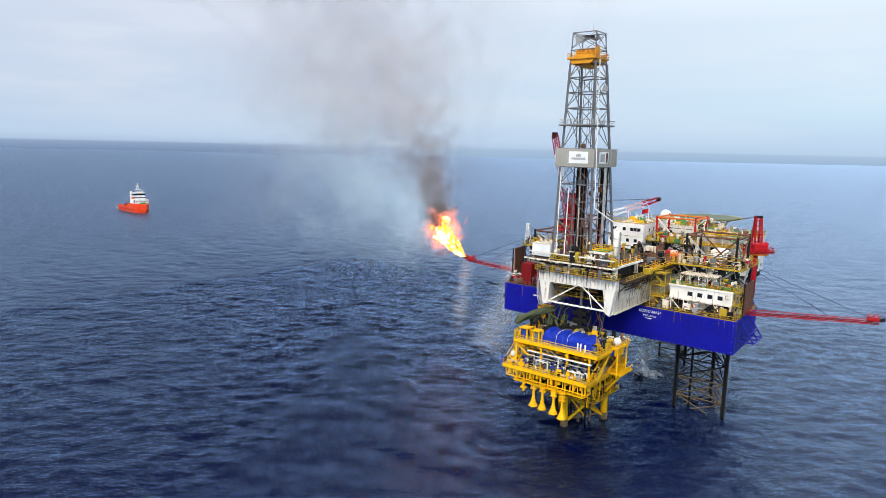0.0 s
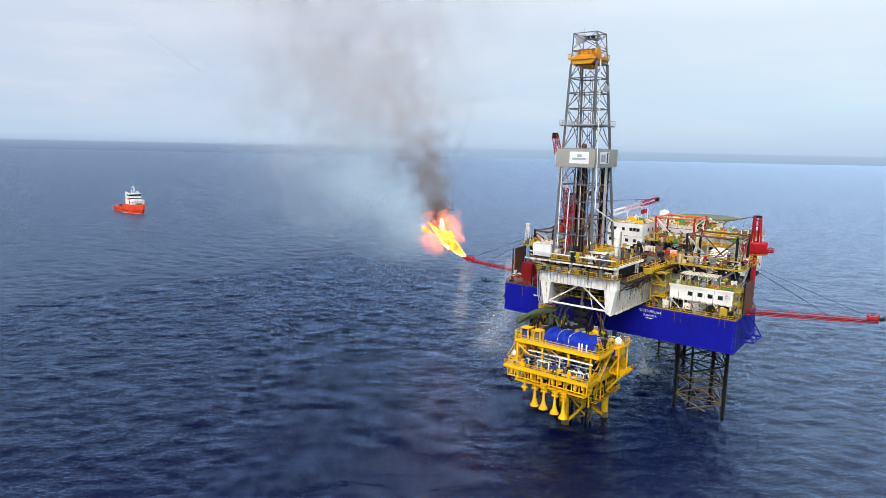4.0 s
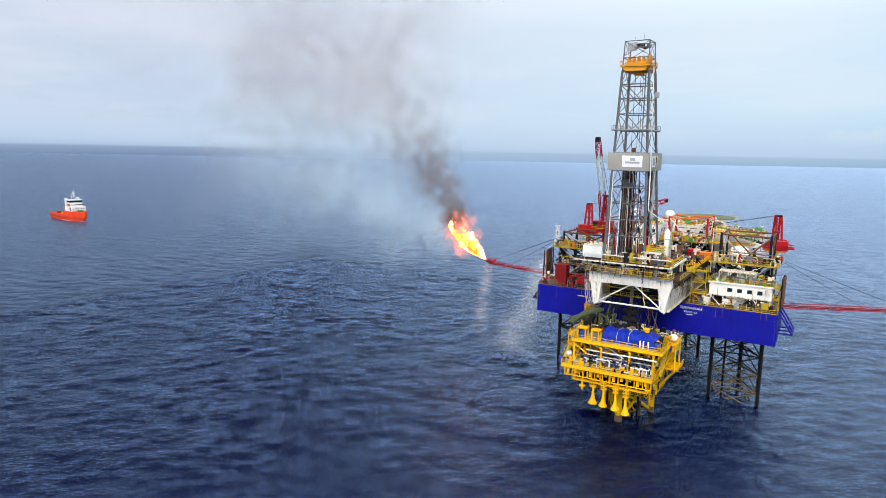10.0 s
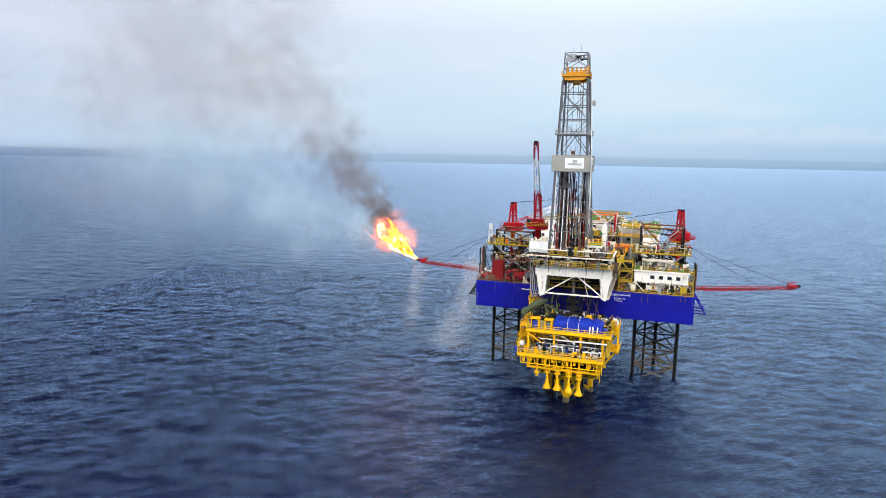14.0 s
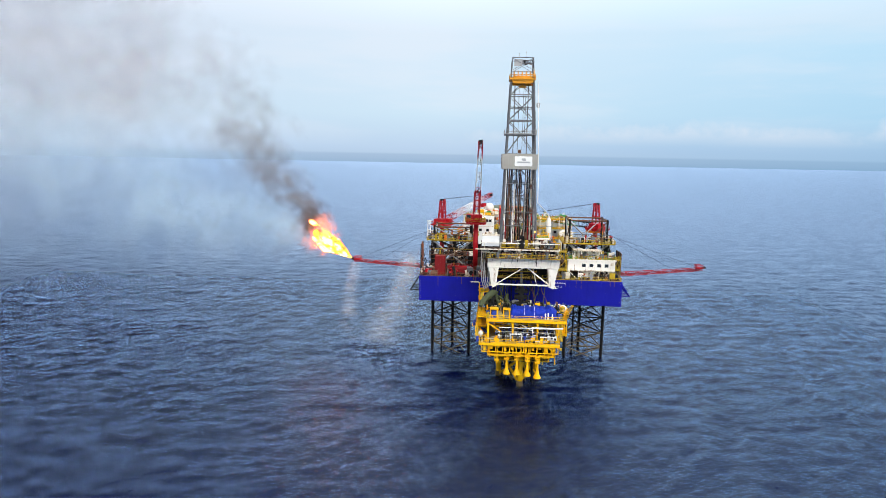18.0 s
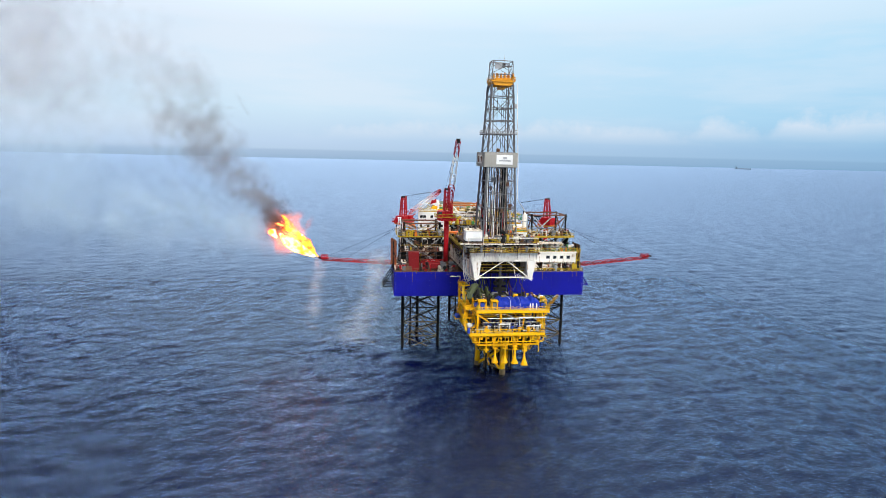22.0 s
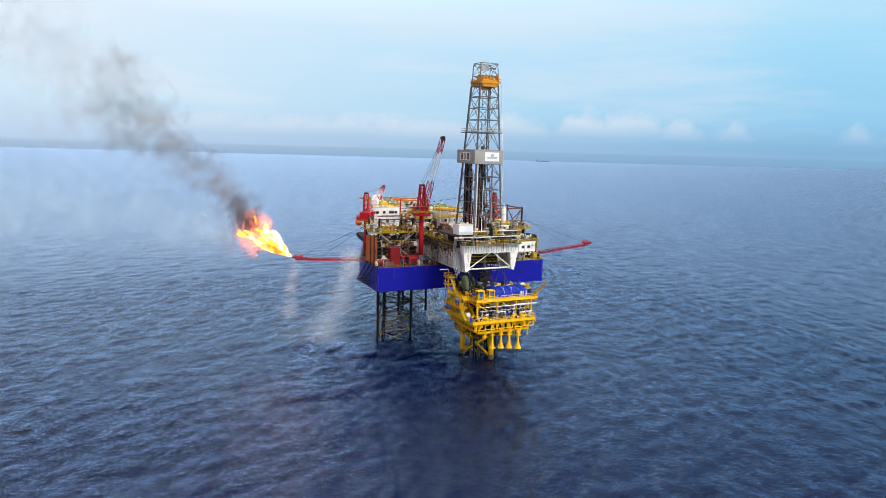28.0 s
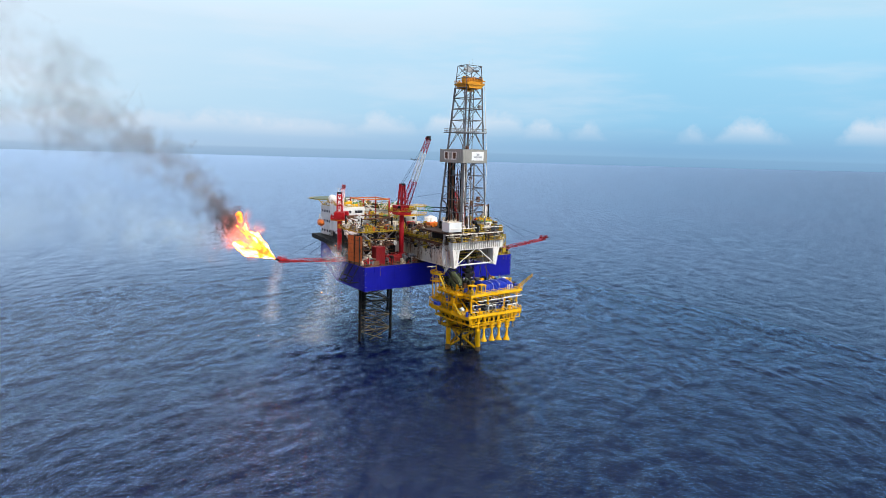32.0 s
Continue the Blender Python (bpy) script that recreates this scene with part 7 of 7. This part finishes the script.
def xmas_tree(x, y, m):
    t = thing("wellhead_tree", x, y, 16.4, "compact wellhead valve tree with handwheels", "valve tree", "wellhead trees")
    part("spool", tube(B(), (x, y, 16.4), (x, y, 19.2), 0.28, 10), GREY, t)
    for k, z in enumerate((17.0, 17.9, 18.7)):
        part("valve_block", box(B(), x - 0.42, x + 0.42, y - 0.42, y + 0.42, z - 0.24, z + 0.24, 0.06), m, t)
        part("handwheel", tube(B(), (x, y - 0.62, z), (x, y - 0.7, z), 0.34, 12), m if k % 2 else DARK, t)
    part("wing_pipe", pipe(B(), [(x, y, 18.3), (x + 0.9, y, 18.3), (x + 0.9, y, 17.2)], 0.13), CLEAN_WHITE if (int(x * 7)) % 2 else GREY, t)


rng = random.Random(12)
for i in range(9):
    for j in range(3):
        xmas_tree(-7.6 + i * 2.05, -29.9 + j * 3.1 + rng.uniform(-0.2, 0.2), (ENGINE_BLUE, GREY, DARK, ENGINE_BLUE, LIGHT_GREY)[(i * 2 + j) % 5])


def netting():
    """Grey-green netting draped over bundled hoses between the platform and the rig."""
    t = thing("draped_hose_bundle", -8, -16, 25, "grey-green net-wrapped hose bundle slung between platform and rig", "hose bundle")
    bm = B()
    rng = random.Random(2)
    path = [Vector(p) for p in ((-12.6, -26.6, 25.9), (-12.2, -25.6, 26.6), (-11.4, -23.4, 27.2), (-10.4, -20.8, 27.7), (-9.2, -18.2, 28.2), (-7.8, -15.4, 28.0))]
    rings = []
    for i, p in enumerate(path):
        d = (path[min(i + 1, 5)] - path[max(i - 1, 0)]).normalized()
        s = d.cross(Vector((0, 0, 1))).normalized()
        u = s.cross(d)
        rings.append([bm.verts.new(p + (s * math.cos(a * math.pi / 6) * 0.95 + u * math.sin(a * math.pi / 6) * 0.85) * rng.uniform(0.65, 1.3) * (0.55 if i in (0, 5) else 1)) for a in range(12)])
    for a, b_ in zip(rings, rings[1:]):
        for k in range(12):
            bm.faces.new((a[k], a[(k + 1) % 12], b_[(k + 1) % 12], b_[k]))
    bm.faces.new(rings[0][::-1])
    bm.faces.new(rings[-1])
    bmesh.ops.recalc_face_normals(bm, faces=bm.faces)
    part("net_wrap", bm, NET, t)
    for k in range(16):
        x, y = rng.uniform(-11, -3.5), rng.uniform(-24, -14)
        part("net_fold", pipe(B(), [(x, y, 23.1), (x + rng.uniform(-0.8, 0.8), y + 0.6, 24.6 + rng.uniform(0, 1.6)), (x + rng.uniform(-1.2, 1.2), y + 1.6, 25.5 + rng.uniform(0, 2)), (x + rng.uniform(-1.2, 1.2), y + 3.0, 24.5 + rng.uniform(0, 2))], rng.uniform(0.2, 0.5), 6), (NET, DARK, NET, DARK)[k % 4], t)
    for k in range(8):
        x = -9 + k * 0.7
        part("hose", pipe(B(), [(x, -17.5 + 0.4 * (k % 3), 23.0), (x + 0.2, -16.8, 26), (x - 0.3, -14.5, 28.2), (x, -10, 30)], 0.13, 6), DARK if k % 2 else NET, t)
    bp = thing("blowout_preventer", 0.5, -14, 23, "dark stacked blowout preventer below the drill floor", "well equipment")
    part("stack_body", tube(B(), (-0.2, -15, 23), (-0.2, -15, 30), 0.9, 14), DARK, bp)
    for k in range(3):
        part("ram_block", box(B(), -2.2, 1.8, -15.9, -14.1, 24 + k * 1.9, 25.2 + k * 1.9, 0.15), DARK, bp)
    part("riser", tube(B(), (-0.2, -15, 30), (-0.2, -15, 39.4), 0.45, 12), GREY, bp)
    for x in (-3.2, 2.6):
        bar("riser_line", (x, -14.5, 23), (x, -14.5, 36), 0.14, DARK, bp)
    rng = random.Random(88)
    for k in range(26):
        x, y, z = rng.uniform(-9, 6), rng.uniform(-17, -13), 23.0
        part("stack_gear", box(B(), x, x + rng.uniform(0.5, 2.2), y, y + rng.uniform(0.5, 1.6), z, z + rng.uniform(0.6, 2.6), 0.08), rng.choice((DARK, DARK, BROWN, GREY, DARK)), bp)
    for k in range(14):
        x, y = rng.uniform(-8, 7), rng.uniform(-18, -11)
        part("stack_hose", pipe(B(), [(x, y, 23.2), (x + rng.uniform(-1, 1), y, 26), (x + rng.uniform(-1.5, 1.5), y + 0.8, 29), (x + rng.uniform(-1, 1), y + 1, 31)], rng.uniform(0.07, 0.16), 5), rng.choice((DARK, NET, BROWN)), bp)


netting()


# ---- vessels ----
def supply_vessel():
    t = thing("supply_vessel", 0, 0, 0, "orange-red offshore supply vessel with a white wheelhouse block", "ship")
    L, W = 30.0, 8.0
    plan = [(-L, -W), (-L, W), (12, W), (20, W * 0.8), (26, W * 0.45), (L, 0), (26, -W * 0.45), (20, -W * 0.8), (12, -W)]
    bm = B()
    sec = []
    for z, k in ((-2, 0.9), (1.0, 0.96), (4.2, 1.0)):
        sec.append([bm.verts.new((x * (1 if x < 12 else 0.93 + 0.07 * (z + 2) / 6), y * k, z)) for x, y in plan])
    for a, b_ in zip(sec, sec[1:]):
        for i in range(9):
            bm.faces.new((a[i], a[(i + 1) % 9], b_[(i + 1) % 9], b_[i]))
    bm.faces.new(sec[0])
    bm.faces.new(sec[-1])
    bmesh.ops.recalc_face_normals(bm, faces=bm.faces)
    part("ship_hull", bm, HULL_ORANGE, t)
    fo = [(2, -W), (2, W), (12, W), (20.5, W * 0.85), (27, W * 0.5), (31.5, 0), (27, -W * 0.5), (20.5, -W * 0.85), (12, -W)]
    part("forecastle", prism(B(), fo, 4.2, 9.6, 0.1), HULL_ORANGE, t, "high orange bow")
    part("aft_deck", box(B(), -29, 1.9, -7.2, 7.2, 4.2, 4.4), RUST, t)
    for s in (-1, 1):
        part("bulwark", box(B(), -30, 2, s * 7.6 - 0.25, s * 7.6 + 0.25, 4.2, 6.0), HULL_ORANGE, t)
    part("fender_strip", box(B(), -30.1, 12, -8.15, 8.15, 2.6, 3.0), DARK, t)
    h = part("deckhouse", box(B(), 3.5, 19, -7.0, 7.0, 9.6, 14.2, 0.2), CLEAN_WHITE, t, "white superstructure")
    h2 = part("upper_house", box(B(), 4.0, 15.5, -5.2, 5.2, 14.2, 17.2, 0.2), CLEAN_WHITE, t)
    part("house_windows", box(B(), 6.0, 15.58, -5.28, 5.28, 15.4, 16.2), GLASS, h2)
    for y in (-6.2, 6.2):
        part("life_raft", tube(B(), (9, y, 15.2), (12, y, 15.2), 0.9, 10), ORANGE, t)
    bar("foremast", (22, 0, 9.6), (22, 0, 16.5), 0.25, CLEAN_WHITE, t)
    br = part("wheelhouse", box(B(), 5.5, 13.5, -5.6, 5.6, 17.2, 20.4, 0.5), CLEAN_WHITE, t)
    part("wheelhouse_glazing", box(B(), 5.35, 13.65, -5.75, 5.75, 18.2, 19.8), GLASS, br)
    part("bridge_roof", box(B(), 4.9, 14.2, -6.2, 6.2, 20.4, 20.8), CLEAN_WHITE, t)
    for y in (-5.2, -2.6, 0, 2.6, 5.2):
        part("port_light", box(B(), 18.95, 19.08, y - 0.45, y + 0.45, 11.6, 12.6), GLASS, h)
    for s in (-1, 1):
        # no hollow here: a dark plate on the wall paints the recess's shade
        part("boat_recess", box(B(), 15.0, 17.6, s * 7.0 - 0.08, s * 7.0 + 0.08, 10.4, 13.4), DARK, h)
        part("exhaust_stack", box(B(), 3.0, 6.2, s * 5.6 - 1.0, s * 5.6 + 1.0, 14.2, 22.4, 0.3), CLEAN_WHITE, t)
        bar("mast_leg", (8, s * 2.0, 20.8), (8.6, s * 0.6, 28.5), 0.28, CLEAN_WHITE, t)
    bar("mast", (9, 0, 20.8), (9, 0, 31.5), 0.24, CLEAN_WHITE, t)
    for z, w in ((24.0, 3.2), (27.0, 2.2)):
        part("radar_arm", box(B(), 8.6, 9.4, -w, w, z, z + 0.35), CLEAN_WHITE, t)
    part("foredeck_gear", box(B(), 20, 24, -2.5, 2.5, 9.6, 11.0, 0.2), GREEN, t)
    for k in range(5):
        part("deck_cargo", box(B(), -24 + k * 4.6, -21.5 + k * 4.6, -4 + k % 2 * 3, -0.5 + k % 2 * 3, 4.4, 6.8, 0.1), (RED, ENGINE_BLUE, DULL_YELLOW, GREY, WHITE)[k], t)
    return t


SHIP = supply_vessel()
SHIP.scale = (0.93, 0.93, 0.93)


def wake():
    t = thing("wake_foam", 0, 0, 0, "pale foam trailing from the supply vessel", "foam")
    rng = random.Random(8)
    bm = B()
    for k in range(60):
        x = -30 - abs(rng.gauss(0, 16))
        y = rng.gauss(0, 2.6 + 0.06 * abs(x + 30))
        s = rng.uniform(0.15, 0.6)
        bmesh.ops.create_icosphere(bm, subdivisions=1, radius=s, matrix=Matrix.Translation((x, y, 0.25)) @ Matrix.Diagonal((2.4, 1, 0.3, 1)))
    for k in range(120):
        a = rng.uniform(-1, 1)
        x = 27 - 26 * abs(a) + rng.uniform(-1, 1)
        bmesh.ops.create_icosphere(bm, subdivisions=1, radius=rng.uniform(0.2, 0.6), matrix=Matrix.Translation((x, math.copysign(min(8.4, 1.6 + 9 * abs(a)), a), 0.3)) @ Matrix.Diagonal((2, 1, 0.35, 1)))
    part("foam_flecks", bm, FOAM, t)
    t["kind"] = "stuff"
    return t


FOAM = fleck("sea_foam", (0.85, 0.9, 0.93), 0.6)
WAKE = wake()


def tanker():
    x, y = 2592.0, 3885.0
    t = thing("tanker", x, y, 0, "dark tanker hull far away on the horizon", "ship")
    d = Vector((math.cos(radians(-33)), math.sin(radians(-33)), 0))
    n = Vector((-d.y, d.x, 0))

    def blk(name, a0, a1, w, z0, z1):
        bm = box(B(), a0, a1, -w, w, z0, z1, 0.5)
        bmesh.ops.transform(bm, matrix=Matrix.Translation((x, y, 0)) @ Matrix.Rotation(radians(-33), 4, "Z"), verts=bm.verts)
        return part(name, bm, HAZE_GREY, t)

    blk("tanker_hull", -48, 48, 8, -3, 6)
    blk("stern_house", -46, -36, 7, 6, 15)
    blk("funnel", -47, -43, 2.5, 15, 18)
    blk("bow_rise", 40, 48.6, 7, 6, 8)
    blk("cargo_mast", -2, 0, 1, 6, 11)


tanker()


# ---- flare, smoke and spray ----
TIP = Vector((-60.0, 14.2, 32.4))


def wisp_cloud(name, radius, n, seed, mat, stretch=(1, 1, 1), spread=0.34, size=(0.28, 0.58)):
    """A billow of soft-rimmed wisps lying every way, thickest inside."""
    rng = np.random.default_rng(seed)
    ang = np.linspace(0, 2 * math.pi, 12, endpoint=False)
    v, f, th = [], [], []
    for k in range(n):
        c = np.clip(rng.normal(0, spread, 3), -0.75, 0.75)
        q = rng.normal(size=(3, 3))
        u = q[0] / np.linalg.norm(q[0])
        w = np.cross(u, q[1])
        w /= np.linalg.norm(w)
        r = rng.uniform(*size)
        o = len(v)
        v.append(c)
        th.append(1.0)
        for a in ang:
            e = r * rng.uniform(0.8, 1.2)
            v.append(c + e * (math.cos(a) * u + math.sin(a) * w))
            th.append(0.0)
        f += [(o, o + 1 + i, o + 1 + (i + 1) % 12) for i in range(12)]
    me = bpy.data.meshes.new(name)
    me.from_pydata((np.array(v) * radius * np.array(stretch)).tolist(), [], f)
    me.attributes.new("thick", "FLOAT", "POINT").data.foreach_set("value", th)
    me.materials.append(mat)
    return me


def tongue(name, length, width, seed, mat):
    """A licking flame body along +x: blunt at the burner, torn at the end."""
    rng = random.Random(seed)
    bm = B()
    bmesh.ops.create_icosphere(bm, subdivisions=4, radius=1)
    off = Vector((rng.uniform(0, 50), rng.uniform(0, 50), rng.uniform(0, 50)))
    for v in bm.verts:
        u = (v.co.x + 1) / 2
        w = width * (0.14 + 1.25 * u) * (1.12 - 0.45 * u)
        n1 = noise.noise(v.co * 1.6 + off)
        n2 = noise.noise(v.co * 4.2 + off)
        k = max(0.15, 1 + 0.8 * n1 + 0.55 * n2 * u + 0.2 * n2)
        v.co = Vector((u * length * (1 + 0.25 * n1 * u), v.co.y * w * k, v.co.z * w * k + 0.35 * width * u * n1))
    me = mesh_of(name, bm, mat, True)
    return me


FLAMES, PUFFS = [], []


def flare():
    t = thing("gas_flare", *TIP, "roaring yellow-orange gas flare at the burner tip", "flame")
    rng = random.Random(31)
    ob = new("flame_body", tongue("flame_body", 14, 1.9, 1, FIRE_CORE))
    ob.parent = t
    FLAMES.append((ob, 0.0, 1))
    for k in range(11):
        l, w, m = rng.uniform(7, 18), rng.uniform(0.8, 1.8), (FIRE_EDGE, FIRE_CORE, FIRE_EDGE)[k % 3]
        ob = new("flame_tongue", tongue("flame_tongue", l, w, k + 5, m))
        ob.parent = t
        FLAMES.append((ob, k + 1.0, 2))
    for k in range(6):
        ob = new("flame_lick", tongue("flame_lick", rng.uniform(3, 5), rng.uniform(0.5, 1.1), k + 40, FIRE_EDGE if k % 2 else FIRE_CORE))
        ob.parent = t
        FLAMES.append((ob, k + 20.0, 4))
    glow = new("flame_glow", wisp_cloud("flame_glow", 8.5, 60, 77, GLOW, (1.2, 0.8, 1.0)))
    glow.parent = t
    tagged(glow, "pinkish vapour round the flame, glowing as if fire-lit", kind="stuff")
    FLAMES.append((glow, 9.0, 3))


flare()


def plume():
    rng = random.Random(44)
    clouds = {}

    def cloud(kind, r):
        k = rng.randrange(4)
        if (kind, k) not in clouds:
            mat = (SOOT, SMOKE, STEAM, GREY_SMOKE)[kind]
            clouds[kind, k] = wisp_cloud(("soot_wisps", "smoke_wisps", "haze_wisps", "smoke_wisps")[kind], 10, 20, 60 + k + kind * 7, mat, (1.25, 1, 0.7) if kind == 2 else (1, 1, 1))
        return clouds[kind, k], r / 10

    n = 92
    for i in range(n):
        s0 = 0.6 * (240 / 0.6) ** ((i + rng.uniform(0, 0.6)) / n)
        r = (4.8 + 0.36 * s0 + 0.0008 * s0 * s0) * rng.uniform(0.75, 1.25)
        kind = 0 if s0 < 4 else (3 if s0 < 30 else 1)
        me, k = cloud(kind, r)
        ob = new("smoke_puff", me)
        ob.scale = (k, k, k)
        tagged(ob, "drifting puff of dark grey smoke" if kind != 1 else "drifting puff of thin grey smoke", "smoke", "smoke plume", "stuff")
        PUFFS.append((ob, s0, r, rng.uniform(0, 6.28), rng.uniform(-1, 1), rng.uniform(-1, 1), 0))
    for i in range(46):
        s0 = 4 * (230 / 4) ** ((i + rng.uniform(0, 0.6)) / 46)
        r = 8 + 0.34 * s0
        me, k = cloud(2, r)
        ob = new("haze_puff", me)
        ob.scale = (k, k, k)
        tagged(ob, "drifting puff of pale blue haze", "haze", "flare haze", "stuff")
        PUFFS.append((ob, s0, r, rng.uniform(0, 6.28), rng.uniform(-1, 1), rng.uniform(-1, 1), 1))


plume()


def fan(name, drop, w0, w1, n, seed, mat=None):
    """A fall of soft mist below its source, widening as it drops along its own -z."""
    rng = np.random.default_rng(seed)
    ang = np.linspace(0, 2 * math.pi, 12, endpoint=False)
    v, f, th = [], [], []
    for k in range(n):
        u = rng.uniform() ** 1.25
        w = w0 + (w1 - w0) * u
        c = np.array([rng.normal(0, 0.42 * w), rng.normal(0, 0.42 * w), -drop * u])
        q = rng.normal(size=(2, 3))
        e = q[0] / np.linalg.norm(q[0])
        g = np.cross(e, q[1])
        g /= np.linalg.norm(g)
        r = (0.9 + 0.85 * w) * rng.uniform(0.7, 1.3)
        o = len(v)
        v.append(c)
        th.append(0.35 + 0.65 * (1 - u) if rng.uniform() < 0.8 else 1.0)
        for a in ang:
            p = c + r * (math.cos(a) * e + math.sin(a) * g)
            v.append(p)
            th.append(0.0)
        f += [(o, o + 1 + i, o + 1 + (i + 1) % 12) for i in range(12)]
    me = bpy.data.meshes.new(name)
    me.from_pydata(np.array(v).tolist(), [], f)
    me.attributes.new("thick", "FLOAT", "POINT").data.foreach_set("value", th)
    me.materials.append(mat or SPRAY)
    return me


def spray():
    """Cooling water falling as mist from the boom and the side of the hull."""
    main, thin, veil = fan("mist_fall", 33, 2.2, 8.0, 330, 90), fan("mist_fall", 26, 0.8, 4.5, 110, 91), fan("mist_fall", 18, 1.0, 4.0, 60, 92)
    ball = wisp_cloud("mist_wisps", 4.6, 55, 95, MIST)
    low = wisp_cloud("splash_wisps", 6, 9, 99, SPRAY, (1.6, 1.2, 0.16))
    small = wisp_cloud("splash_wisps", 2.2, 16, 98, SPRAY, (1.6, 1.0, 0.12))
    gush = fan("water_fall", 20, 0.8, 2.2, 150, 93, SPLASH)
    foot = wisp_cloud("splash_wisps", 3.4, 40, 97, SPLASH, (1.3, 1.1, 0.6))
    out = []
    for x, y, z, m, lean in ((1.6, 28.5, 20.6, gush, 3), (2.0, 29.0, 1.6, foot, 0), (-57, 18, 0.9, low, 0), (-36.5, 13.5, 31.5, main, 23), (-36, 15, 31, veil, 8), (-60, 14, 31, thin, 6), (-57.5, 14.5, 31, thin, 12), (-37.5, 13.8, 32.5, ball, 0), (-41, 14, 31.0, ball, 0), (-38.5, 14, 28.0, ball, 0), (-53, 21, 1.2, low, 0), (-48, 20, 1.0, low, 0), (5, 30, 1.0, low, 0), (-14, -5.5, 0.5, small, 0)):
        ob = new("water_mist", m)
        ob.matrix_basis = pose(x, y, z, 0, lean, 0)
        tagged(ob, "thin white curtain of falling cooling water mist", "water spray", "cooling sprays", "stuff")
        out.append((ob, x, y, z, lean))
    return out


MISTS = spray()


# ---- what moves ----
def motions():
    rng = random.Random(17)
    # the sea drifts with the wind
    walk(SEA, [(0, pose(0, 0, 0)), (16, pose(-26, 15, 0)), (32, pose(-52, 30, 0))])
    rows = [(t, pose(-576.6 + 0.22 * t, 145.5 - 0.15 * t, 0.15 * math.sin(t * 0.9), 0.5 * math.sin(t * 0.7), 0.6 * math.sin(t * 0.8), -6)) for t in range(0, 33, 2)]
    walk(SHIP, rows)
    walk(WAKE, [(t, pose(-576.6 + 0.22 * t, 145.5 - 0.15 * t, 0, 0, 0, -6)) for t in (0, 32)])
    # flames leap and sway
    for ob, ph, kind in FLAMES:
        rows = []
        n = 65
        for i in range(n):
            t = i * 0.5
            if kind == 3:
                a = Matrix.Translation((-11, 1, 8.5)) @ Euler((0.3 * math.sin(t * 1.3), 0.3 * math.sin(t), t * 0.25)).to_matrix().to_4x4()
                rows.append((t, a))
                continue
            if kind == 4:
                far = 11 + 5 * math.sin(t * 0.8 + ph * 1.7)
                a = radians(36 + 10 * math.sin(t * 1.3 + ph))
                rows.append((t, Matrix.Translation((-far * math.cos(a), 2.2 * math.sin(ph * 2 + t), far * math.sin(a))) @ pose(0, 0, 0, 0, -(45 + 30 * math.sin(t * 1.1 + ph)), 180)))
                continue
            up = 32 + 7 * math.sin(t * 1.7 + ph * 2.1) + rng.uniform(-6, 6) + (8 if kind == 2 else 0)
            side = 5 * math.sin(t * 1.1 + ph) + rng.uniform(-5, 5)
            rows.append((t, Matrix.Translation((rng.uniform(-1.5, 0) * (kind - 1), rng.uniform(-0.4, 0.4), rng.uniform(-0.2, 0.5) * (kind - 1))) @ pose(0, 0, 0, 0, -up, 180 + side) @ pose(0, 0, 0, 40 * math.sin(t * 0.9 + ph * 3), 0, 0)))
        walk(ob, rows)
    # smoke stretches away down wind, ever faster with distance
    d0, d1 = Vector((-0.86, 0.52, 0.0)), Vector((-0.86, 0.50, 0.14))
    for ob, s0, r, ph, a, b_, kind in PUFFS:
        rows = []
        for t in range(0, 33, 4):
            s = s0 * math.exp(0.022 * t)
            if kind == 0:
                # steep out of the flame, then bent over by the wind
                p = TIP + Vector((-12, 1.5, 10)) + d0 * s + Vector((0, 0, 84 * (1 - math.exp(-s / 72))))
                w = 0.14 * s + 0.6
                p += Vector((0.7 * a, 0.9 * b_, 0.9 * a)) * w
                p += Vector((0.5, 0.6, 1)) * (0.06 * s * math.sin(s * 0.06 + 0.22 * t))
            else:
                p = TIP + Vector((-11, 1.5, 6)) + d1 * s
                p += Vector((0.3 * a, 0.5 * b_, 0.7 * a)) * (0.10 * s + 1)
            rows.append((t, Matrix.Translation(p) @ Euler((ph + t * 0.05 * a, ph * 2 + t * 0.06 * b_, ph * 3 + t * 0.05)).to_matrix().to_4x4()))
        walk(ob, rows)
    for ob, x, y, z, lean in MISTS:
        walk(ob, [(t, pose(x + 0.5 * math.sin(t * 0.6 + x), y + 0.4 * math.sin(t * 0.5), z + 0.3 * math.sin(t * 0.8 + y), 0, lean + 2 * math.sin(t * 0.7 + x), 0)) for t in range(0, 33, 2)])


motions()
